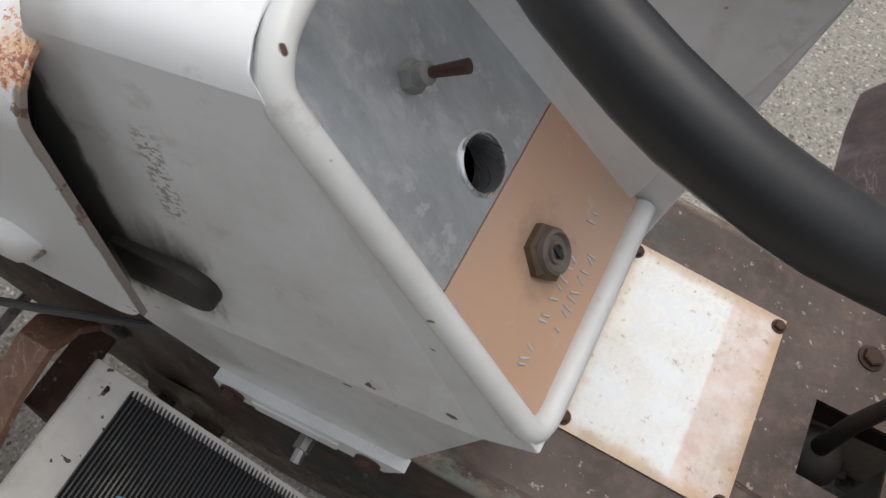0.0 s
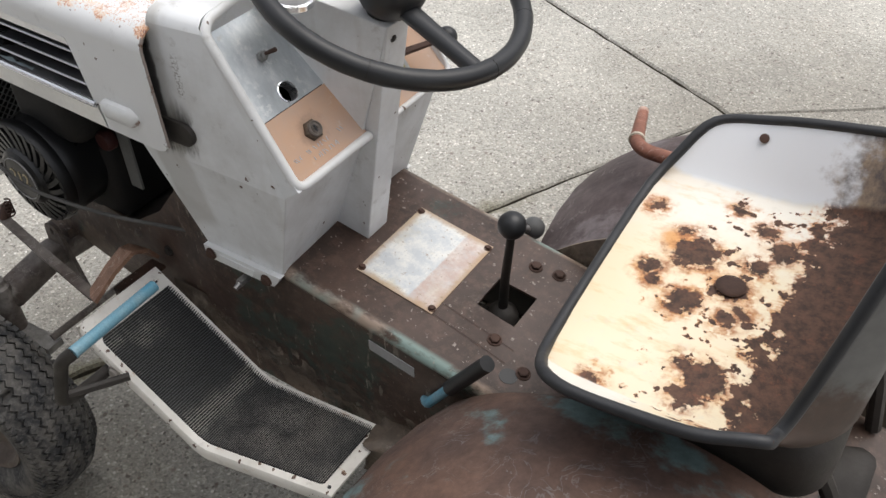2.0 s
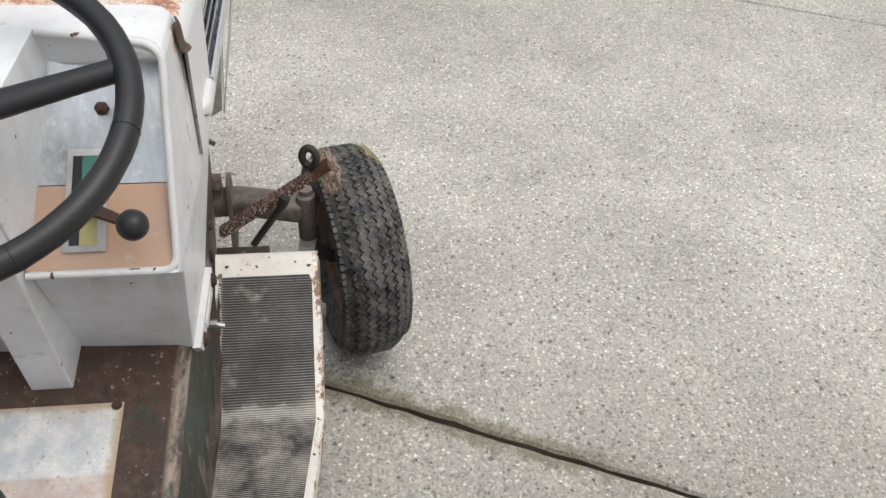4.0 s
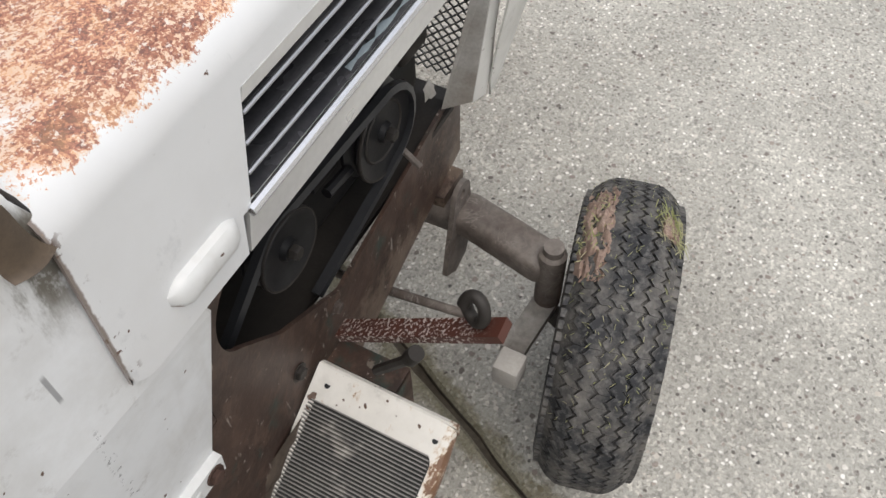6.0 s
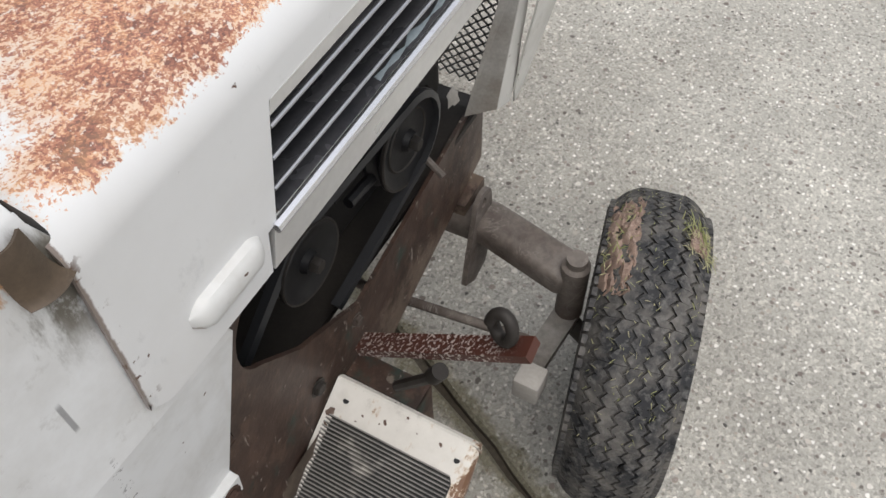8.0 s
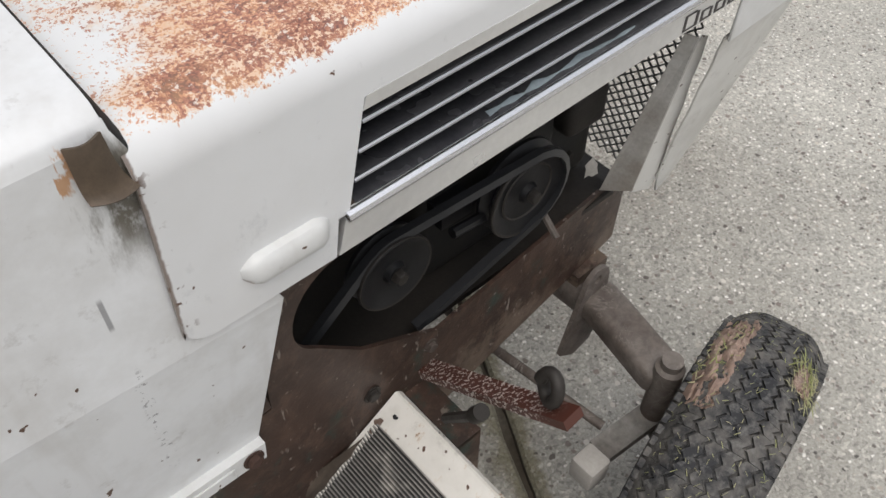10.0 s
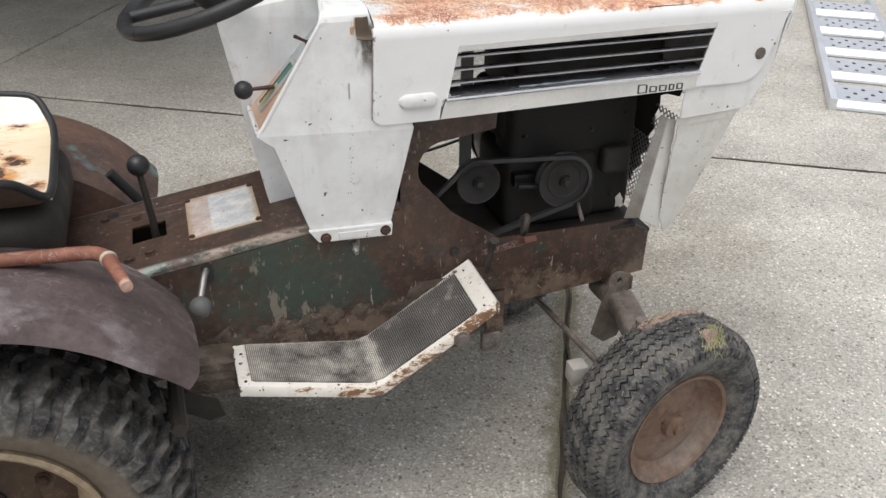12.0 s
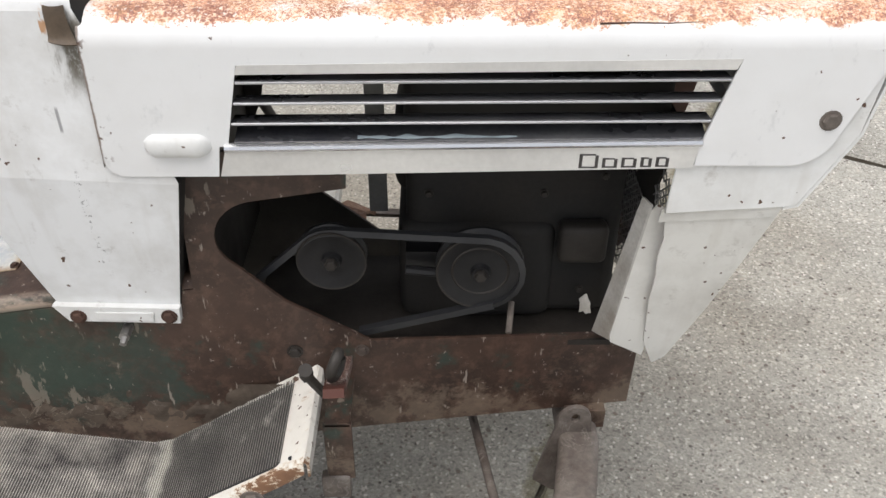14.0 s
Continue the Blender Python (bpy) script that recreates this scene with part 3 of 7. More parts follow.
    far2.operation = "DISTANCE"
    l.new(v, far2.inputs[0])
    far2.inputs[1].default_value = (0.95, 0.80, 0.0)
    dirt_shade = maths(n, l, "ADD", far2.outputs["Value"], maths(n, l, "MULTIPLY", maths(n, l, "SUBTRACT", noise_tex(n, l, v, 2.6, 6, 0.65), 0.5), 1.2))
    c = mix(n, l, maths(n, l, "MULTIPLY", maths(n, l, "SUBTRACT", 1.0, smooth_range(n, l, dirt_shade, 0.35, 1.35)), 0.8), c, mix(n, l, 0.9, c, (0.42, 0.38, 0.33), "MULTIPLY"))
    # slabs towards the house darkened: its shade painted into the colour
    far4 = n.new("ShaderNodeVectorMath")
    far4.operation = "DISTANCE"
    l.new(v, far4.inputs[0])
    far4.inputs[1].default_value = (-1.3, 2.9, 0.0)
    house_shade = maths(n, l, "ADD", far4.outputs["Value"], maths(n, l, "MULTIPLY", maths(n, l, "SUBTRACT", noise_tex(n, l, v, 1.6, 6, 0.65), 0.5), 1.6))
    c = mix(n, l, maths(n, l, "MULTIPLY", maths(n, l, "SUBTRACT", 1.0, smooth_range(n, l, house_shade, 1.1, 2.6)), 0.8), c, mix(n, l, 0.9, c, (0.50, 0.49, 0.47), "MULTIPLY"))
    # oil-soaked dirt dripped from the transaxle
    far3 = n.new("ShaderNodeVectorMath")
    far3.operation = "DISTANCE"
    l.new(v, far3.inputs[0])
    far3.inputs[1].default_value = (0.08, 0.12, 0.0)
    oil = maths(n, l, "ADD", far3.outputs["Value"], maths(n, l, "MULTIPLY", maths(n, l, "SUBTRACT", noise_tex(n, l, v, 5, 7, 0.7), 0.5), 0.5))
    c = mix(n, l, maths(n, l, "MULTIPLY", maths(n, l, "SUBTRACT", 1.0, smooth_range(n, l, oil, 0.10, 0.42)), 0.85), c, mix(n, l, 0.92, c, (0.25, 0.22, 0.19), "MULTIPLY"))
    # moss and washed-in dirt along one long joint
    s = n.new("ShaderNodeSeparateXYZ")
    l.new(v, s.inputs[0])
    across = maths(n, l, "ADD", maths(n, l, "MULTIPLY", s.outputs[0], 0.903), maths(n, l, "ADD", maths(n, l, "MULTIPLY", s.outputs[1], -0.43), -0.8909))
    across = maths(n, l, "ADD", maths(n, l, "ABSOLUTE", across), maths(n, l, "MULTIPLY", maths(n, l, "SUBTRACT", noise_tex(n, l, v, 18, 7, 0.75), 0.5), 0.13))
    moss = maths(n, l, "SUBTRACT", 1.0, smooth_range(n, l, across, 0.016, 0.046))
    along = maths(n, l, "ADD", maths(n, l, "MULTIPLY", s.outputs[0], 0.43), maths(n, l, "ADD", maths(n, l, "MULTIPLY", s.outputs[1], 0.903), 1.2684))
    moss = maths(n, l, "MULTIPLY", moss, smooth_range(n, l, maths(n, l, "ADD", along, maths(n, l, "MULTIPLY", noise_tex(n, l, v, 5, 3), 0.5)), 0.75, 1.25))
    c = mix(n, l, maths(n, l, "MULTIPLY", moss, 0.68), c, mix(n, l, ramp(n, l, grit, [(0.35, 0.0), (0.65, 1.0)]), (0.09, 0.082, 0.045), (0.19, 0.165, 0.085)))
    l.new(c, b.inputs["Base Color"])
    b.inputs["Roughness"].default_value = 0.85
    bump(n, l, b, mix(n, l, 0.4, grit, in2), 0.5, 0.004)
    return m


def tan_board():
    m, n, l, b = material("tan_painted_panel")
    v = coords(n, l)
    broad = noise_tex(n, l, v, 18, 5)
    c = mix(n, l, ramp(n, l, broad, [(0.35, 0.0), (0.7, 1.0)]), (0.56, 0.355, 0.235), (0.50, 0.36, 0.28))
    c = mix(n, l, ramp(n, l, noise_tex(n, l, v, 55, 5), [(0.62, 0.0), (0.8, 0.6)]), c, (0.62, 0.55, 0.50))
    # grime worked in by fingers round the ignition lock
    lock = n.new("ShaderNodeVectorMath")
    lock.operation = "DISTANCE"
    l.new(v, lock.inputs[0])
    lock.inputs[1].default_value = (0.3625, 0.093, 0.822)
    ring = maths(n, l, "ADD", lock.outputs["Value"], maths(n, l, "MULTIPLY", maths(n, l, "SUBTRACT", noise_tex(n, l, v, 70, 5, 0.7), 0.5), 0.030))
    c = mix(n, l, maths(n, l, "MULTIPLY", maths(n, l, "SUBTRACT", 1.0, smooth_range(n, l, ring, 0.010, 0.028)), 0.4), c, (0.17, 0.125, 0.10))
    l.new(c, b.inputs["Base Color"])
    b.inputs["Roughness"].default_value = 0.55
    return m


def brushed_panel():
    m, n, l, b = material("worn_galvanised_panel")
    v = coords(n, l, (0.55, 1.2, 0.55))
    s = noise_tex(n, l, v, 48, 7, 0.7)
    c = ramp(n, l, s, [(0.36, (0.52, 0.56, 0.58)), (0.52, (0.60, 0.64, 0.66)), (0.68, (0.74, 0.77, 0.78))])
    spots = ramp(n, l, noise_tex(n, l, coords(n, l), 110, 6, 0.72), [(0.52, 0.0), (0.60, 0.8)])
    streaks = ramp(n, l, noise_tex(n, l, coords(n, l, (0.5, 1.6, 0.5)), 26, 5, 0.6), [(0.48, 0.0), (0.60, 1.0)])
    c = mix(n, l, maths(n, l, "MULTIPLY", spots, streaks), c, (0.80, 0.82, 0.82))
    c = mix(n, l, ramp(n, l, noise_tex(n, l, coords(n, l), 60, 4, 0.6), [(0.62, 0.0), (0.74, 0.5)]), c, (0.42, 0.38, 0.32))
    l.new(c, b.inputs["Base Color"])
    b.inputs["Metallic"].default_value = 0.85
    l.new(ramp(n, l, s, [(0.3, 0.28), (0.7, 0.42)]), b.inputs["Roughness"])
    return m


def faded_plate():
    """Aluminium instruction plate, its printing worn to blotchy white; a pale brick-red band along one end, rust round the rim."""
    m, n, l, b = material("faded_instruction_plate")
    x, y, z = axes(n, l)
    v = coords(n, l)
    wob = maths(n, l, "MULTIPLY", maths(n, l, "SUBTRACT", noise_tex(n, l, v, 60, 5, 0.7), 0.5), 0.016)
    worn = ramp(n, l, noise_tex(n, l, v, 38, 7, 0.72), [(0.42, 0.0), (0.6, 1.0)])
    base = mix(n, l, worn, (0.54, 0.57, 0.59), (0.74, 0.74, 0.71))
    base = mix(n, l, ramp(n, l, noise_tex(n, l, v, 17, 4), [(0.55, 0.0), (0.68, 0.6)]), base, (0.60, 0.55, 0.42))
    lines = maths(n, l, "SINE", maths(n, l, "MULTIPLY", x, 1150.0))
    print_rows = maths(n, l, "MULTIPLY", smooth_range(n, l, lines, 0.1, 0.5), ramp(n, l, noise_tex(n, l, coords(n, l, (0.4, 2.0, 1)), 150, 3), [(0.52, 0.0), (0.58, 1.0)]))
    base = mix(n, l, maths(n, l, "MULTIPLY", print_rows, maths(n, l, "MULTIPLY", worn, 0.35)), base, (0.38, 0.40, 0.43))
    band = smooth_range(n, l, maths(n, l, "MULTIPLY", maths(n, l, "ADD", x, maths(n, l, "MULTIPLY", wob, 0.35)), -1.0), -0.247, -0.244)
    c = mix(n, l, maths(n, l, "MULTIPLY", band, ramp(n, l, noise_tex(n, l, v, 45, 5, 0.7), [(0.4, 0.35), (0.6, 0.8)])), base, (0.50, 0.35, 0.29))
    ex = maths(n, l, "ABSOLUTE", maths(n, l, "SUBTRACT", x, 0.2665))
    ey = maths(n, l, "ABSOLUTE", y)
    rim = maths(n, l, "MAXIMUM", smooth_range(n, l, maths(n, l, "ADD", ex, wob), 0.049, 0.061), smooth_range(n, l, maths(n, l, "ADD", ey, wob), 0.066, 0.078))
    c = mix(n, l, maths(n, l, "MULTIPLY", rim, 0.75), c, (0.42, 0.28, 0.15))
    chip = ramp(n, l, noise_tex(n, l, v, 120, 4, 0.7), [(0.62, 0.0), (0.66, 0.8)])
    c = mix(n, l, chip, c, (0.34, 0.26, 0.19))
    l.new(c, b.inputs["Base Color"])
    l.new(ramp(n, l, worn, [(0.0, 0.32), (1.0, 0.55)]), b.inputs["Roughness"])
    b.inputs["Metallic"].default_value = 0.2
    return m


def tyre_rubber(name, dust):
    m, n, l, b = material(name)
    v = coords(n, l)
    d = ramp(n, l, noise_tex(n, l, v, 24, 6, 0.7), [(0.42, 0.0), (0.68, 1.0)])
    c = mix(n, l, maths(n, l, "MULTIPLY", d, dust), (0.024, 0.025, 0.028), (0.20, 0.185, 0.165))
    c = mix(n, l, ramp(n, l, noise_tex(n, l, v, 130, 3), [(0.50, 0.0), (0.68, 0.5)]), c, (0.20, 0.195, 0.185))
    l.new(c, b.inputs["Base Color"])
    b.inputs["Roughness"].default_value = 0.75
    bump(n, l, b, noise_tex(n, l, v, 200, 4), 0.3, 0.001)
    return m


def mat_rubber(name, fresh, dusty, front):
    """Ribbed rubber: dusty and scuffed, darker ahead of the bend where feet have not worn it."""
    m, n, l, b = material(name)
    v = coords(n, l)
    x, y, z = axes(n, l)
    wear = ramp(n, l, noise_tex(n, l, v, 13, 6, 0.7), [(0.36, 0.0), (0.62, 1.0)])
    wear = maths(n, l, "MULTIPLY", wear, maths(n, l, "SUBTRACT", 1.0, maths(n, l, "MULTIPLY", smooth_range(n, l, maths(n, l, "ADD", x, maths(n, l, "MULTIPLY", noise_tex(n, l, v, 20, 3), 0.1)), 0.50, 0.56), front)))
    c = mix(n, l, wear, fresh, dusty)
    bend = maths(n, l, "SUBTRACT", 1.0, smooth_range(n, l, maths(n, l, "ABSOLUTE", maths(n, l, "ADD", maths(n, l, "SUBTRACT", x, 0.487), maths(n, l, "MULTIPLY", maths(n, l, "SUBTRACT", noise_tex(n, l, v, 30, 5, 0.7), 0.5), 0.05))), 0.003, 0.018))
    c = mix(n, l, maths(n, l, "MULTIPLY", bend, 0.7), c, tuple(min(0.75, q * 1.35) for q in dusty))
    c = mix(n, l, ramp(n, l, noise_tex(n, l, v, 9, 4), [(0.60, 0.0), (0.72, 0.7)]), c, tuple(min(1.0, q * 1.6) for q in dusty))
    l.new(c, b.inputs["Base Color"])
    b.inputs["Roughness"].default_value = 0.55
    return m


def gloss_metal(name, colour, rough, scratches=0.3):
    m, n, l, b = material(name)
    s = noise_tex(n, l, coords(n, l, (3, 3, 80)), 2.0, 4)
    l.new(mix(n, l, maths(n, l, "MULTIPLY", ramp(n, l, s, [(0.4, 0.0), (0.7, 1.0)]), scratches), colour, tuple(c * 0.6 for c in colour)), b.inputs["Base Color"])
    b.inputs["Metallic"].default_value = 0.9
    l.new(ramp(n, l, s, [(0.3, rough), (0.7, rough + 0.15)]), b.inputs["Roughness"])
    return m


WHITE = white_paint("white_enamel")
STEPWHITE = step_paint()
COWL = cowl_paint()
GRIP = grip_paint()
HOOD = hood_paint()
SEAT = seat_paint()
FRAME = frame_paint()
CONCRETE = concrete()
TAN = tan_board()
PANEL = brushed_panel()
PLATE = faded_plate()
TYRE = tyre_rubber("front_tyre_rubber", 0.75)
STRUT = plain("dull_grey_strap", (0.30, 0.30, 0.29), 0.6, 0.1, 0.3, 40, 0.1)
RIMCORE = patched("rusted_rim_core", (0.085, 0.05, 0.032), (0.035, 0.024, 0.019), (0.20, 0.13, 0.075), (0.30, 0.22, 0.14))
FLANGE2 = plain("worn_silver_bezel", (0.60, 0.60, 0.58), 0.4, 0.3, 0.3, 50, 0.1)
FLANGE = plain("dusty_white_flange", (0.56, 0.55, 0.52), 0.6, 0, 0.4, 40, 0.2, (0.34, 0.31, 0.27))
NOSE = white_paint("scraped_white_enamel", (0.72, 0.715, 0.68), 0.705, 0.7)
TYRE_R = tyre_rubber("rear_tyre_rubber", 0.7)
tn, tl = TYRE_R.node_tree.nodes, TYRE_R.node_tree.links
tb = next(q for q in tn if q.type == "BSDF_PRINCIPLED")
tx, ty, tz = axes(tn, tl)
from_axle = maths(tn, tl, "SQRT", maths(tn, tl, "ADD", maths(tn, tl, "POWER", maths(tn, tl, "ADD", tx, 0.140), 2.0), maths(tn, tl, "POWER", maths(tn, tl, "SUBTRACT", tz, 0.300), 2.0)))
tan_wall = maths(tn, tl, "SUBTRACT", 1.0, smooth_range(tn, tl, maths(tn, tl, "ADD", from_axle, maths(tn, tl, "MULTIPLY", maths(tn, tl, "SUBTRACT", noise_tex(tn, tl, coords(tn, tl), 25, 5, 0.7), 0.5), 0.05)), 0.225, 0.255))
tl.new(mix(tn, tl, maths(tn, tl, "MULTIPLY", tan_wall, 0.75), tb.inputs["Base Color"].links[0].from_socket, mix(tn, tl, noise_tex(tn, tl, coords(tn, tl), 45, 6, 0.7), (0.10, 0.080, 0.058), (0.26, 0.215, 0.165))), tb.inputs["Base Color"])
MAT_R = mat_rubber("dusty_mat_ribs", (0.16, 0.153, 0.145), (0.58, 0.55, 0.50), 0.70)
# valleys darker than the rib tops: shade between the ribs put in the colour
MAT_G = mat_rubber("dusty_shaded_mat_valleys", (0.026, 0.026, 0.026), (0.28, 0.26, 0.23), 0.92)
MAT_L = mat_rubber("dark_ribbed_mat", (0.055, 0.057, 0.062), (0.24, 0.225, 0.205), 0.88)
GROOVE = plain("shaded_mat_groove", (0.012, 0.012, 0.012), 0.7, 0, 0.3, 40, 0)
CHROME = gloss_metal("bright_trim", (0.80, 0.81, 0.84), 0.16)
ALU = gloss_metal("ramp_aluminium", (0.80, 0.82, 0.86), 0.32)
DULL = gloss_metal("dull_steel", (0.36, 0.35, 0.34), 0.4)
SLATEDGE = gloss_metal("slat_edge_metal", (0.50, 0.51, 0.54), 0.3)
SILVER = plain("silver_trim_panel", (0.80, 0.80, 0.79), 0.34, 0.55, 0.16, 24, 0.05)
BLACK = plain("black_plastic", (0.022, 0.023, 0.025), 0.42, 0, 0.3, 40, 0.08)
# black of the engine; also stands for shade inside hood, nose and cowl
DARK = plain("engine_and_shade_black", (0.013, 0.013, 0.0135), 0.7, 0, 0.4, 30, 0.2, (0.028, 0.025, 0.022))
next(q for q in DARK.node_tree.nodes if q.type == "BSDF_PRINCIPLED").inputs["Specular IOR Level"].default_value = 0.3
LOUVRE = plain("dark_louvre", (0.075, 0.076, 0.086), 0.30, 0.4, 0.5, 40, 0.08, (0.16, 0.16, 0.165))
COVER = plain("glossy_black_cover", (0.009, 0.009, 0.010), 0.34, 0, 0.4, 60, 0.1)
PULLEY = plain("sooty_pulley", (0.018, 0.018, 0.020), 0.42, 0.2, 0.5, 60, 0.15)
WIRE = plain("grey_cable", (0.10, 0.095, 0.09), 0.6, 0, 0.3, 60, 0)
TRIM = plain("black_edge_trim", (0.026, 0.027, 0.030), 0.5, 0, 0.3, 60, 0.15)
RUST = plain("rusted_steel", (0.10, 0.052, 0.036), 0.8, 0.1, 0.4, 40, 0.4, (0.055, 0.032, 0.025))
REDRUST = flecked_red()
COPPER = patched("red_brown_handle", (0.27, 0.11, 0.07), (0.19, 0.075, 0.05), (0.50, 0.34, 0.27), (0.70, 0.60, 0.53))
FENDER = patched("weathered_fender", (0.120, 0.088, 0.088), (0.070, 0.050, 0.048), (0.165, 0.138, 0.142), (0.36, 0.32, 0.31))
def rear_rust(m):
    """Bare brown rust on the rear half of a fender."""
    n, l = m.node_tree.nodes, m.node_tree.links
    b = next(q for q in n if q.type == "BSDF_PRINCIPLED")
    old = b.inputs["Base Color"].links[0].from_socket
    x, y, z = axes(n, l)
    v = coords(n, l)
    back = smooth_range(n, l, maths(n, l, "ADD", maths(n, l, "MULTIPLY", x, -1.0), maths(n, l, "MULTIPLY", maths(n, l, "SUBTRACT", noise_tex(n, l, v, 12, 5, 0.65), 0.5), 0.25)), 0.14, 0.22)
    c = mix(n, l, maths(n, l, "MULTIPLY", back, 0.65), old, mix(n, l, noise_tex(n, l, v, 40, 5, 0.7), (0.055, 0.038, 0.033), (0.15, 0.11, 0.098)))
    l.new(c, b.inputs["Base Color"])
    return m


FENDER = rear_rust(FENDER)
FENDER_L = patched("rust_brown_fender", (0.135, 0.078, 0.056), (0.075, 0.046, 0.037), (0.13, 0.19, 0.19), (0.27, 0.28, 0.28))
MUD = patched("dried_mud", (0.13, 0.10, 0.075), (0.065, 0.048, 0.036), (0.24, 0.195, 0.155), (0.40, 0.35, 0.29))
CLOD = patched("straw_and_mud", (0.40, 0.29, 0.23), (0.22, 0.15, 0.12), (0.54, 0.43, 0.35), (0.60, 0.50, 0.42))
RIM = patched("dusty_wheel_rim", (0.215, 0.145, 0.108), (0.15, 0.092, 0.064), (0.20, 0.155, 0.125), (0.36, 0.22, 0.13))
RIM_L = patched("muddy_wheel_rim", (0.17, 0.14, 0.115), (0.10, 0.075, 0.06), (0.24, 0.205, 0.17), (0.32, 0.27, 0.22))
RIM_R = patched("dirty_cream_rim", (0.42, 0.34, 0.23), (0.26, 0.19, 0.12), (0.12, 0.075, 0.045), (0.45, 0.38, 0.28))
GREEN = plain("green_dial", (0.07, 0.24, 0.19), 0.5, 0, 0.2, 60, 0)
YELLOW = plain("yellow_dial", (0.50, 0.45, 0.20), 0.5, 0, 0.2, 60, 0)
PALEBLUE = plain("pale_blue_paint", (0.42, 0.50, 0.54), 0.5, 0, 0.35, 60, 0.1)
BLUE = plain("blue_painted_rod", (0.10, 0.30, 0.42), 0.45, 0, 0.5, 60, 0.1, (0.22, 0.36, 0.42))
GRIME_AND_SHADE = plain("grimy_and_shaded_steel", (0.042, 0.036, 0.031), 0.6, 0.2, 0.4, 40, 0.3)
AXLE = patched("dusty_axle_steel", (0.19, 0.165, 0.145), (0.075, 0.055, 0.045), (0.29, 0.265, 0.24), (0.40, 0.37, 0.34))
GAP = plain("joint_dirt", (0.16, 0.14, 0.11), 0.95, 0, 0.6, 26, 0.4, (0.09, 0.075, 0.055))
GRASS = plain("dry_grass", (0.46, 0.42, 0.27), 0.9, 0, 0.4, 110, 0, (0.30, 0.34, 0.12))
INK = plain("dark_lettering", (0.05, 0.045, 0.045), 0.5, 0, 0.1, 50, 0)
PALE = plain("pale_marks", (0.58, 0.61, 0.65), 0.7, 0, 0.2, 60, 0)
TAG = plain("dark_grey_tag", (0.11, 0.11, 0.11), 0.6, 0, 0.3, 50, 0)
HINGE = patched("grimy_brown_hinge", (0.12, 0.085, 0.055), (0.05, 0.036, 0.026), (0.24, 0.15, 0.075), (0.48, 0.43, 0.36))
CREAM = plain("dirty_cream_cord", (0.60, 0.53, 0.42), 0.8, 0, 0.4, 90, 0.2)
STRAP = patched("worn_rusty_strap", (0.34, 0.19, 0.12), (0.17, 0.09, 0.06), (0.50, 0.38, 0.29), (0.62, 0.54, 0.46))
DUSTY = patched("pale_dusty_casting", (0.33, 0.32, 0.30), (0.17, 0.155, 0.14), (0.42, 0.40, 0.37), (0.50, 0.48, 0.45))
PINK = plain("chipped_pink_paint", (0.58, 0.42, 0.38), 0.6, 0, 0.5, 120, 0.2, (0.28, 0.14, 0.10))
STICKER = plain("grey_sticker", (0.40, 0.40, 0.40), 0.5, 0, 0.25, 50, 0)
BLOCK = plain("off_white_block", (0.38, 0.36, 0.33), 0.8, 0, 0.25, 40, 0.2)
SEATBACK = seat_back_paint()
WALL = plain("blocker_wall", (0.24, 0.23, 0.22), 0.9, 0, 0.2, 3, 0)

# ---- mesh helpers ----


def finish(bm, sharp=38):
    bmesh.ops.remove_doubles(bm, verts=bm.verts, dist=1e-5)
    bmesh.ops.recalc_face_normals(bm, faces=bm.faces)
    for f in bm.faces:
        f.smooth = True
    for e in bm.edges:
        if len(e.link_faces) == 2 and e.calc_face_angle(0) > radians(sharp):
            e.smooth = False


def part(name, bm, mat, parent=None, label="", sharp=38):
    """One mesh object out of a bmesh, under a thing or a part."""
    finish(bm, sharp)
    me = bpy.data.meshes.new(name)
    bm.to_mesh(me)
    bm.free()
    for mm in mat if isinstance(mat, (list, tuple)) else [mat]:
        me.materials.append(mm)
    ob = new(name, me)
    if parent:
        ob.parent = parent
    if label:
        tagged(ob, label)
    return ob


def bevelled(bm, offset, seg=2, angle=30):
    bmesh.ops.remove_doubles(bm, verts=bm.verts, dist=1e-5)
    bmesh.ops.recalc_face_normals(bm, faces=bm.faces)
    es = [e for e in bm.edges if len(e.link_faces) == 2 and e.calc_face_angle(0) > radians(angle)]
    bmesh.ops.bevel(bm, geom=es, offset=offset, segments=seg, profile=0.5, affect="EDGES", clamp_overlap=True)
    return bm


def box(bm, x0, x1, y0, y1, z0, z1, m=None):
    vs = [bm.verts.new((x, y, z)) for x in (x0, x1) for y in (y0, y1) for z in (z0, z1)]
    if m:
        for q in vs:
            q.co = m @ q.co
    for f in ((0, 1, 3, 2), (4, 6, 7, 5), (0, 4, 5, 1), (2, 3, 7, 6), (0, 2, 6, 4), (1, 5, 7, 3)):
        bm.faces.new([vs[k] for k in f])
    return bm


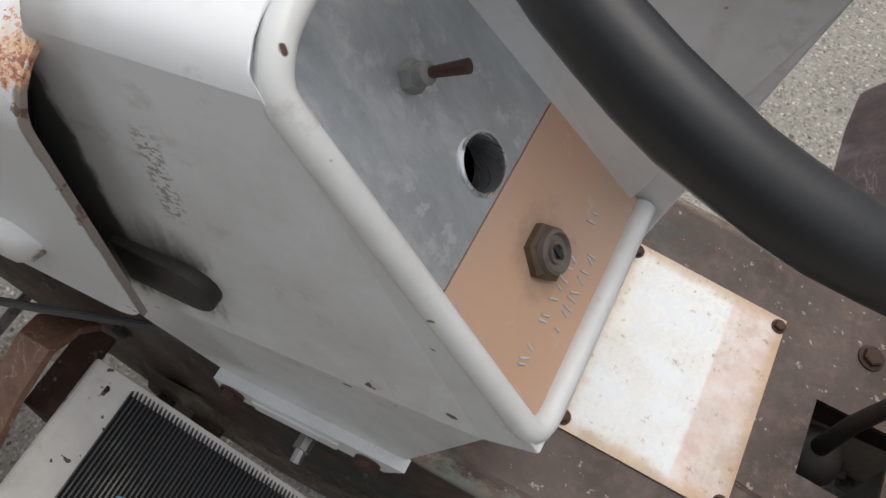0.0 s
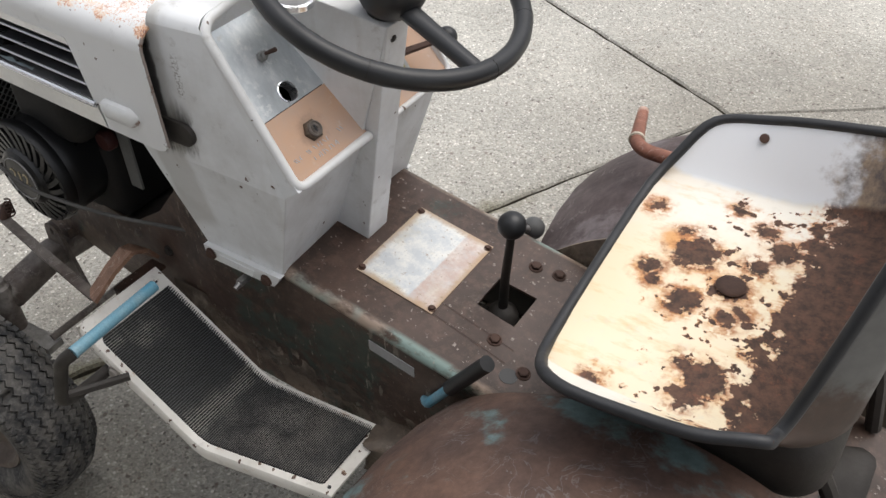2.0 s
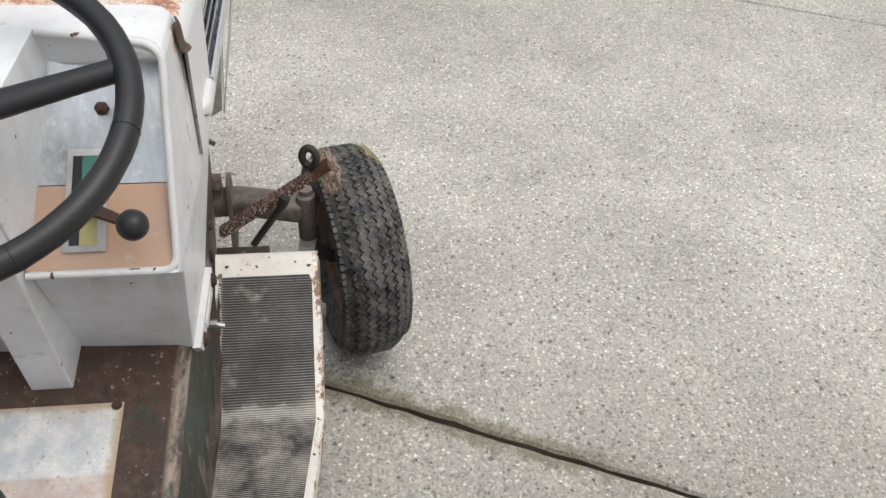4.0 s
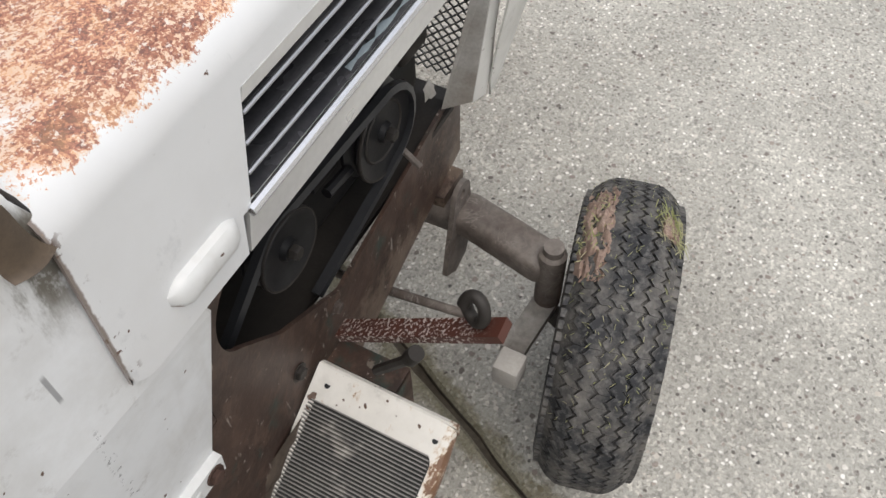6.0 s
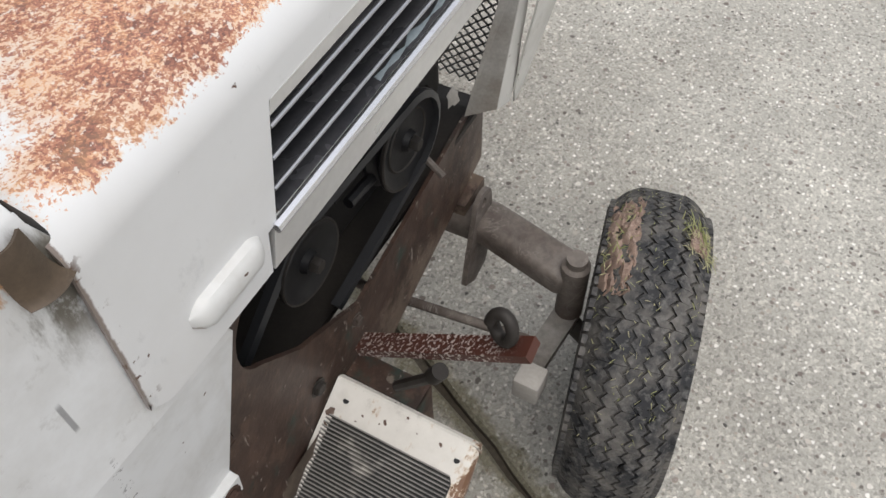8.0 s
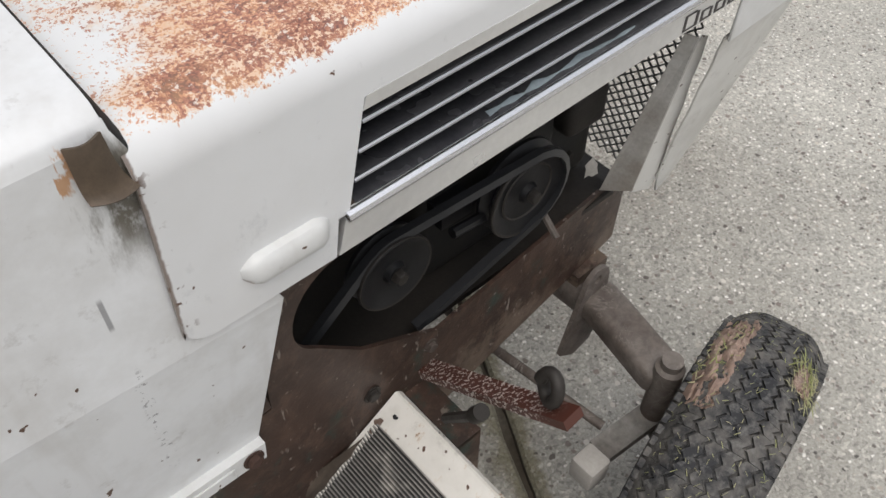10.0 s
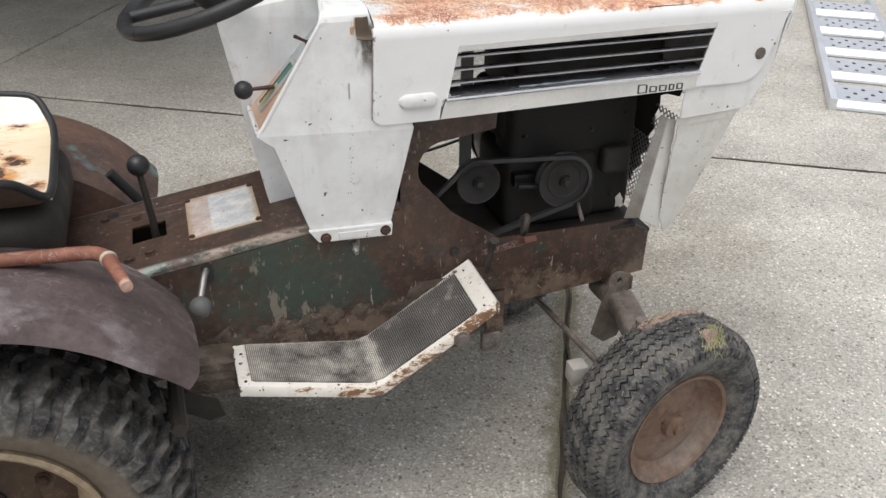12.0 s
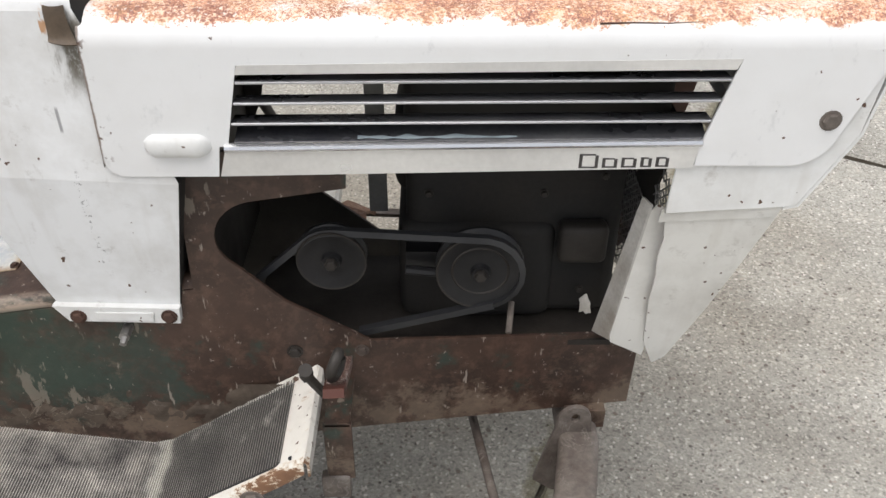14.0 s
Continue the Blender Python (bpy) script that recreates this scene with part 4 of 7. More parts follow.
def plate(bm, outer, holes, place, depth):
    """A flat plate from an outline with holes; place(a, b, d) maps outline coordinates and depth into the world."""
    loops = [outer, *holes]
    sides = []
    for d in (0.0, depth):
        made, edges = [], []
        for lp in loops:
            vs = [bm.verts.new((a, b, 0)) for a, b in lp]
            made.append(vs)
            edges += [bm.edges.new((vs[k], vs[(k + 1) % len(vs)])) for k in range(len(vs))]
        bmesh.ops.triangle_fill(bm, use_beauty=True, use_dissolve=False, edges=edges, normal=(0, 0, 1))
        sides.append((d, made))
    for lp in range(len(loops)):
        p, q = sides[0][1][lp], sides[1][1][lp]
        for k in range(len(p)):
            j = (k + 1) % len(p)
            bm.faces.new((p[k], p[j], q[j], q[k]))
    for d, made in sides:
        for vs in made:
            for w in vs:
                w.co = Vector(place(w.co.x, w.co.y, d))
    return bm


def frames_along(pts):
    pts = [Vector(p) for p in pts]
    out, ref = [], None
    for k, p in enumerate(pts):
        t = (pts[min(k + 1, len(pts) - 1)] - pts[max(k - 1, 0)]).normalized()
        if ref is None:
            ref = Vector((0, 0, 1)) if abs(t.z) < 0.9 else Vector((1, 0, 0))
        ref = (ref - t * ref.dot(t)).normalized()
        out.append((p, ref.copy(), t.cross(ref)))
    return out


def rounded(pts, r, n=5):
    """A polyline with its corners turned into arcs."""
    pts = [Vector(p) for p in pts]
    out = [pts[0]]
    for a, b, c in zip(pts, pts[1:], pts[2:]):
        u, w = (a - b), (c - b)
        k = min(r, u.length * 0.45, w.length * 0.45)
        p, q = b + u.normalized() * k, b + w.normalized() * k
        out += [p.lerp(b, s).lerp(b.lerp(q, s), s) for s in (j / n for j in range(n + 1))]
    return out + [pts[-1]]


def sweep(bm, pts, ring, closed=False, caps=True, scale=None):
    """Sweeps a closed ring of (a, b) along points."""
    rows = []
    fr = frames_along(pts)
    for k, (p, u, w) in enumerate(fr):
        s = scale(k / max(len(fr) - 1, 1)) if scale else 1.0
        rows.append([bm.verts.new(p + u * (a * s) + w * (b * s)) for a, b in ring])
    n = len(ring)
    for i in range(len(rows) - (0 if closed else 1)):
        a, b = rows[i], rows[(i + 1) % len(rows)]
        for k in range(n):
            bm.faces.new((a[k], a[(k + 1) % n], b[(k + 1) % n], b[k]))
    if caps and not closed:
        bm.faces.new(rows[0])
        bm.faces.new(rows[-1])
    return bm


def circle(r, n=10):
    return [(r * math.cos(2 * math.pi * k / n), r * math.sin(2 * math.pi * k / n)) for k in range(n)]


def tube(bm, pts, r, n=10, bend=0.0, scale=None):
    return sweep(bm, rounded(pts, bend) if bend else pts, circle(r, n), scale=scale)


def lathe(bm, profile, m, seg=32, closed=False):
    """Turns (radius, height) pairs round the z axis of m."""
    rows = []
    for k in range(seg):
        a = 2 * math.pi * k / seg
        rows.append([bm.verts.new(m @ Vector((r * math.cos(a), r * math.sin(a), h))) for r, h in profile])
    n = len(profile)
    for k in range(seg):
        p, q = rows[k], rows[(k + 1) % seg]
        for j in range(n if closed else n - 1):
            i = (j + 1) % n
            if profile[j][0] < 1e-6 and profile[i][0] < 1e-6:
                continue
            if profile[j][0] < 1e-6:
                bm.faces.new((p[j], p[i], q[i]))
            elif profile[i][0] < 1e-6:
                bm.faces.new((p[j], p[i], q[j]))
            else:
                bm.faces.new((p[j], p[i], q[i], q[j]))
    return bm


def turned(origin, axis):
    """A pose whose z axis points along axis."""
    return Matrix.Translation(origin) @ Vector(axis).normalized().to_track_quat("Z", "Y").to_matrix().to_4x4()


def ball(bm, c, r, seg=20, rings=10, flat=1.0):
    prof = [(r * math.sin(math.pi * k / rings), -r * flat * math.cos(math.pi * k / rings)) for k in range(rings + 1)]
    return lathe(bm, [(max(a, 0.0) if 0 < k < rings else 0.0, h) for k, (a, h) in enumerate(prof)], Matrix.Translation(c), seg)


def bolt(name, at, axis, r, parent, mat, h=0.006, label=""):
    """A hexagon head on a washer."""
    bm = bmesh.new()
    m = turned(at, axis)
    lathe(bm, [(0, 0), (r * 1.35, 0), (r * 1.35, h * 0.25), (0, h * 0.25)], m, 14)
    lathe(bm, [(0, h * 0.25), (r, h * 0.25), (r, h * 0.85), (r * 0.8, h), (0, h)], m, 6)
    return part(name, bm, mat, parent, label, 25)


def sheet(bm, grid, thick):
    """A curved sheet of the given thickness from rows of points."""
    rows = [[Vector(p) for p in row] for row in grid]
    R, C = len(rows), len(rows[0])

    def normal(i, j):
        a = rows[min(i + 1, R - 1)][j] - rows[max(i - 1, 0)][j]
        b = rows[i][min(j + 1, C - 1)] - rows[i][max(j - 1, 0)]
        return a.cross(b).normalized()

    top = [[bm.verts.new(rows[i][j]) for j in range(C)] for i in range(R)]
    low = [[bm.verts.new(rows[i][j] - normal(i, j) * thick) for j in range(C)] for i in range(R)]
    for i in range(R - 1):
        for j in range(C - 1):
            bm.faces.new((top[i][j], top[i + 1][j], top[i + 1][j + 1], top[i][j + 1]))
            bm.faces.new((low[i][j], low[i][j + 1], low[i + 1][j + 1], low[i + 1][j]))
    rim = [(i, 0) for i in range(R)] + [(R - 1, j) for j in range(1, C)] + [(i, C - 1) for i in range(R - 2, -1, -1)] + [(0, j) for j in range(C - 2, 0, -1)]
    for k, (i, j) in enumerate(rim):
        a, b = rim[(k + 1) % len(rim)]
        bm.faces.new((top[i][j], top[a][b], low[a][b], low[i][j]))
    return bm


def empty(name, at=(0, 0, 0)):
    ob = new(name)
    ob.location = at
    ob.empty_display_size = 0.1
    return ob

# ---- ground: driveway slabs with open joints ----
JX, JY = 0.259, -1.528
D1, D2 = Vector((0.43, 0.903, 0)), Vector((0.903, -0.43, 0))


def on_drive(u, v, z=0.0):
    p = D2 * u + D1 * v
    return Vector((JX + p.x, JY + p.y, z))


bm = bmesh.new()
ring = 40
gv = [bm.verts.new((0, 0, -0.022))]
for rad in (3, 12, 60, 400, 3000):
    gv += [bm.verts.new((rad * math.cos(2 * math.pi * k / ring), rad * math.sin(2 * math.pi * k / ring), -0.022)) for k in range(ring)]
for k in range(ring):
    bm.faces.new((gv[0], gv[1 + k], gv[1 + (k + 1) % ring]))
    for j in range(4):
        a, b = 1 + j * ring, 1 + (j + 1) * ring
        bm.faces.new((gv[a + k], gv[b + k], gv[b + (k + 1) % ring], gv[a + (k + 1) % ring]))
ground = tagged(part("ground", bm, GAP), "brown soil under and around the driveway slabs", "ground", kind="structure")
pavement = tagged(empty("pavement"), "pale exposed-aggregate concrete driveway in large slabs", "driveway", kind="structure")

V = 3.30
US = [-10.0, -7.6, -5.2, -2.75, 0.0, 2.24, 4.55, 6.93, 9.24, 11.55]


def slab(corners):
    """A slab with a 6 mm arris, cut back from the joints, its edges slightly uneven."""
    ps = [Vector(c) for c in corners]
    cen = sum(ps, Vector((0, 0))) / len(ps)
    edge = []
    for k, p in enumerate(ps):
        q = ps[(k + 1) % len(ps)]
        steps = max(int((q - p).length / 0.05), 1)
        for s in range(steps):
            e = p.lerp(q, s / steps)
            # the long joint beyond the tractor has crumbled wider
            crumbled = 0.009 if abs(e.y - (V - 0.03 - 0.072 * e.x)) < 0.002 else 0.0
            e = e + (cen - e).normalized() * (0.0056 + crumbled + random.uniform(-0.0030, 0.0042))
            edge.append(e)
    bm = bmesh.new()
    inner = [e + (cen - e).normalized() * 0.006 for e in edge]
    t = [bm.verts.new(on_drive(e.x, e.y, 0)) for e in inner]
    o = [bm.verts.new(on_drive(e.x, e.y, -0.007)) for e in edge]
    d = [bm.verts.new(on_drive(e.x, e.y, -0.1)) for e in edge]
    bm.faces.new(t)
    for k in range(len(t)):
        j = (k + 1) % len(t)
        bm.faces.new((t[k], o[k], o[j], t[j]))
        bm.faces.new((o[k], d[k], d[j], o[j])).material_index = 1
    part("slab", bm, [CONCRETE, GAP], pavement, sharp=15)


# unseen wall and roof slab, added to cut the sky light on the left
bm = bmesh.new()
plate(bm, [(-9.0, 0.0), (0.1, 0.0), (0.1, 2.75), (-9.0, 2.75)], [], lambda a, b, d: on_drive(a, 5.75 + d, b), 0.2)
tagged(part("wall_blocker", bm, WALL), "plain unseen house wall added to close the far side and block light", "wall", kind="structure")
bm = bmesh.new()
plate(bm, [(-9.2, 2.95), (-0.1, 2.95), (-0.1, 8.4), (-9.2, 8.4)], [], lambda a, b, d: on_drive(a, b, 2.45 + (b - 2.95) * 0.12 + d), 0.12)
tagged(part("roof_blocker", bm, WALL), "plain unseen house eave added to shade the ground on the left", "roof", kind="structure")
SHEAR = -1.83
for i in range(9):
    for j in range(-3, 4):
        u0, u1, v0, v1 = US[i], US[i + 1], j * V, (j + 1) * V
        s0 = SHEAR * -j if j < 0 else 0.0
        s1 = SHEAR * -(j + 1) if j < -1 else 0.0
        skew = lambda u, k: k * V - (0.03 + 0.072 * u if k == 1 else 0.0)
        slab([(u0 + s0, skew(u0, j)), (u1 + s0, skew(u1, j)), (u1 + s1, skew(u1, j + 1)), (u0 + s1, skew(u0, j + 1))])

# ---- the garden tractor ----
tractor = tagged(empty("garden_tractor"), "old white garden tractor with rusted hood and bare steel seat", "garden tractor")
YC, HW = 0.010, 0.182  # hood centre line and half width


def arc(cx, cz, r, a0, a1, n):
    return [(cx + r * math.cos(radians(a0 + (a1 - a0) * k / n)), cz + r * math.sin(radians(a0 + (a1 - a0) * k / n))) for k in range(n + 1)]


# hood shell: two sides with louvre openings and a crowned, rolled top
side = [(0.512, 0.925), (0.508, 0.80)] + arc(0.529, 0.811, 0.021, 188, 268, 6) + [(0.62, 0.790), (0.625, 0.824), (1.095, 0.830), (1.093, 0.803), (1.185, 0.803)]
side += arc(1.187, 0.845, 0.042, -88, -25, 5) + [(1.262, 0.925)]
vent = [(0.652, 0.909), (0.634, 0.826), (1.097, 0.832), (1.119, 0.916)]
bm = bmesh.new()
for sgn in (-1, 1):
    plate(bm, side, [vent[::-1]], lambda a, b, d, s=sgn: (a, YC + s * (HW - d), b), 0.003)
sec = [(-HW, 0.925), (-HW, 0.9262)] + [(-HW + 0.03 - 0.03 * math.cos(radians(q)), 0.9265 + 0.029 * math.sin(radians(q))) for q in (8, 20, 35, 52, 70, 86)]
sec += [(-0.09, 0.957), (0, 0.9585)]
sec += [(-y, z) for y, z in sec[-2::-1]]
rows = []
for k in range(25):
    f = k / 24
    x0, x1 = 0.512, 1.262
    row = []
    for y, z in sec:
        lean = (z - 0.925) * 0.45
        row.append((x0 + (x1 + lean - x0) * f, YC + y, z - 0.0035 * math.sin(f * 5.1) * (1 - abs(y) / HW) ** 0.5))
    rows.append(row)
start = len(bm.faces)
sheet(bm, rows, 0.003)
# underside and inner side faces near-black: the bay's shade put in the colour
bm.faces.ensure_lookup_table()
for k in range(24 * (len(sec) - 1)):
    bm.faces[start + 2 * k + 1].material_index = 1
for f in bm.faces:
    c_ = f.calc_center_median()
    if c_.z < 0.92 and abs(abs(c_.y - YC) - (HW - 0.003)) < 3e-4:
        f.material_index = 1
# rolled front lip
sheet(bm, [[(1.262 + (z - 0.925) * 0.45 + dx, YC + y * s, z + dz) for y, z in sec] for dx, dz, s in ((0, 0, 1), (0.008, -0.006, 0.985), (0.008, -0.03, 0.97))], 0.002)
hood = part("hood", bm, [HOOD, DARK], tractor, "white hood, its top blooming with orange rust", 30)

for sgn in (-1, 1):
    y_out = YC + sgn * HW
    # louvre: frame strips, slats with bright front edges, trim panel
    for k in range(3):
        z0 = 0.893 - 0.0215 * k
        xr = 0.634 + (0.652 - 0.634) * (z0 - 0.826) / 0.083
        xf = 1.097 + 0.022 * (z0 - 0.832) / 0.084
        bm = bmesh.new()
        m = Matrix.Translation((0, y_out, z0))
        vs = [(xr, -sgn * 0.002, 0.0), (xr, -sgn * 0.024, -0.0035), (xr, -sgn * 0.024, -0.005), (xr, -sgn * 0.002, -0.0035)]
        ve = [(xf, b, c + 0.004) for _, b, c in vs]
        p, q = [bm.verts.new(m @ Vector(w)) for w in vs], [bm.verts.new(m @ Vector(w)) for w in ve]
        for j in range(4):
            bm.faces.new((p[j], p[(j + 1) % 4], q[(j + 1) % 4], q[j]))
        bm.faces.new(p), bm.faces.new(q)
        part("louvre_slat", bm, LOUVRE, hood)
        bm = bmesh.new()
        tube(bm, [(xr + 0.001, y_out - sgn * 0.001, z0 - 0.002), (xf - 0.001, y_out - sgn * 0.001, z0 + 0.002)], 0.0014, 6)
        part("slat_edge", bm, SLATEDGE, hood)
    bm = bmesh.new()
    rng = random.Random(8)
    ledge = [(0.76 + 0.012 * k, 0.003 + 0.002 * rng.random()) for k in range(14)] + [(0.916 - 0.012 * k, 0.005 + 0.005 * rng.random()) for k in range(14)]
    plate(bm, ledge, [], lambda a, b, d, s=sgn, yo=y_out: (a, yo - s * b, 0.829 + (a - 0.65) * 0.012 + b * 0.25 - d), 0.0006)
    part("paint_remnant", bm, PALEBLUE, hood)
    bm = bmesh.new()
    plate(bm, [(0.640, 0.0015), (1.100, 0.0015), (1.100, 0.026), (0.640, 0.026)], [], lambda a, b, d, s=sgn, yo=y_out: (a, yo - s * b, 0.8282 + (a - 0.65) * 0.012 + b * 0.25 - d), 0.001)
    part("louvre_ledge", bm, LOUVRE, hood)
    bm = bmesh.new()
    plate(bm, [(0.653, 0.9095), (0.650, 0.900), (1.115, 0.906), (1.119, 0.9165)], [], lambda a, b, d, s=sgn, yo=y_out: (a, yo + s * (0.0005 - d), b), 0.012)
    part("upper_trim", bm, SILVER, hood, "dull silver strip above the louvres")
    bm = bmesh.new()
    tube(bm, [(0.6305, y_out + sgn * 0.0012, 0.823), (1.096, y_out + sgn * 0.0012, 0.830)], 0.0042, 8)
    part("chrome_strip", bm, CHROME, hood, "bright chrome strip below the louvres")
    bm = bmesh.new()
    plate(bm, [(0.6305, 0.821), (0.622, 0.7905), (1.0915, 0.8005), (1.095, 0.8275)], [], lambda a, b, d, s=sgn, yo=y_out: (a, yo + s * (0.0004 - d), b), 0.006)
    part("trim_panel", bm, SILVER, hood, "silver trim panel with a dark maker's mark")
    # maker's mark, as plain dark shapes
    for k, (wd, hh) in enumerate(((0.019, 0.016), (0.015, 0.011), (0.015, 0.011), (0.011, 0.011), (0.013, 0.011))):
        xa = 0.978 + (0, 0.023, 0.042, 0.061, 0.076)[k]
        if sgn > 0:
            xa = 2.05 - xa - wd
        bm = bmesh.new()
        zb = 0.8005 + (xa - 0.98) * 0.02
        th = 0.0032
        yy = (y_out + sgn * 0.0005, y_out + sgn * 0.0009)
        for x0, x1, z0, z1 in ((xa, xa + th, zb, zb + hh), (xa + wd - th, xa + wd, zb, zb + hh * 0.9), (xa + th, xa + wd - th, zb + hh - 0.0016, zb + hh), (xa + th, xa + wd - th, zb, zb + 0.0016)):
            box(bm, x0, x1, min(yy), max(yy), z0, z1)
        part("mark", bm, INK, hood)
    # pressed finger grip near the rear corner
    xa, xb, zc = 0.552, 0.618, 0.826
    rows = []
    for i in range(9):
        a = math.pi * i / 8
        row = []
        for j in range(13):
            f = j / 12
            e = min(1.0, 7.0 * min(f, 1 - f)) ** 0.5
            row.append((xa + (xb - xa) * f, y_out + sgn * (0.0095 * math.sin(a) ** 0.5 * e - 0.0005), zc + 0.012 * math.cos(a) * max(e, 0.35)))
        rows.append(row)
    bm = sheet(bmesh.new(), rows, 0.001)
    part("finger_grip", bm, GRIP, hood, "pressed white grip with a rusty end")
    bolt("bolt", (1.216, y_out - sgn * 0.001, 0.853), (0, sgn, 0), 0.0082, hood, AXLE, 0.005, "large flat screw head")

bm = bmesh.new()
tube(bm, [(0.985, YC - HW + 0.0083, 0.9466), (1.015, YC - HW + 0.0090, 0.9474), (1.048, YC - HW + 0.0086, 0.9470), (1.078, YC - HW + 0.0096, 0.9481)], 0.0009, 6, scale=lambda q: 1.2 - 0.9 * q)
part("scratch", bm, RUST, hood)
# grille shell, below and inside the hood's nose
bm = bmesh.new()
shell = [(1.078, 0.812), (1.074, 0.742), (1.196, 0.750), (1.209, 0.752), (1.252, 0.835), (1.262, 0.93), (1.235, 0.93), (1.19, 0.83)]
for sgn in (-1, 1):
    plate(bm, shell, [], lambda a, b, d, s=sgn: (a, YC + s * (HW - 0.0045 - d), b), 0.003)
bevelled(bm, 0.001, 1)
nose = []
for x, z in ((1.196, 0.750), (1.209, 0.752), (1.252, 0.835), (1.268, 0.935)):
    nose.append([(x - 0.0, YC + y, z) for y in (-0.177, -0.12, 0, 0.12, 0.177)])
sheet(bm, nose, 0.003)
grille = part("grille_shell", bm, WHITE, tractor, "white sheet-steel nose below the hood")
for sgn in (-1, 1):
    bm = bmesh.new()
    yo = lambda z: YC + sgn * (0.128 + (z - 0.49) * 0.17)
    outl = [(1.079, 0.742), (1.079, 0.722), (1.083, 0.700), (1.081, 0.672), (1.085, 0.640), (1.084, 0.600), (1.088, 0.560), (1.091, 0.524), (1.108, 0.482), (1.122, 0.494), (1.155, 0.590), (1.196, 0.735), (1.196, 0.748)]
    plate(bm, outl, [], lambda a, b, d: (a, yo(b) - sgn * d, b), 0.0025)
    # inner faces in dark rust, which also carries the gap's shade
    for f in bm.faces:
        c_ = f.calc_center_median()
        if abs(c_.y - YC) < abs(yo(c_.z) - YC) - 0.002:
            f.material_index = 1
    # the torn-off rear strip, pushed in most at its top
    inw = lambda z: 0.003 + 0.016 * max(0.0, (z - 0.53) / 0.20)
    strip = [(1.074, 0.735), (1.068, 0.727), (1.049, 0.532), (1.051, 0.520), (1.094, 0.494), (1.096, 0.530), (1.089, 0.600), (1.090, 0.640), (1.086, 0.672), (1.088, 0.700), (1.084, 0.730)]
    plate(bm, strip, [], lambda a, b, d: (a, yo(b) - sgn * (inw(b) + d), b), 0.002)
    # folded rear flange
    fl = [Vector((1.069, yo(0.735) - sgn * inw(0.735), 0.735)), Vector((1.050, yo(0.524) - sgn * inw(0.524), 0.524)), Vector((1.037, YC + sgn * 0.097, 0.508)), Vector((1.062, YC + sgn * 0.139, 0.738))]
    part("nose_bracket", bm, [NOSE, RUST], grille, "folded white bracket under the nose, dented and scraped")
    bm = bmesh.new()
    q1 = [bm.verts.new(p) for p in fl]
    q2 = [bm.verts.new(p + Vector((-0.003, 0, 0.001))) for p in fl]
    bm.faces.new(q1), bm.faces.new(q2)
    for k in range(4):
        bm.faces.new((q1[k], q1[(k + 1) % 4], q2[(k + 1) % 4], q2[k]))
    part("bracket_flange", bm, FLANGE, grille, "grimy inner flange")
    # hem along the top of the bracket, a torn scrap by its foot
    bm = bmesh.new()
    plate(bm, [(1.072, 0.7435), (1.071, 0.7265), (1.192, 0.7345), (1.197, 0.7485)], [], lambda a, b, d: (a, yo(b) + sgn * (0.0022 - d), b), 0.002)
    part("bracket_hem", bm, NOSE, grille)
    if sgn < 0:
        rng = random.Random(4)
        bm = bmesh.new()
        rag = [(0.011 * math.cos(q * 0.52) * rng.uniform(0.4, 1.2), 0.017 * math.sin(q * 0.52) * rng.uniform(0.5, 1.15)) for q in range(12)]
        plate(bm, rag, [], lambda a, b, d: (1.022 + a * 0.8 + d, -0.078 - a * 0.5, 0.545 + b), 0.002)
        part("torn_scrap", bm, FLANGE, grille, "torn scrap of white-painted sheet")
# expanded-metal screen inside the nose
bm = bmesh.new()
sx, step = 1.085, 0.0066
rows_n = 33
for r_ in range(rows_n):
    z = 0.515 + r_ * step
    wy = 0.10 + (z - 0.5) * 0.15
    n_ = int(2 * wy / step)
    pts = [(sx + 0.0008 * (k % 2) + (z - 0.5) * 0.06, YC - wy + k * step, z + (0.0031 if (k + r_) % 2 else -0.0031)) for k in range(n_) if not (z > 0.66 and abs(k - n_ * 0.5 - 2 * math.sin(r_)) < n_ * 0.22)]
    for a, b in zip(pts, pts[1:]):
        a, b = Vector(a), Vector(b)
        if (b - a).length > 0.02:
            continue
        w = Vector((0, 0, 0.0010))
        vs = [bm.verts.new(p) for p in (a - w, b - w, b + w, a + w)]
        us = [bm.verts.new(p + Vector((0.0016, 0, 0.0005))) for p in (a - w, b - w, b + w, a + w)]
        bm.faces.new(vs), bm.faces.new(us)
        bm.faces.new((vs[0], vs[1], us[1], us[0])), bm.faces.new((vs[2], vs[3], us[3], us[2]))
part("grille_screen", bm, STRUT, grille, "torn expanded-metal screen")
# black sheet added behind the screen, standing in for the nose's shaded inside
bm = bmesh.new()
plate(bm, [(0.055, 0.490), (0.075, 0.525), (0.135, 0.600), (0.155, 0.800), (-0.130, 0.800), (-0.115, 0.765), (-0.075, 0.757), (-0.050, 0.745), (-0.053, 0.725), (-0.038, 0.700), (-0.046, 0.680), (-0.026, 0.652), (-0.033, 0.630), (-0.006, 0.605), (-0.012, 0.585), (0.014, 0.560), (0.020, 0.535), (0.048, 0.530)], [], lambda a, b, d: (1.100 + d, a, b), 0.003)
part("nose_backing", bm, DARK, grille, "near-black sheet added behind the screen for the nose's dark inside")

# ---- cowl: dash housing with two sloping trays and a steering pillar ----
def both(p):
    return (p[0], -p[1], p[2])


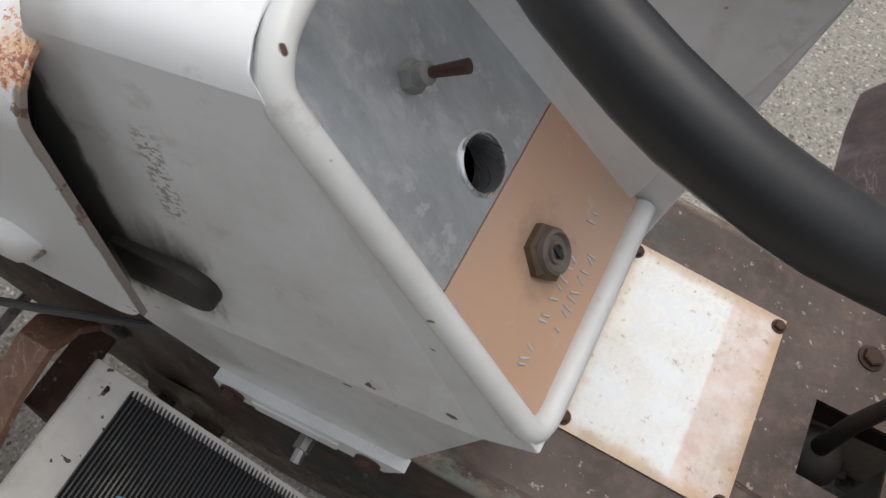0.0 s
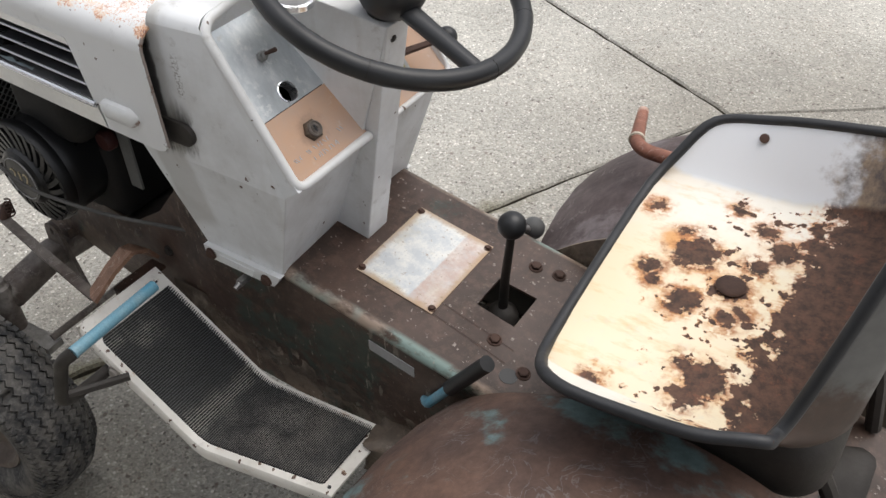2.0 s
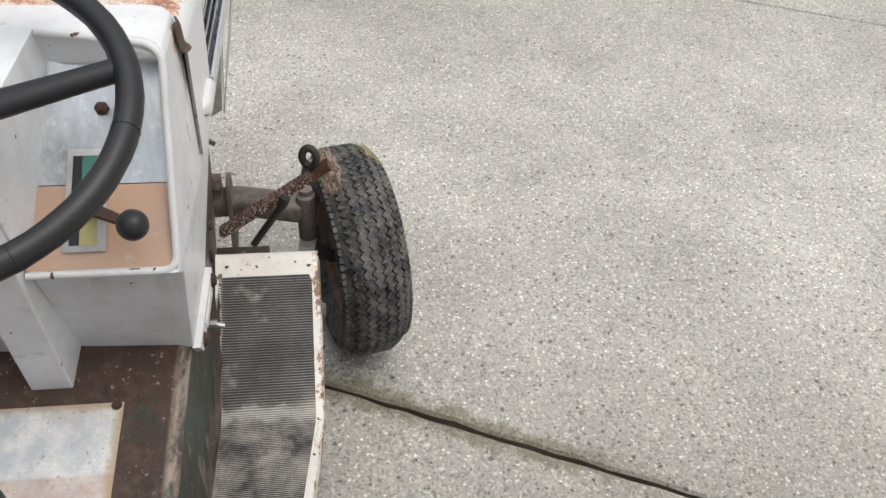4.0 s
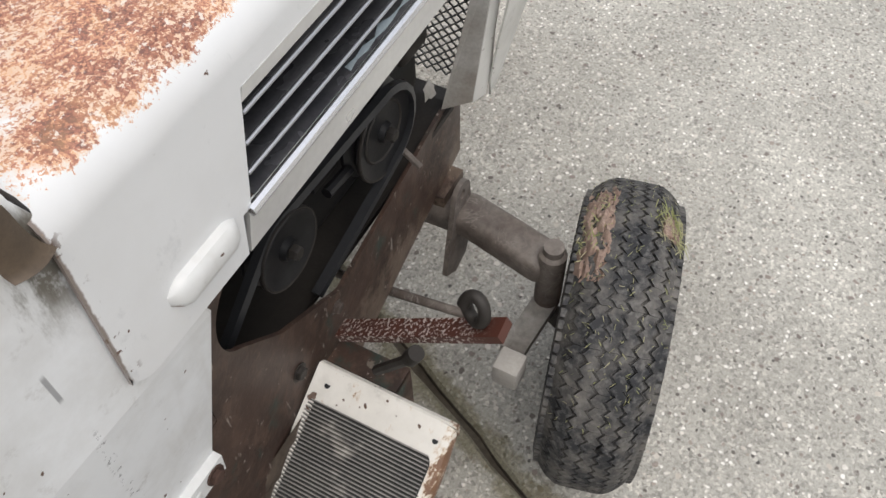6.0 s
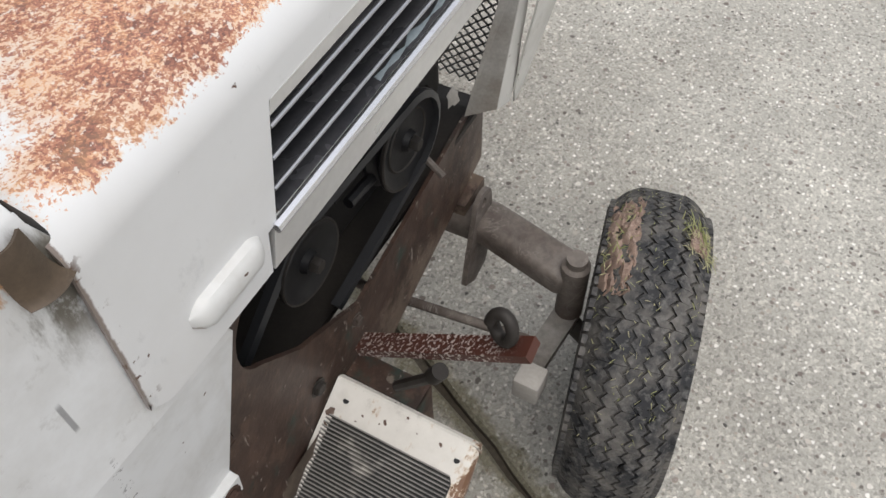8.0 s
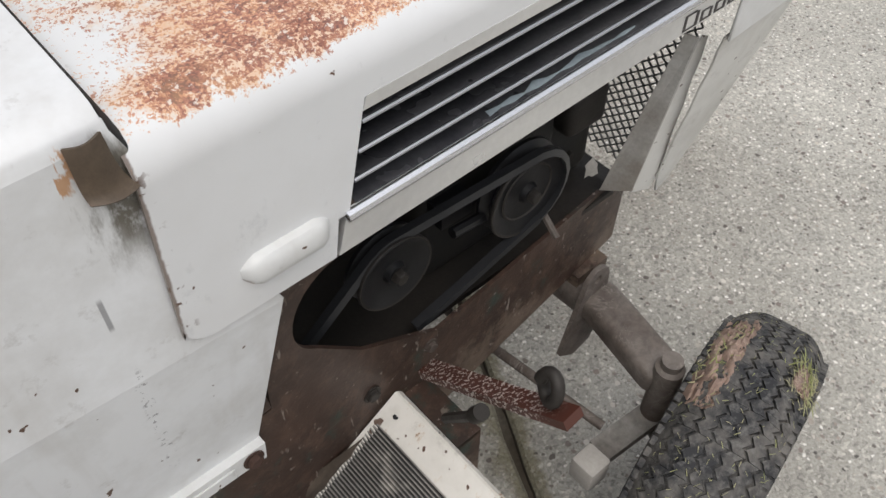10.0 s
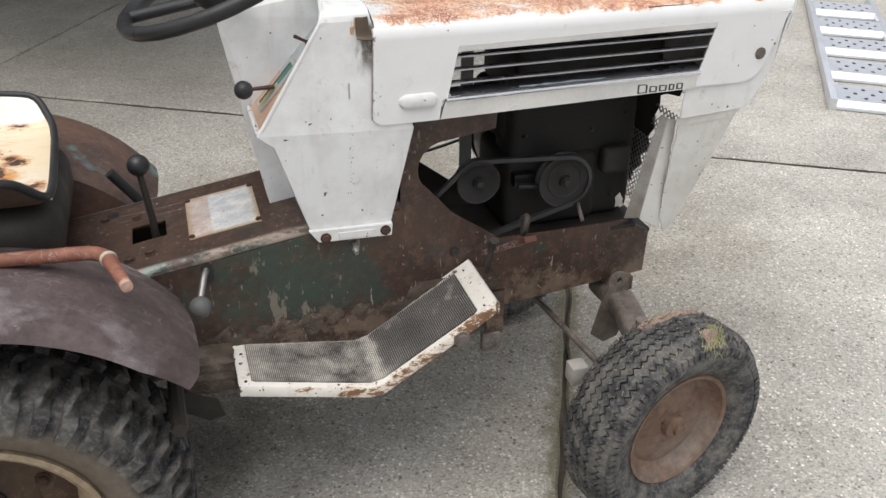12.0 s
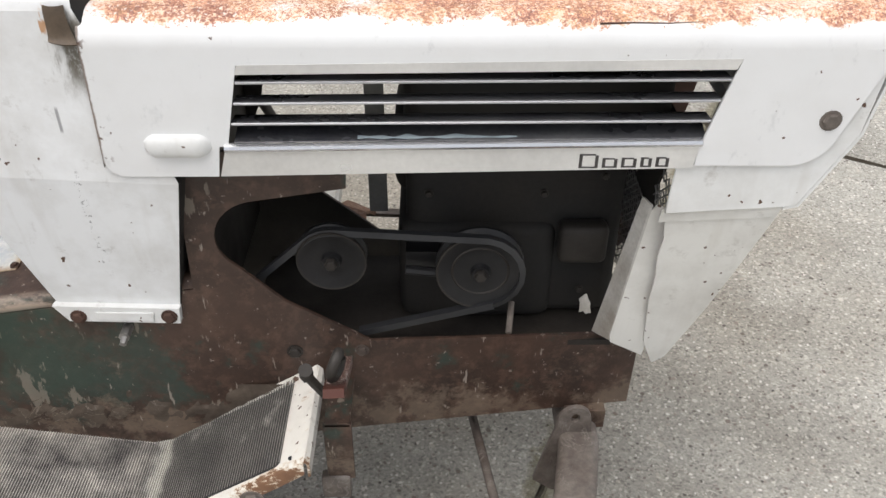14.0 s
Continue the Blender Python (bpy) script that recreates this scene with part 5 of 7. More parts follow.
cp = {
    "A": (0.326, 0.165, 0.788), "B": (0.326, 0.022, 0.788), "C": (0.4345, 0.165, 0.958), "D": (0.456, 0.048, 0.978),
    "E": (0.5065, 0.165, 0.958), "F": (0.578, 0.170, 0.779), "G": (0.543, 0.1455, 0.602), "H": (0.401, 0.1455, 0.606),
    "I": (0.352, 0.163, 0.766), "J": (0.345, 0.022, 0.770), "K": (0.405, 0.022, 0.612), "Q": (0.350, 0.022, 0.605),
    "P": (0.292, 0.022, 0.944), "T": (0.336, 0.157, 0.791), "S": (0.338, 0.027, 0.791), "R": (0.462, 0.052, 0.938), "W": (0.462, 0.157, 0.938),
    "c": (0.4405, 0.1625, 0.9665), "d": (0.4425, 0.1555, 0.9725), "e": (0.445, 0.1455, 0.9745),
    "f": (0.5065, 0.1625, 0.9665), "g": (0.5065, 0.1555, 0.9725), "h": (0.5065, 0.1455, 0.9745),
}
bm = bmesh.new()
vl = {k: bm.verts.new(p) for k, p in cp.items()}
vr = {k: bm.verts.new(both(p)) for k, p in cp.items()}
for k in "Efgh":  # the cowl sits askew, closer to the hood on its left
    vl[k].co.x = 0.5150
    vl[k].co.y += 0.008
    vr[k].co.x = 0.5108
vl["F"].co.y = 0.180
for v_, flip in ((vl, False), (vr, True)):
    for names in ("ACEFI", "IFGH", "AIJB", "IHKJ", "ATSB", "ACWT", "CcdeDRW", "CcfE", "cdgf", "dehg", "BSRDPQKJ"):
        loop = [v_[k] for k in names]
        bm.faces.new(loop[::-1] if flip else loop)
bm.faces.new([vl["e"], vl["h"], vr["h"], vr["e"], vr["D"], vr["P"], vl["P"], vl["D"]])
bm.faces.new([vl["P"], vr["P"], vr["Q"], vl["Q"]])
bm.faces.new([vl["E"], vl["f"], vl["g"], vl["h"], vr["h"], vr["g"], vr["f"], vr["E"], vr["F"], vl["F"]])
bm.faces.new([vl["F"], vr["F"], vr["G"], vl["G"]])
bmesh.ops.triangulate(bm, faces=[f for f in bm.faces if len(f.verts) > 4])
bevelled(bm, 0.006, 3, 32)
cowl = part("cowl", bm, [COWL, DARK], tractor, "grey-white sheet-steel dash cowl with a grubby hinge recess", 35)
cm = bmesh.new()
cm.from_mesh(cowl.data)
for e in cm.edges:
    if len(e.link_faces) == 2 and min(f.calc_area() for f in e.link_faces) > 8e-4 and e.calc_face_angle(0) > radians(3):
        e.smooth = False
for f in cm.faces:  # flat panels; back wall hidden behind the hood painted black for its shade
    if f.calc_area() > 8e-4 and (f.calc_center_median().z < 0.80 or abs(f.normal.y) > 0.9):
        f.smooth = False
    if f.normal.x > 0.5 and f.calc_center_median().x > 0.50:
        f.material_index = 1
cm.to_mesh(cowl.data)
cm.free()
for sgn in (-1, 1):
    # rounded lip round the tray
    bm = bmesh.new()
    lip = [(0.4545, sgn * 0.050, 0.9745), (0.4405, sgn * 0.148, 0.9690), (0.4365, sgn * 0.1600, 0.9580), (0.330, sgn * 0.1605, 0.788), (0.330, sgn * 0.024, 0.788)]
    if sgn < 0:
        lip = [(x_, y_ - (0.002 if y_ < -0.1 else 0), z_) for x_, y_, z_ in lip]
    tube(bm, lip, 0.0060 if sgn > 0 else 0.0038, 12, 0.016)
    part("tray_lip", bm, WHITE, cowl)
    # upper steel panel and lower tan panel
    def tray(a, b, d, s=sgn):
        # a: along the slope from the bottom, 0 to 1; b: sideways, inner 0 to outer 1
        inn = Vector((0.338, 0.028, 0.792)).lerp(Vector((0.460, 0.053, 0.937)), a)
        out = Vector((0.338, 0.156, 0.792)).lerp(Vector((0.460, 0.156, 0.937)), a)
        p = inn.lerp(out, b) + Vector((-0.76, 0, 0.65)) * (0.0025 - d)
        return (p.x, s * p.y, p.z)
    hole = [(0.485 + 0.070 * math.cos(2 * math.pi * k / 20), 0.43 + 0.105 * math.sin(2 * math.pi * k / 20)) for k in range(20)]
    bm = bmesh.new()
    plate(bm, [(0.405, -0.03), (1.04, -0.03), (1.04, 1.05), (0.405, 1.05)], [hole] if sgn > 0 else [], tray, 0.002)
    part("steel_panel", bm, PANEL, cowl, "streaky bare galvanised panel")
    bm = bmesh.new()
    plate(bm, [(-0.02, -0.03), (0.40, -0.03), (0.40, 1.05), (-0.02, 1.05)], [], tray, 0.0024)
    part("tan_panel", bm, TAN, cowl, "tan panel with faded pencil marks")
    nrm = Vector((-0.76, 0, 0.65))
    # toggle switch with its nut
    base = Vector(tray(0.745 if sgn > 0 else 0.78, 0.42 if sgn > 0 else 0.48, 0))
    bm = bmesh.new()
    mm = turned(base, nrm)
    lathe(bm, [(0, 0), (0.0068, 0), (0.0068, 0.004), (0.006, 0.005), (0, 0.0055)], mm, 6)
    lathe(bm, [(0, 0.005), (0.0046, 0.005), (0.0046, 0.010), (0.003, 0.0115), (0, 0.0115)], mm, 12)
    sw = part("switch_nut", bm, STRUT if sgn > 0 else RUST, tractor, "corroded hexagon switch nut")
    bm = bmesh.new()
    tip = base + nrm * 0.011
    tube(bm, [tip, tip + Vector((-0.014, -0.003, 0.008)) * (1.0 if sgn > 0 else 1.35)], 0.0022, 8, scale=lambda q: 1 + 0.35 * q)
    part("toggle", bm, RUST, sw)
# left tray: empty round hole with bright rim, and the ignition lock
HC = Vector((0.338, 0.028, 0.792)).lerp(Vector((0.460, 0.053, 0.937)), 0.485).lerp(Vector((0.338, 0.156, 0.792)).lerp(Vector((0.460, 0.156, 0.937)), 0.485), 0.43)
mm = turned(HC + Vector((-0.76, 0, 0.65)) * 0.0025, (-0.76, 0, 0.65))
bm = bmesh.new()
lathe(bm, [(0.0140, 0.0), (0.0140, 0.0012), (0.0125, 0.0016), (0.0122, 0.0), (0.0122, -0.016), (0.0130, -0.016)], mm, 28)
part("gauge_hole", bm, CHROME, cowl, "empty round gauge hole with a bright rim")
mm = turned(Vector((0.3625, 0.093, 0.822)) + Vector((-0.76, 0, 0.65)) * 0.001, (-0.76, 0, 0.65))
bm = bmesh.new()
lathe(bm, [(0, 0), (0.0135, 0), (0.0135, 0.0045), (0.012, 0.006), (0, 0.006)], mm, 6)
ign = part("ignition_lock", bm, HINGE, tractor, "grimy hexagon ignition lock without a key")
bm = bmesh.new()
lathe(bm, [(0.0, 0.006), (0.0100, 0.006), (0.0100, 0.009), (0.0085, 0.010), (0.0075, 0.008), (0.0055, 0.008), (0.005, 0.0095), (0.0035, 0.0095), (0.003, 0.0065), (0, 0.0065)], mm, 20)
part("lock_ring", bm, AXLE, ign)
bm = bmesh.new()
box(bm, -0.0012, 0.0012, -0.0042, 0.0042, 0.0088, 0.0098, mm)
part("keyway", bm, BLACK, ign)
# faded, illegible pencil writing on the left tan panel: two rows of strokes
rng = random.Random(14)
strokes = [(0.108, w) for w in (0.86, 0.83, 0.80, 0.68, 0.655, 0.58, 0.54, 0.50, 0.44, 0.41, 0.22, 0.18)]
strokes += [(0.052, w) for w in (0.665, 0.60, 0.57, 0.53, 0.49, 0.45, 0.40, 0.36, 0.33)]
for a, b_ in strokes:
    ln, lean_ = rng.uniform(0.022, 0.034), rng.uniform(-0.015, 0.03)
    p0, p1 = [Vector((0.338, 0.028, 0.792)).lerp(Vector((0.460, 0.053, 0.937)), q).lerp(Vector((0.338, 0.156, 0.792)).lerp(Vector((0.460, 0.156, 0.937)), q), w) for q, w in ((a - ln / 2, b_), (a + ln / 2, b_ + lean_))]
    off = Vector((-0.76, 0, 0.65)) * 0.0028
    bm = bmesh.new()
    tube(bm, [p0 + off, p1 + off], 0.0006, 5)
    part("pencil_mark", bm, PALE, cowl)
# right tray: throttle quadrant
nrm = Vector((-0.76, 0, 0.65))


def quad(a, b, lift):
    p = Vector((0.338, -0.028, 0.792)).lerp(Vector((0.460, -0.053, 0.937)), a)
    q = Vector((0.338, -0.156, 0.792)).lerp(Vector((0.460, -0.156, 0.937)), a)
    return p.lerp(q, b) + nrm * (0.0025 + lift)


def quad_plate(a0, a1, b0, b1, lift, thick):
    bm = bmesh.new()
    ps = [quad(a0, b0, lift), quad(a0, b1, lift), quad(a1, b1, lift), quad(a1, b0, lift)]
    t = [bm.verts.new(p + nrm * thick) for p in ps]
    o = [bm.verts.new(p) for p in ps]
    bm.faces.new(t), bm.faces.new(o)
    for k in range(4):
        bm.faces.new((t[k], t[(k + 1) % 4], o[(k + 1) % 4], o[k]))
    return bm


bm = quad_plate(0.065, 0.58, 0.22, 0.54, 0.0, 0.004)
bezel = part("throttle_bezel", bevelled(bm, 0.0012, 2), FLANGE2, tractor, "silver throttle bezel with green and yellow scale")
part("slot", quad_plate(0.10, 0.545, 0.27, 0.345, 0.0043, 0.0004), BLACK, bezel)
part("fast_scale", quad_plate(0.34, 0.545, 0.345, 0.475, 0.0043, 0.0004), GREEN, bezel)
part("slow_scale", quad_plate(0.10, 0.33, 0.345, 0.475, 0.0043, 0.0004), YELLOW, bezel)
bm = bmesh.new()
rod_a, knob_c = quad(0.30, 0.335, 0.0), Vector((0.3165, -0.135, 0.856))
sweep(bm, [rod_a, rod_a.lerp(knob_c, 0.5), knob_c], [(0.0022, -0.0075), (0.0022, 0.0075), (-0.0022, 0.0075), (-0.0022, -0.0075)], scale=lambda q: 1 - 0.35 * q)
lev = part("throttle_lever", bm, RUST, tractor, "rust-brown flat throttle lever with a black ball knob")
part("knob", ball(bmesh.new(), knob_c, 0.0145), BLACK, lev)
# hinge recesses by the hood's rear corners, foot flanges and their bolts
for sgn in (-1, 1):
    if sgn < 0:
        rows = []
        for k in range(9):
            g = k / 8
            bulge = 0.0035 * math.sin(math.pi * g)
            hem = ((0.165, 0.9635), (0.1668, 0.959), (0.1672, 0.953), (0.1676, 0.947), (0.168, 0.942), (0.169, 0.938), (0.1705, 0.9345), (0.174, 0.932))
            # wider towards the curled lower lip, its front corner pulled down
            rows.append([(0.4885 + 0.0175 * g + 0.007 * g * (j / 7) ** 2, -y - bulge, z - 0.003 * g * (j / 7)) for j, (y, z) in enumerate(hem)])
        bm = sheet(bmesh.new(), rows, 0.002)
        part("hinge", bm, HINGE, cowl, "grimy brown hinge cover with a curled lower lip")
    else:
        bm = bmesh.new()
        pad = [(0.525, 0.834)] + arc(0.492, 0.817, 0.0155, 95, 265, 8) + [(0.525, 0.800)]
        plate(bm, pad, [], lambda a, b, d: (a, 0.1790 - d, b), 0.008)
        part("rubber_pad", bevelled(bm, 0.0045, 3), GRIME_AND_SHADE, cowl, "black greasy rubber pad")
    bm = bmesh.new()
    fl = [(0.399, 0.606), (0.414, 0.584), (0.541, 0.580), (0.543, 0.602)]
    plate(bm, fl, [], lambda a, b, d, s=sgn: (a, s * (0.1535 - d), b), 0.0095)
    part("foot_flange", bm, WHITE, cowl)
    bm = bmesh.new()
    plate(bm, [(0.447, 0.598), (0.449, 0.586), (0.512, 0.584), (0.513, 0.597)], [], lambda a, b, d, s=sgn: (a, s * (0.1555 - d), b), 0.002)
    part("foot_tab", bevelled(bm, 0.0006, 1), WHITE, cowl)
    for xb in (0.426, 0.530):
        bolt("bolt", (xb, sgn * 0.1535, 0.591), (0, sgn, 0), 0.007, cowl, RUST)
    bm = bmesh.new()
    tube(bm, [(0.475, sgn * 0.138, 0.566), (0.475, sgn * 0.162, 0.566)], 0.0065, 8)
    tube(bm, [(0.475, sgn * 0.158, 0.566), (0.475, sgn * 0.170, 0.562)], 0.0042, 8)
    part("stud", bm, DULL, cowl)
# dash gauge and column boot
mm = turned((0.395, 0.062, 0.968), (-0.18, 0, 0.98))
bm = bmesh.new()
lathe(bm, [(0.0, 0.004), (0.020, 0.004), (0.022, 0.007), (0.025, 0.006), (0.026, 0.0), (0.0, 0.0)], mm, 28)
gauge = part("gauge", bm, CHROME, tractor, "round dash gauge in a chrome bezel")
bm = bmesh.new()
lathe(bm, [(0, 0.0042), (0.0195, 0.0042), (0.0195, 0.005), (0, 0.005)], mm, 24)
part("dial", bm, STICKER, gauge)
bolt("screw", (0.296, 0.008, 0.925), (-1, 0, -0.15), 0.004, cowl, GRIME_AND_SHADE, 0.003)

# ---- steering wheel ----
SC = Vector((0.300, -0.002, 0.987))
SAX = Vector((-0.348, -0.02, 0.937)).normalized()
sf = (Vector((1, 0, 0)) - SAX * SAX.x).normalized()
sl = SAX.cross(sf)
wheel = tagged(empty("steering_wheel"), "black plastic three-spoke steering wheel")
wheel.parent = tractor
bm = bmesh.new()
pts = [SC + sf * (0.156 * math.cos(2 * math.pi * k / 72)) + sl * (0.156 * math.sin(2 * math.pi * k / 72)) for k in range(72)]
rows = []
for k, p in enumerate(pts):
    rad = (p - SC).normalized()
    wav = 1 + 0.02 * math.sin(k * 2.1)
    rows.append([bm.verts.new(p + rad * (0.0112 * wav * math.cos(a)) + SAX * (0.0118 * wav * math.sin(a))) for a in (2 * math.pi * j / 14 for j in range(14))])
for k in range(72):
    a, b = rows[k], rows[(k + 1) % 72]
    for j in range(14):
        bm.faces.new((a[j], a[(j + 1) % 14], b[(j + 1) % 14], b[j]))
part("rim", bm, BLACK, wheel)
for ang in (12, 62, 118, 171, 214, 263, 318):
    rad = sf * math.cos(radians(ang)) + sl * math.sin(radians(ang))
    p = SC + rad * 0.156
    bm = bmesh.new()
    ring_pts = [p + rad * (0.01125 * math.cos(2 * math.pi * q / 20)) + SAX * (0.01185 * math.sin(2 * math.pi * q / 20)) for q in range(20)]
    sweep(bm, ring_pts + ring_pts[:2], circle(0.0003, 5), caps=False)
    part("rim_seam", bm, DARK, wheel)
mm = turned(SC, SAX)
bm = bmesh.new()
lathe(bm, [(0, -0.030), (0.030, -0.030), (0.040, -0.016), (0.043, 0.004), (0.041, 0.010), (0.036, 0.008), (0.034, -0.004), (0, -0.004)], mm, 32)
part("hub", bm, BLACK, wheel)
bm = bmesh.new()
lathe(bm, [(0, -0.004), (0.026, -0.004), (0.026, 0.001), (0.022, 0.003), (0.013, 0.0025), (0.011, 0.004), (0, 0.004)], mm, 24)
part("hub_cap", bm, BLACK, wheel, "black cap with a worn emblem")
for ang in (166, -73, 46):
    v_ = sf * math.cos(radians(ang)) + sl * math.sin(radians(ang))
    side_v = SAX.cross(v_)
    bm = bmesh.new()
    ra = []
    for k in range(7):
        f = k / 6
        c = SC + v_ * (0.030 + 0.122 * f) + SAX * (-0.014 + 0.012 * f)
        wd, th = 0.0145 - 0.004 * math.sin(f * math.pi * 0.5), 0.010
        ra.append([bm.verts.new(c + side_v * (wd * math.cos(a)) + SAX * (th * math.sin(a))) for a in (2 * math.pi * j / 12 for j in range(12))])
    for a, b in zip(ra, ra[1:]):
        for j in range(12):
            bm.faces.new((a[j], a[(j + 1) % 12], b[(j + 1) % 12], b[j]))
    part("spoke", bm, BLACK, wheel)
bm = bmesh.new()
tube(bm, [SC - SAX * 0.028, SC - SAX * 0.075], 0.021, 16, scale=lambda q: 1.0 - 0.15 * q)
part("column", bm, BLACK, wheel)

# ---- chassis: tunnel, side plates, front rails ----
def ztop(x):
    return 0.5815 + 0.16 * (x - 0.209)


chassis = tagged(empty("chassis"), "rust-brown steel frame, scratched and caked with soil")
chassis.parent = tractor
bm = bmesh.new()
slot = [(0.109, -0.036), (0.168, -0.034), (0.168, 0.025), (0.109, 0.027)]
half = [(-0.45, -0.128), (0.56, -0.128), (0.56, 0.128), (-0.45, 0.128)]
plate(bm, half, [slot], lambda a, b, d: (a, b, ztop(a) - d), 0.004)
for sgn in (-1, 1):
    rows = []
    for k in range(9):
        x = -0.45 + 1.01 * k / 8
        rows.append([(x, sgn * (0.128 + 0.0145 * math.sin(radians(q))), ztop(x) - 0.0145 + 0.0145 * math.cos(radians(q))) for q in (0, 22, 45, 67, 90)])
    sheet(bm, rows, 0.004 * sgn)
tunnel = part("tunnel_top", bm, FRAME, chassis, "brown steel tunnel top with worn paint")


def yside(x):
    return 0.1425 if x < 0.56 else 0.1425 - (x - 0.56) * 0.118


ROUND = arc(0.640, 0.688, 0.047, 232, 97, 12)
prof = [(-0.45, 0.35), (0.16, 0.348), (0.30, 0.350), (0.50, 0.352), (0.62, 0.368), (0.754, 0.371), (1.097, 0.374), (1.099, 0.468), (1.040, 0.503), (0.90, 0.512), (0.756, 0.522), (0.72, 0.550), (0.66, 0.594)] + ROUND + [(0.739, 0.744), (0.742, 0.79), (0.565, 0.80)]
prof += [(0.56, ztop(0.56) - 0.016), (-0.45, ztop(-0.45) - 0.016)]
for sgn in (-1, 1):
    pf = [(a, b) for a, b in prof]
    if sgn > 0:  # open to the top on the left
        pf = [p for p in pf if p not in ((0.739, 0.744), (0.742, 0.79)) and not (p in ROUND and p[1] > 0.72)]
        pf.insert(max(k for k, p in enumerate(pf) if p in ROUND) + 1, (0.618, 0.79))
    dense = []
    for k, (a, b) in enumerate(pf):
        c, d = pf[(k + 1) % len(pf)]
        dense += [(a + (c - a) * s / 3, b + (d - b) * s / 3) for s in range(3)]
    bm = bmesh.new()
    plate(bm, dense, [], lambda a, b, d, s=sgn: (a, s * (yside(a) - d), b), 0.0045)
    # inner faces take the darker steel: the bay's shade put in the colour
    for f in bm.faces:
        c_ = f.calc_center_median()
        if abs(c_.y) < yside(c_.x) - 0.0035:
            f.material_index = 1
    part("side_plate", bm, [FRAME, GRIME_AND_SHADE], chassis)
    # bolts and holes
    bolt("bolt", (0.664, sgn * yside(0.664), 0.515), (0, sgn, 0), 0.0075, chassis, GRIME_AND_SHADE)
    bolt("bolt", (0.745, sgn * yside(0.745), 0.508), (0, sgn, 0), 0.0065, chassis, AXLE)
    # caked soil along the lower edge
    bm = bmesh.new()
    grid = []
    for i in range(15):
        z = 0.362 + 0.0075 * i
        row = []
        for k in range(116):
            x = 0.085 + 0.005 * k
            p = Vector((x * 34, sgn * 9.0, z * 46))
            lump = noise.noise(p) * 0.5 + noise.noise(p * 2.7) * 0.32 + noise.noise(p * 6.1) * 0.22
            rise = 0.0085 * (lump + 0.08 - abs(z - 0.415 - 0.012 * math.sin(x * 17)) * 10)
            row.append(bm.verts.new((x, sgn * (0.1425 + max(min(rise, 0.006), -0.0035)), z)))
        grid.append(row)
    for a, b in zip(grid, grid[1:]):
        for k in range(115):
            bm.faces.new((a[k], a[k + 1], b[k + 1], b[k]))
    rng = random.Random(21 + sgn)
    for k in range(70):
        p = Vector((rng.uniform(0.11, 0.60), sgn * 0.1445, 0.40 + 0.04 * rng.random()))
        q = p + Vector((rng.uniform(-0.025, 0.025), sgn * rng.uniform(0.001, 0.005), rng.uniform(-0.010, 0.012)))
        u = Vector((0, 0, 0.0006))
        bm.faces.new([bm.verts.new(w) for w in (p - u, q - u * 0.5, q + u * 0.5, p + u)])
    tagged(part("soil_crust", bm, MUD, chassis, "dried soil caked along the frame"), kind="stuff")
for xb, yb in ((0.139, -0.086), (0.105, -0.093), (0.118, 0.062), (0.062, 0.085)):
    bolt("bolt", (xb, yb, ztop(xb)), (-0.16, 0, 1), 0.0075, chassis, RUST)
for xb, yb in ((0.075, 0.100), (0.055, -0.105)):
    bm = bmesh.new()
    lathe(bm, [(0.0, 0.0006), (0.012, 0.0006), (0.012, -0.002), (0, -0.002)], turned((xb, yb, ztop(xb)), (-0.16, 0, 1)), 16)
    part("drilled_hole", bm, BLACK, chassis)
# two pressed ribs beside the slot
for dy in (0.0, 0.024):
    bm = bmesh.new()
    tube(bm, [(0.215, 0.052 + dy, ztop(0.215) - 0.0052), (0.09, 0.062 + dy, ztop(0.09) - 0.0052)], 0.006, 8)
    part("pressed_rib", bm, FRAME, chassis)
# cross members, belly and transaxle, mostly in the dark
bm = bmesh.new()
box(bm, 0.60, 1.06, -0.09, 0.09, 0.488, 0.496)
part("engine_plate", bm, GRIME_AND_SHADE, chassis)
bm = bmesh.new()
box(bm, 1.075, 1.092, -0.074, 0.074, 0.38, 0.46)
part("front_cross_member", bm, GRIME_AND_SHADE, chassis)
bm = bmesh.new()
box(bm, 1.02, 1.104, -0.074, 0.074, 0.462, 0.470)
part("front_ledge", bm, GRIME_AND_SHADE, chassis)
bm = bmesh.new()
box(bm, 0.578, 0.583, -0.13, 0.13, 0.55, 0.77)
part("firewall", bm, GRIME_AND_SHADE, chassis)
bm = bmesh.new()
box(bm, -0.36, 0.06, -0.10, 0.10, 0.24, 0.50)
part("transaxle", bevelled(bm, 0.03, 3), GRIME_AND_SHADE, chassis, "oily cast transaxle housing")
bm = bmesh.new()
tube(bm, [(0.05, 0.02, 0.36), (0.60, 0.02, 0.42)], 0.018, 12)
part("drive_shaft", bm, GRIME_AND_SHADE, chassis)
bm = bmesh.new()
box(bm, 0.30, 0.36, -0.135, 0.135, 0.400, 0.412)
part("belly_plate", bm, FRAME, chassis)

# instruction plate and its screws
bm = bmesh.new()
plate(bm, [(0.205, -0.079), (0.328, -0.079), (0.328, 0.079), (0.205, 0.079)], [], lambda a, b, d: (a, b, ztop(a) + 0.0018 - d), 0.0014)
ip = part("instruction_plate", bm, PLATE, tractor, "faded aluminium instruction plate with rusty edges")
for xb in (0.2095, 0.324):
    for yb in (-0.0715, 0.0715):
        bolt("screw", (xb, yb, ztop(xb) + 0.0018), (-0.16, 0, 1), 0.0042, ip, RUST, 0.004)
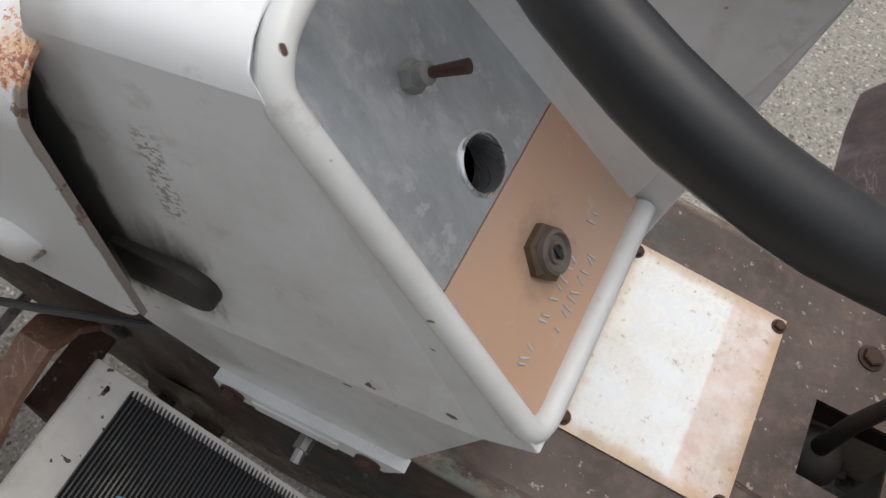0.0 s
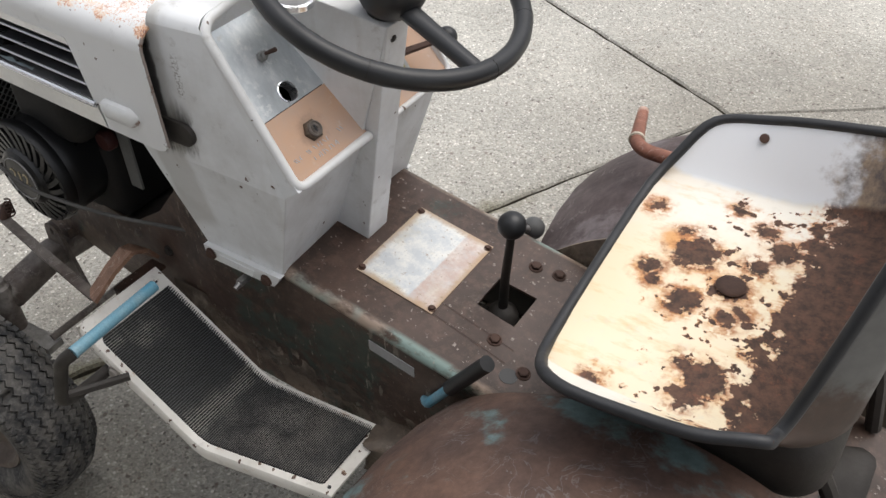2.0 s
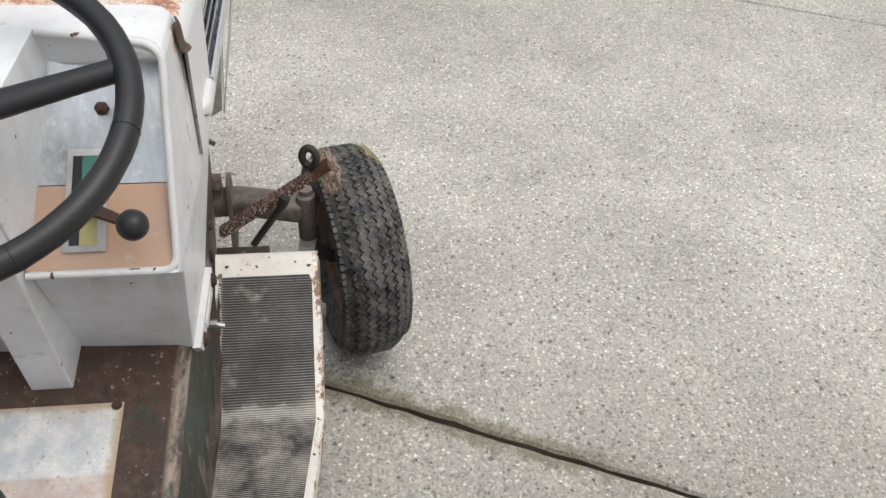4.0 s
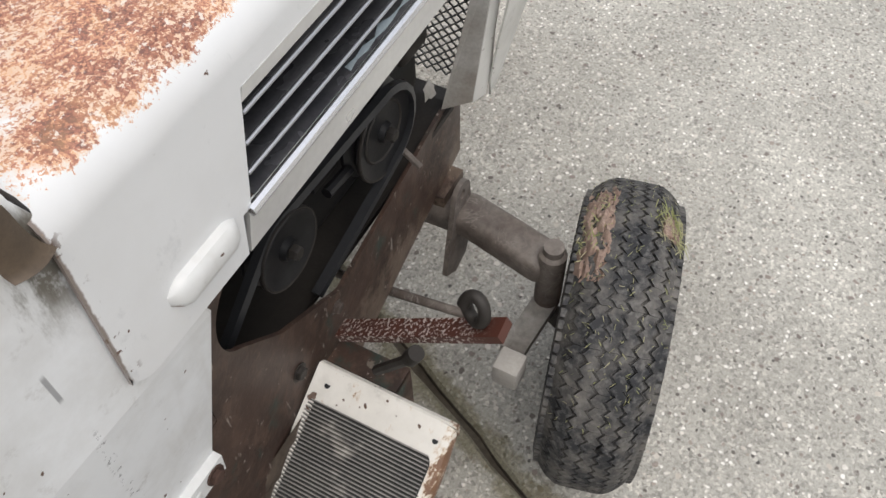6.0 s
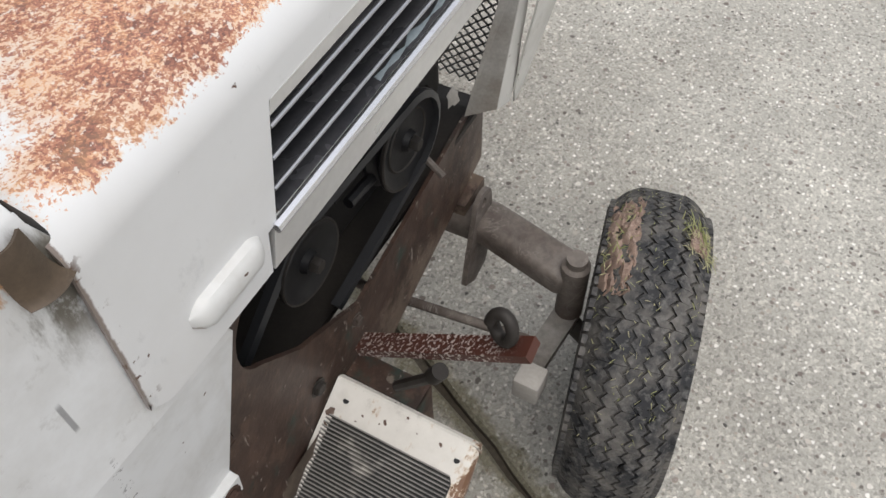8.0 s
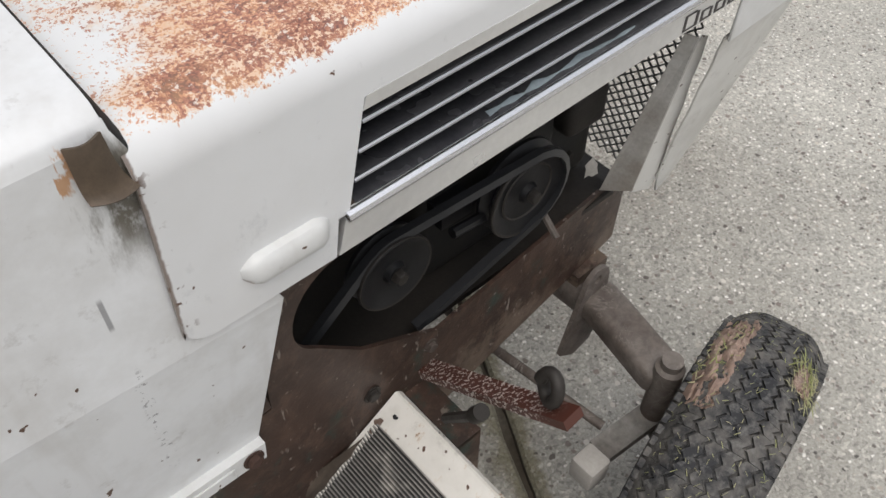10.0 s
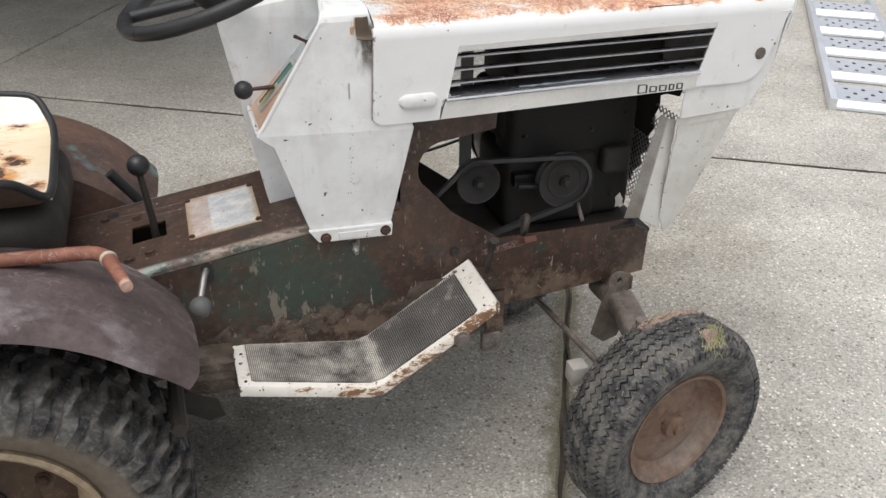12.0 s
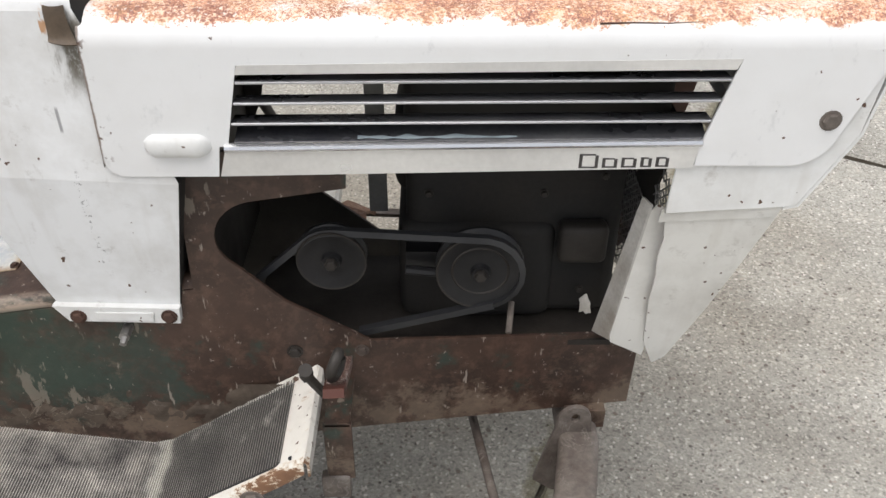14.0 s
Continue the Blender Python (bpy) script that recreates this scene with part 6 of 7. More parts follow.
# gear lever
bm = bmesh.new()
tube(bm, [(0.150, -0.014, 0.535), (0.148, -0.014, 0.60), (0.139, -0.010, 0.69)], 0.0062, 10, scale=lambda q: 1.15 - 0.25 * q)
gear = part("gear_lever", bm, GRIME_AND_SHADE, tractor, "dark gear lever with a black ball knob")
part("knob", ball(bmesh.new(), (0.1395, -0.011, 0.700), 0.0187, 24, 14), BLACK, gear)
bm = bmesh.new()
lathe(bm, [(0, 0), (0.024, 0), (0.020, 0.012), (0.008, 0.02), (0, 0.02)], Matrix.Translation((0.150, -0.014, 0.528)), 18)
part("gaiter", bm, GRIME_AND_SHADE, gear)
# left side lever with a dark grip
bm = bmesh.new()
tube(bm, [(0.175, 0.142, 0.492), (0.165, 0.152, 0.500), (0.125, 0.150, 0.56)], 0.007, 10, 0.01)
side_lever = part("side_lever", bm, BLUE, tractor, "side lever with a blue shank and dark grip")
bm = bmesh.new()
tube(bm, [(0.130, 0.150, 0.552), (0.079, 0.146, 0.626)], 0.0105, 12)
part("grip", bm, BLACK, side_lever)
# right side lever with a hanging ball knob
bm = bmesh.new()
tube(bm, [(0.226, -0.138, 0.556), (0.220, -0.158, 0.553), (0.209, -0.196, 0.532)], 0.0055, 10, 0.008)
rl = part("ball_lever", bm, DULL, tractor, "short bright lever with a dark ball knob")
part("knob", ball(bmesh.new(), (0.2075, -0.208, 0.5255), 0.0180, 22, 12), TAG, rl)
bm = bmesh.new()
plate(bm, arc(0.226, 0.560, 0.010, 0, 180, 6) + arc(0.226, 0.540, 0.010, 180, 360, 6), [], lambda a, b, d: (a, -0.1432 + d, b), 0.002)
part("lever_slot", bm, BLACK, rl)
# sticker on the left flank
bm = bmesh.new()
plate(bm, [(0.190, 0.546), (0.262, 0.558), (0.262, 0.540), (0.190, 0.528)], [], lambda a, b, d: (a, 0.1440 - d, b), 0.001)
part("sticker", bm, STICKER, tractor, "blank grey sticker on the frame's flank")
# lift handle beside the seat
bm = bmesh.new()
tube(bm, [(-0.16, -0.266, 0.692), (0.088, -0.273, 0.683), (0.119, -0.376, 0.679)], 0.0105, 12, 0.03, scale=lambda q: 1.0 if q < 0.985 else 0.8)
handle = part("lift_handle", bm, COPPER, tractor, "bent red-brown tube handle")
bm = bmesh.new()
lathe(bm, [(0.0100, -0.0035), (0.0122, -0.0025), (0.0125, 0.0), (0.0120, 0.0025), (0.0100, 0.0035)], turned((0.0945, -0.296, 0.682), (0.28, -0.95, -0.04)), 16)
part("cord_wrap", bm, CREAM, handle, "dirty cream cord round the handle")
bm = bmesh.new()
tube(bm, [(-0.10, -0.17, 0.55), (-0.165, -0.262, 0.688)], 0.012, 10)
part("handle_bracket", bm, RUST, tractor)

# ---- foot steps with ribbed mats ----
def step_at(x, tab):
    for (xa, za), (xb, zb) in zip(tab, tab[1:]):
        if xa >= x >= xb:
            return za + (zb - za) * (xa - x) / (xa - xb)
    return tab[-1][1]


for sgn, dy, dx in ((-1, 0.0, 0.0), (1, 0.022, -0.016)):
    st = tagged(empty("foot_step"), "white chipped steel foot step with a ribbed rubber mat", group="foot steps")
    st.parent = tractor
    tab = [(0.690, 0.492), (0.492, 0.368), (0.468, 0.362), (0.250, 0.396)]
    outer = [(0.690, 0.284), (0.655, 0.287), (0.480, 0.287), (0.252, 0.262)]
    yout = lambda x: step_at(x, outer)
    xs = [0.690, 0.684, 0.66, 0.60, 0.55, 0.510, 0.492, 0.480, 0.468, 0.44, 0.38, 0.31, 0.258, 0.250]
    rows = []
    for x in xs:
        z = step_at(x, tab)
        y0, y1 = 0.134, yout(x)
        rows.append([(x + dx, sgn * (y + dy), z + h) for y, h in ((y0, 0.004), (y0 + 0.012, 0), ((y0 + y1) / 2, 0), (y1 - 0.010, 0), (y1 - 0.003, -0.002), (y1, -0.007), (y1, -0.021))])
    bm = sheet(bmesh.new(), rows, -0.003 * sgn)
    # front lip
    z = 0.492
    sheet(bm, [[(0.690 + dx + a, sgn * (0.134 + dy), z + b), (0.690 + dx + a, sgn * (0.284 + dy), z + b)] for a, b in ((0, 0), (0.004, -0.004), (0.004, -0.024))], 0.003 * -sgn)
    part("tread_plate", bm, STEPWHITE, st)
    # rubber mat with ribs running across
    bm = bmesh.new()
    ribs = []
    x, k = 0.661, 0
    while x > 0.271:
        e = min(x - 0.268, 0.664 - x)
        turn_in = 0.012 - math.sqrt(max(0.012**2 - (0.012 - min(e, 0.012)) ** 2, 0))
        ya, yb = 0.1365 + turn_in, yout(x) - 0.013 - turn_in
        hgt = 0.0028 if k % 4 in (1, 2) else 0.0008
        z = step_at(x, tab)
        ribs.append([bm.verts.new((x + dx, sgn * (y_ + dy), z + h_)) for y_, h_ in ((ya, 0.0), (ya + 0.0008, hgt), (yb - 0.0008, hgt), (yb, 0.0))])
        x -= 0.0005 if k % 2 == 0 else (0.0012 if k % 4 == 1 else 0.0011)
        k += 1
    for a, b in zip(ribs, ribs[1:]):
        for q in range(3):
            f = bm.faces.new((a[q], a[q + 1], b[q + 1], b[q]))
            # flat rib tops keep the dusty colour, sides and valleys get the shaded one
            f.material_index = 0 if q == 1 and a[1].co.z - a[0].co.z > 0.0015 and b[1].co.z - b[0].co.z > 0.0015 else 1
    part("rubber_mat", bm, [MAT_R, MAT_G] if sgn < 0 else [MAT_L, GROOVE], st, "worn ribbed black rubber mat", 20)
    bolt("bolt", (0.628 + dx, sgn * (0.287 + dy), 0.432), (0, sgn, 0), 0.011, st, AXLE)
    for xx, yy in ((0.676, 0.15), (0.674, 0.27), (0.262, 0.17), (0.262, 0.25)):
        bm = bmesh.new()
        lathe(bm, [(0, 0.0008), (0.003, 0.0008), (0.003, 0), (0, 0)], Matrix.Translation((xx + dx, sgn * (yy + dy), step_at(xx, tab))), 10)
        part("hole", bm, BLACK, st)
    # brackets below
    bm = bmesh.new()
    ya, yb = sorted((sgn * 0.203, sgn * 0.209))
    box(bm, 0.702 + dx, 0.736 + dx, ya, yb, 0.372, 0.470)
    part("hanger", bevelled(bm, 0.001, 1), FRAME, st)
    bm = bmesh.new()
    ya, yb = sorted((sgn * 0.198, sgn * 0.214))
    box(bm, 0.694 + dx, 0.730 + dx, ya, yb, 0.340, 0.378)
    part("hanger_foot", bevelled(bm, 0.003, 2), AXLE, st)
    bm = bmesh.new()
    ya, yb = sorted((sgn * 0.130, sgn * 0.209))
    box(bm, 0.704 + dx, 0.734 + dx, ya, yb, 0.466, 0.472)
    part("hanger_arm", bm, FRAME, st)
    bm = bmesh.new()
    box(bm, 0.60 + dx, 0.63 + dx, min(sgn * 0.10, sgn * 0.27), max(sgn * 0.10, sgn * 0.27), 0.405, 0.413)
    part("bracket", bm, RUST, st)
    bm = bmesh.new()
    box(bm, 0.33 + dx, 0.36 + dx, min(sgn * 0.10, sgn * 0.25), max(sgn * 0.10, sgn * 0.25), 0.352, 0.360)
    part("bracket", bm, RUST, st)

# left foot pedal: a bent rod reaching over the step
bm = bmesh.new()
tube(bm, [(0.547, 0.245, 0.592), (0.533, 0.390, 0.600)], 0.0085, 12)
pedal = part("foot_pedal", bm, BLUE, tractor, "bent pedal rod, its tread bar painted pale blue")
bm = bmesh.new()
tube(bm, [(0.533, 0.386, 0.600), (0.545, 0.402, 0.588), (0.600, 0.402, 0.470), (0.63, 0.36, 0.43), (0.64, 0.13, 0.42)], 0.009, 10, 0.03)
part("pedal_arm", bm, GRIME_AND_SHADE, pedal)
bm = bmesh.new()
tube(bm, [(0.593, 0.400, 0.487), (0.545, 0.325, 0.485)], 0.006, 8)
part("brace", bm, GRIME_AND_SHADE, pedal)

# ---- seat ----
seat = tagged(empty("seat"), "bare cream steel bucket seat with heavy rust blotches and black edge trim")
seat.parent = tractor


YS = -0.012
SEAT_TILT = -0.12
rows = []
ns = 30
for k in range(ns + 1):
    f = k / ns
    row = []
    if f < 0.60:
        g = f / 0.60
        cx, cz = 0.011 - 0.254 * g, 0.721 + 0.016 * g - 0.003 * math.sin(math.pi * g)
        upx, upz = 0.0, 1.0
        w = 0.234 - 0.008 * g * g
    else:
        g = (f - 0.60) / 0.40
        a = min(g * 2.4, 1.0) * radians(80)
        cx = -0.243 - 0.055 * math.sin(a) - 0.020 * max(0.0, g - 0.42)
        cz = 0.737 + 0.058 * (1 - math.cos(a)) + max(0.0, g - 0.4167) / 0.5833 * 0.208
        upx, upz = math.sin(a), math.cos(a)
        hgt, w = 0.078 - 0.048 * g, 0.226 - 0.042 * g
    up = max(0.0, (f - 0.66) / 0.34)
    front_in = (0.016, 0.007, 0.003, 0.001)[k] if k < 4 else 0.0
    back_in = (0.032, 0.014, 0.006, 0.002)[ns - k] if ns - k < 4 else 0.0
    w_full = w - back_in
    for s in (-1, 1):
        # the back narrows more on its left side
        w = w_full - (front_in if s < 0 else front_in * 0.8 + 0.050 * min(1.0, up * 1.15))
        fw = 0.058 * (1 - 0.55 * min(1.0, up * 1.3))
        # the pan lies nearly level, its right flange stands higher than its left one; the back leans to the right
        lean = min(max((f - 0.40) / 0.20, 0.0), 1.0)
        lean = lean * lean * (3 - 2 * lean)
        tilt = -0.025 + (SEAT_TILT + 0.025) * lean
        fore = 1.0 - lean
        if f < 0.60:
            g = f / 0.60
            hgt = (0.064 + 0.041 * g if s < 0 else 0.036 + 0.014 * g) - tilt * s * w
        off = YS + 0.014 * fore * (s > 0)
        if s > 0:
            fw = fw * (1 - 0.12 * fore)
        flat = w - fw
        seq = [(w, hgt), (w - 0.21 * fw, hgt * 0.80), (w - 0.47 * fw, hgt * 0.54), (w - 0.72 * fw, hgt * 0.28), (flat + 0.004, 0.006), (flat - 0.003, 0.0), (flat * 0.6, 0.0), (flat * 0.25, 0.0)]
        # the flanges' front ends slope back
        slope = (0.040 if s < 0 else 0.022) * max(0.0, 1.0 - f / 0.34)
        pts = [(cx + upx * h * 0.9 - 0.062 * s * y * fore - slope * (h / hgt) ** 0.8, off + s * y, cz + upz * h + tilt * s * y) for y, h in seq]
        row += pts if s < 0 else pts[::-1]
    rows.append(row)
bm = sheet(bmesh.new(), rows, 0.0025)
for f in bm.faces:
    f.material_index = 0
bm.faces.ensure_lookup_table()
under = 0
for q in range(len(rows) - 1):
    for _ in range(len(rows[0]) - 1):
        bm.faces[under].material_index = 1
        under += 2
part("seat_pan", bm, [SEAT, SEATBACK], seat, sharp=60)
rim_pts = [Vector(r_[0]) for r_ in rows] + [Vector(p) for p in rows[-1][1:-1]] + [Vector(r_[-1]) for r_ in rows[::-1]] + [Vector(p) for p in rows[0][::-1][1:-1]]
rim_pts = [p for k, p in enumerate(rim_pts) if (p - rim_pts[k - 1]).length > 0.004]
for _ in range(2):
    rim_pts = [(rim_pts[k - 1] + rim_pts[k] * 2 + rim_pts[(k + 1) % len(rim_pts)]) / 4 for k in range(len(rim_pts))]
bm = bmesh.new()
cut = next(k for k, p in enumerate(rim_pts) if p.z > 0.9 and p.x < -0.30 and p.y > -0.03)
a, b = rim_pts[cut - 1], rim_pts[cut]
# the trim has parted on top of the back
sweep(bm, [a.lerp(b, 0.75)] + rim_pts[cut:] + rim_pts[:cut] + [a.lerp(b, 0.22)], circle(0.0066, 10))
part("edge_trim", bm, TRIM, seat, "black rubber trim over the seat's edge")
for at, r_ in (((-0.136, -0.014, 0.7335), 0.017),):
    bm = ball(bmesh.new(), at, r_, 18, 8, 0.28)
    part("seat_bolt", bm, RUST, seat, "rusted round bolt head")
bm = bmesh.new()
lathe(bm, [(0, -0.004), (0.006, -0.004), (0.006, 0.0010), (0.005, 0.0014), (0, 0.0004)], turned((-0.091, -0.2262, 0.7905), (0, 0.77, 0.64)), 14)
part("drilled_hole", bm, RUST, seat)
bm = bmesh.new()
box(bm, -0.30, 0.022, -0.185, 0.14, 0.60, 0.713)
part("seat_support", bevelled(bm, 0.045, 5), GRIME_AND_SHADE, seat, "dark steel seat support")
for yy in (-0.12, 0.09):
    bm = bmesh.new()
    tube(bm, [(-0.33, yy, 0.50), (-0.31, yy, 0.60), (-0.24, yy, 0.70)], 0.010, 8, 0.03)
    part("seat_spring", bm, GRIME_AND_SHADE, seat)

# pale rod behind the seat, running down to the hitch
bm = bmesh.new()
tube(bm, [(-0.290, -0.010, 0.735), (-0.330, -0.035, 0.690), (-0.405, -0.095, 0.600), (-0.425, -0.105, 0.52), (-0.425, -0.105, 0.44)], 0.0058, 10, 0.03)
part("lift_rod", bm, STRUT, tractor, "chipped off-white rod behind the seat")

# ---- fenders ----
RXC, RZC = -0.110, 0.300
for sgn, mat, lab in ((-1, FENDER, "weathered grey-brown rear fender"), (1, FENDER_L, "rust-brown rear fender with worn grey patches")):
    rows = []
    for k in range(29):
        a = radians(36 + (132 - 36) * k / 28)
        row = []
        tip = min(1.0, (k + 1) / 5.0, (29 - k) / 7.0)
        for y, dr in ((0.150, 0.030), (0.200, 0.044), (0.260, 0.054), (0.330, 0.058), (0.385, 0.054), (0.412, 0.047), (0.425, 0.040), (0.430, 0.032)):
            r_ = 0.330 + dr
            yy = y if y < 0.38 else 0.38 + (y - 0.38) * (0.35 + 0.65 * tip)
            yy -= 0.05 * max(0.0, (k - 14) / 14) ** 1.5 * max(0.0, (y - 0.15) / 0.28)
            if k > 24:
                yy -= 0.030 * ((k - 24) / 4) ** 2 * max(0.0, (y - 0.28) / 0.15)
            row.append((RXC - (0.040 if sgn > 0 else 0.0) + r_ * math.cos(a) * 0.98, sgn * yy, RZC + r_ * math.sin(a)))
        rows.append(row)
    bm = sheet(bmesh.new(), rows, 0.003 * -sgn)
    fender = part("fender", bm, mat, tractor, lab, 50)
    rows = []
    for k in range(20):
        a = radians(36 + (130 - 36) * k / 19)
        x = RXC - (0.040 if sgn > 0 else 0.0) + 0.360 * math.cos(a) * 0.98
        zt, zb = RZC + 0.360 * math.sin(a), min(0.47, RZC + 0.360 * math.sin(a) - 0.02)
        rows.append([(x, sgn * (0.150 - 0.004 * f), zt + (zb - zt) * f) for f in (0, 0.25, 0.5, 0.75, 1)])
    part("apron", sheet(bmesh.new(), rows, 0.003), MUD if sgn < 0 else mat, fender)
for sgn in (-1, 1):
    bm = bmesh.new()
    tube(bm, [(0.06, sgn * 0.12, 0.46), (0.15, sgn * 0.16, 0.43), (0.155, sgn * 0.40, 0.44)], 0.012, 8, 0.03)
    part("fender_stay", bm, GRIME_AND_SHADE, tractor)


for sgn in (-1, 1):
    bm = bmesh.new()
    cols, nz_ = 40, 12
    grid = []
    for i in range(nz_ + 1):
        row = []
        for k in range(cols):
            a = 2 * math.pi * k / cols
            p = Vector((math.cos(a), math.sin(a), i * 0.35))
            lump = 1 + 0.20 * noise.noise(p * 2.1) + 0.12 * noise.noise(p * 5.3)
            cx_, cy_ = max(-1, min(1, 1.35 * math.cos(a))), max(-1, min(1, 1.35 * math.sin(a)))
            pinch = 1.0 if 0 < i < nz_ else 0.6
            row.append(bm.verts.new((0.205 + 0.044 * cx_ * lump * pinch, sgn * (0.166 + 0.030 * cy_ * lump * pinch), 0.336 + 0.072 * i / nz_ + 0.004 * noise.noise(p * 7))))
        grid.append(row)
    for p, q in zip(grid, grid[1:]):
        for k in range(cols):
            bm.faces.new((p[k], p[(k + 1) % cols], q[(k + 1) % cols], q[k]))
    bm.faces.new(grid[0]), bm.faces.new(grid[-1])
    part("fender_bracket", bm, MUD, tractor, "mud-caked bracket at the fender's foot", 60)
    bm = bmesh.new()
    plate(bm, [(0.120, 0.400), (0.215, 0.352), (0.222, 0.318), (0.196, 0.312), (0.108, 0.372)], [], lambda a, b, d, s=sgn: (a, s * (0.232 - d), b), 0.004)
    part("mud_scraper", bm, GRIME_AND_SHADE, tractor, "dark plate behind the fender's tip")


# ---- wheels ----
def tyre_profile(r, w, bead):
    h = w / 2
    out = [(bead, -h * 0.62), (bead + (r - bead) * 0.30, -h * 0.90), (bead + (r - bead) * 0.58, -h * 1.0), (r - 0.034, -h * 0.95), (r - 0.017, -h * 0.80), (r - 0.005, -h * 0.45), (r, 0)]
    out += [(a, -b) for a, b in out[-2::-1]]
    return out + [(bead, h * 0.55), (bead - 0.004, 0), (bead, -h * 0.55)]


def wheel_thing(name, label, centre, axis, r, w, bead, rubber, rim_mat, kind):
    """A wheel whose outer side looks along axis."""
    wt = tagged(empty(name), label, group="tractor wheels")
    wt.parent = tractor
    m = turned(centre, axis)
    part("tyre", lathe(bmesh.new(), tyre_profile(r, w, bead), m, 72, True), rubber, wt, "", 60)
    bm = bmesh.new()
    rng = random.Random(3)

    def block(pts, h0, h1):
        lo, hi = [], []
        for ang, y in pts:
            e = min(1.0, abs(y) / (w / 2))
            rr = r - 0.078 * max(0.0, e - 0.33) ** 2
            for lst, hh in ((lo, h0), (hi, h1)):
                lst.append(bm.verts.new(m @ Vector(((rr + hh) * math.cos(ang), (rr + hh) * math.sin(ang), y))))
        bm.faces.new(hi)
        for q in range(len(lo)):
            bm.faces.new((lo[q], lo[(q + 1) % len(lo)], hi[(q + 1) % len(lo)], hi[q]))

    if kind == "front":
        # seven zigzag ribs
        n = 156
        da = 2 * math.pi / n
        lanes = [-0.485, -0.35, -0.21, -0.07, 0.07, 0.21, 0.35, 0.485]
        for y0, y1 in zip(lanes, lanes[1:]):
            ya, yb = y0 * w + 0.0013, y1 * w - 0.0013
            for k in range(n):
                a = k * da
                z0, z1 = (0.0034, -0.0034) if k % 2 else (-0.0034, 0.0034)
                ja, jb = (0.0022, 0.0) if k % 4 == 0 else (0.0, 0.0018)
                wide = 0.95 if k % 6 == 0 else 1.0
                block([(a, ya + z0 + ja), (a + da * wide, ya + z1 + ja), (a + da * wide, yb + z1 - jb), (a, yb + z0 - jb)], -0.004, 0.0022 + 0.0008 * rng.random())
    else:
        # wavy turf lugs that wrap over the shoulders
        n = 46
        da = 2 * math.pi / n
        for k in range(n):
            for s in (-1, 1):
                a0 = k * da + (da / 2 if s > 0 else 0)
                wave = [(0.05, 0.0), (0.15, 0.16), (0.26, 0.06), (0.37, 0.22), (0.475, 0.12)]
                for (ya, sa), (yb, sb) in zip(wave, wave[1:]):
                    block([(a0 + da * sa, s * w * ya), (a0 + da * (sa + 0.50), s * w * ya), (a0 + da * (sb + 0.50), s * w * yb), (a0 + da * sb, s * w * yb)], -0.016, 0.012)
    tagged(part("tread", bm, rubber, wt, "", 20), kind="stuff")
    # shoulder ribs on the sidewall
    bm = bmesh.new()
    for s in (-1, 1):
        nr = 84 if kind == "front" else 46
        for k in range(nr):
            a = 2 * math.pi * (k + (0.5 if s > 0 else 0.0)) / nr + (0.0 if kind == "front" else 0.019)
            for r0, r1, y_ in (((r - 0.034, r - 0.020, w * 0.475) if kind == "front" else (r - 0.046, r - 0.012, w * 0.478)),):
                vs = []
                for aa in (a, a + (0.055 if kind == "front" else 0.068)):
                    for rr, yy in ((r0, y_ * 1.02), (r1, y_ * 0.985)):
                        vs.append(bm.verts.new(m @ Vector((rr * math.cos(aa), rr * math.sin(aa), s * (yy + (0.0015 if kind == "front" else 0.011))))))
                        vs.append(bm.verts.new(m @ Vector((rr * math.cos(aa), rr * math.sin(aa), s * (yy - 0.008)))))
                for f in ((0, 2, 6, 4), (0, 1, 3, 2), (4, 6, 7, 5), (0, 4, 5, 1), (2, 3, 7, 6)):
                    bm.faces.new([vs[q] for q in f])
    tagged(part("shoulder_ribs", bm, rubber, wt, "", 20), kind="stuff")
    # pressed rim disc
    h = w / 2
    bm = bmesh.new()
    deep_rim = [(bead + 0.004, h * 0.60), (bead + 0.004, h * 0.72), (bead - 0.004, h * 0.74), (bead - 0.014, h * 0.66), (bead - 0.020, h * 0.30), (bead - 0.030, -h * 0.1), (bead * 0.72, -h * 0.22), (bead * 0.55, -h * 0.12), (bead * 0.42, -h * 0.12), (bead * 0.34, -h * 0.35), (0.0, -h * 0.35)]
    if kind != "front":
        lathe(bm, deep_rim, m, 48)
    else:
        lathe(bm, [(bead + 0.004, h * 0.60), (bead + 0.002, h * 0.70), (bead - 0.006, h * 0.66), (bead - 0.010, h * 0.50), (bead - 0.016, h * 0.30), (bead * 0.78, h * 0.22), (bead * 0.60, h * 0.30), (bead * 0.40, h * 0.33), (0.0, h * 0.33)], m, 40)
    lathe(bm, [(bead + 0.004, -h * 0.60), (bead - 0.006, -h * 0.66), (bead - 0.010, -h * 0.40), (bead * 0.7, -h * 0.2), (0.0, -h * 0.2)], m, 32)
    if kind != "front":
        inv = m.inverted()
        for f in bm.faces:
            c_ = inv @ f.calc_center_median()
            if math.hypot(c_.x, c_.y) < bead * 0.74:
                f.material_index = 1
    part("rim", bm, [rim_mat, RIMCORE] if kind != "front" else rim_mat, wt, "dusty pressed-steel rim")
    bm = bmesh.new()
    lathe(bm, [(0, h * 0.30), (0.024, h * 0.30), (0.024, h * 0.30 + 0.016), (0.018, h * 0.30 + 0.020), (0.012, h * 0.30 + 0.020), (0.012, h * 0.30 + 0.028), (0, h * 0.30 + 0.028)], m, 20)
    if kind != "front":
        for w_ in bm.verts:
            w_.co -= Vector(axis).normalized() * h * 0.6
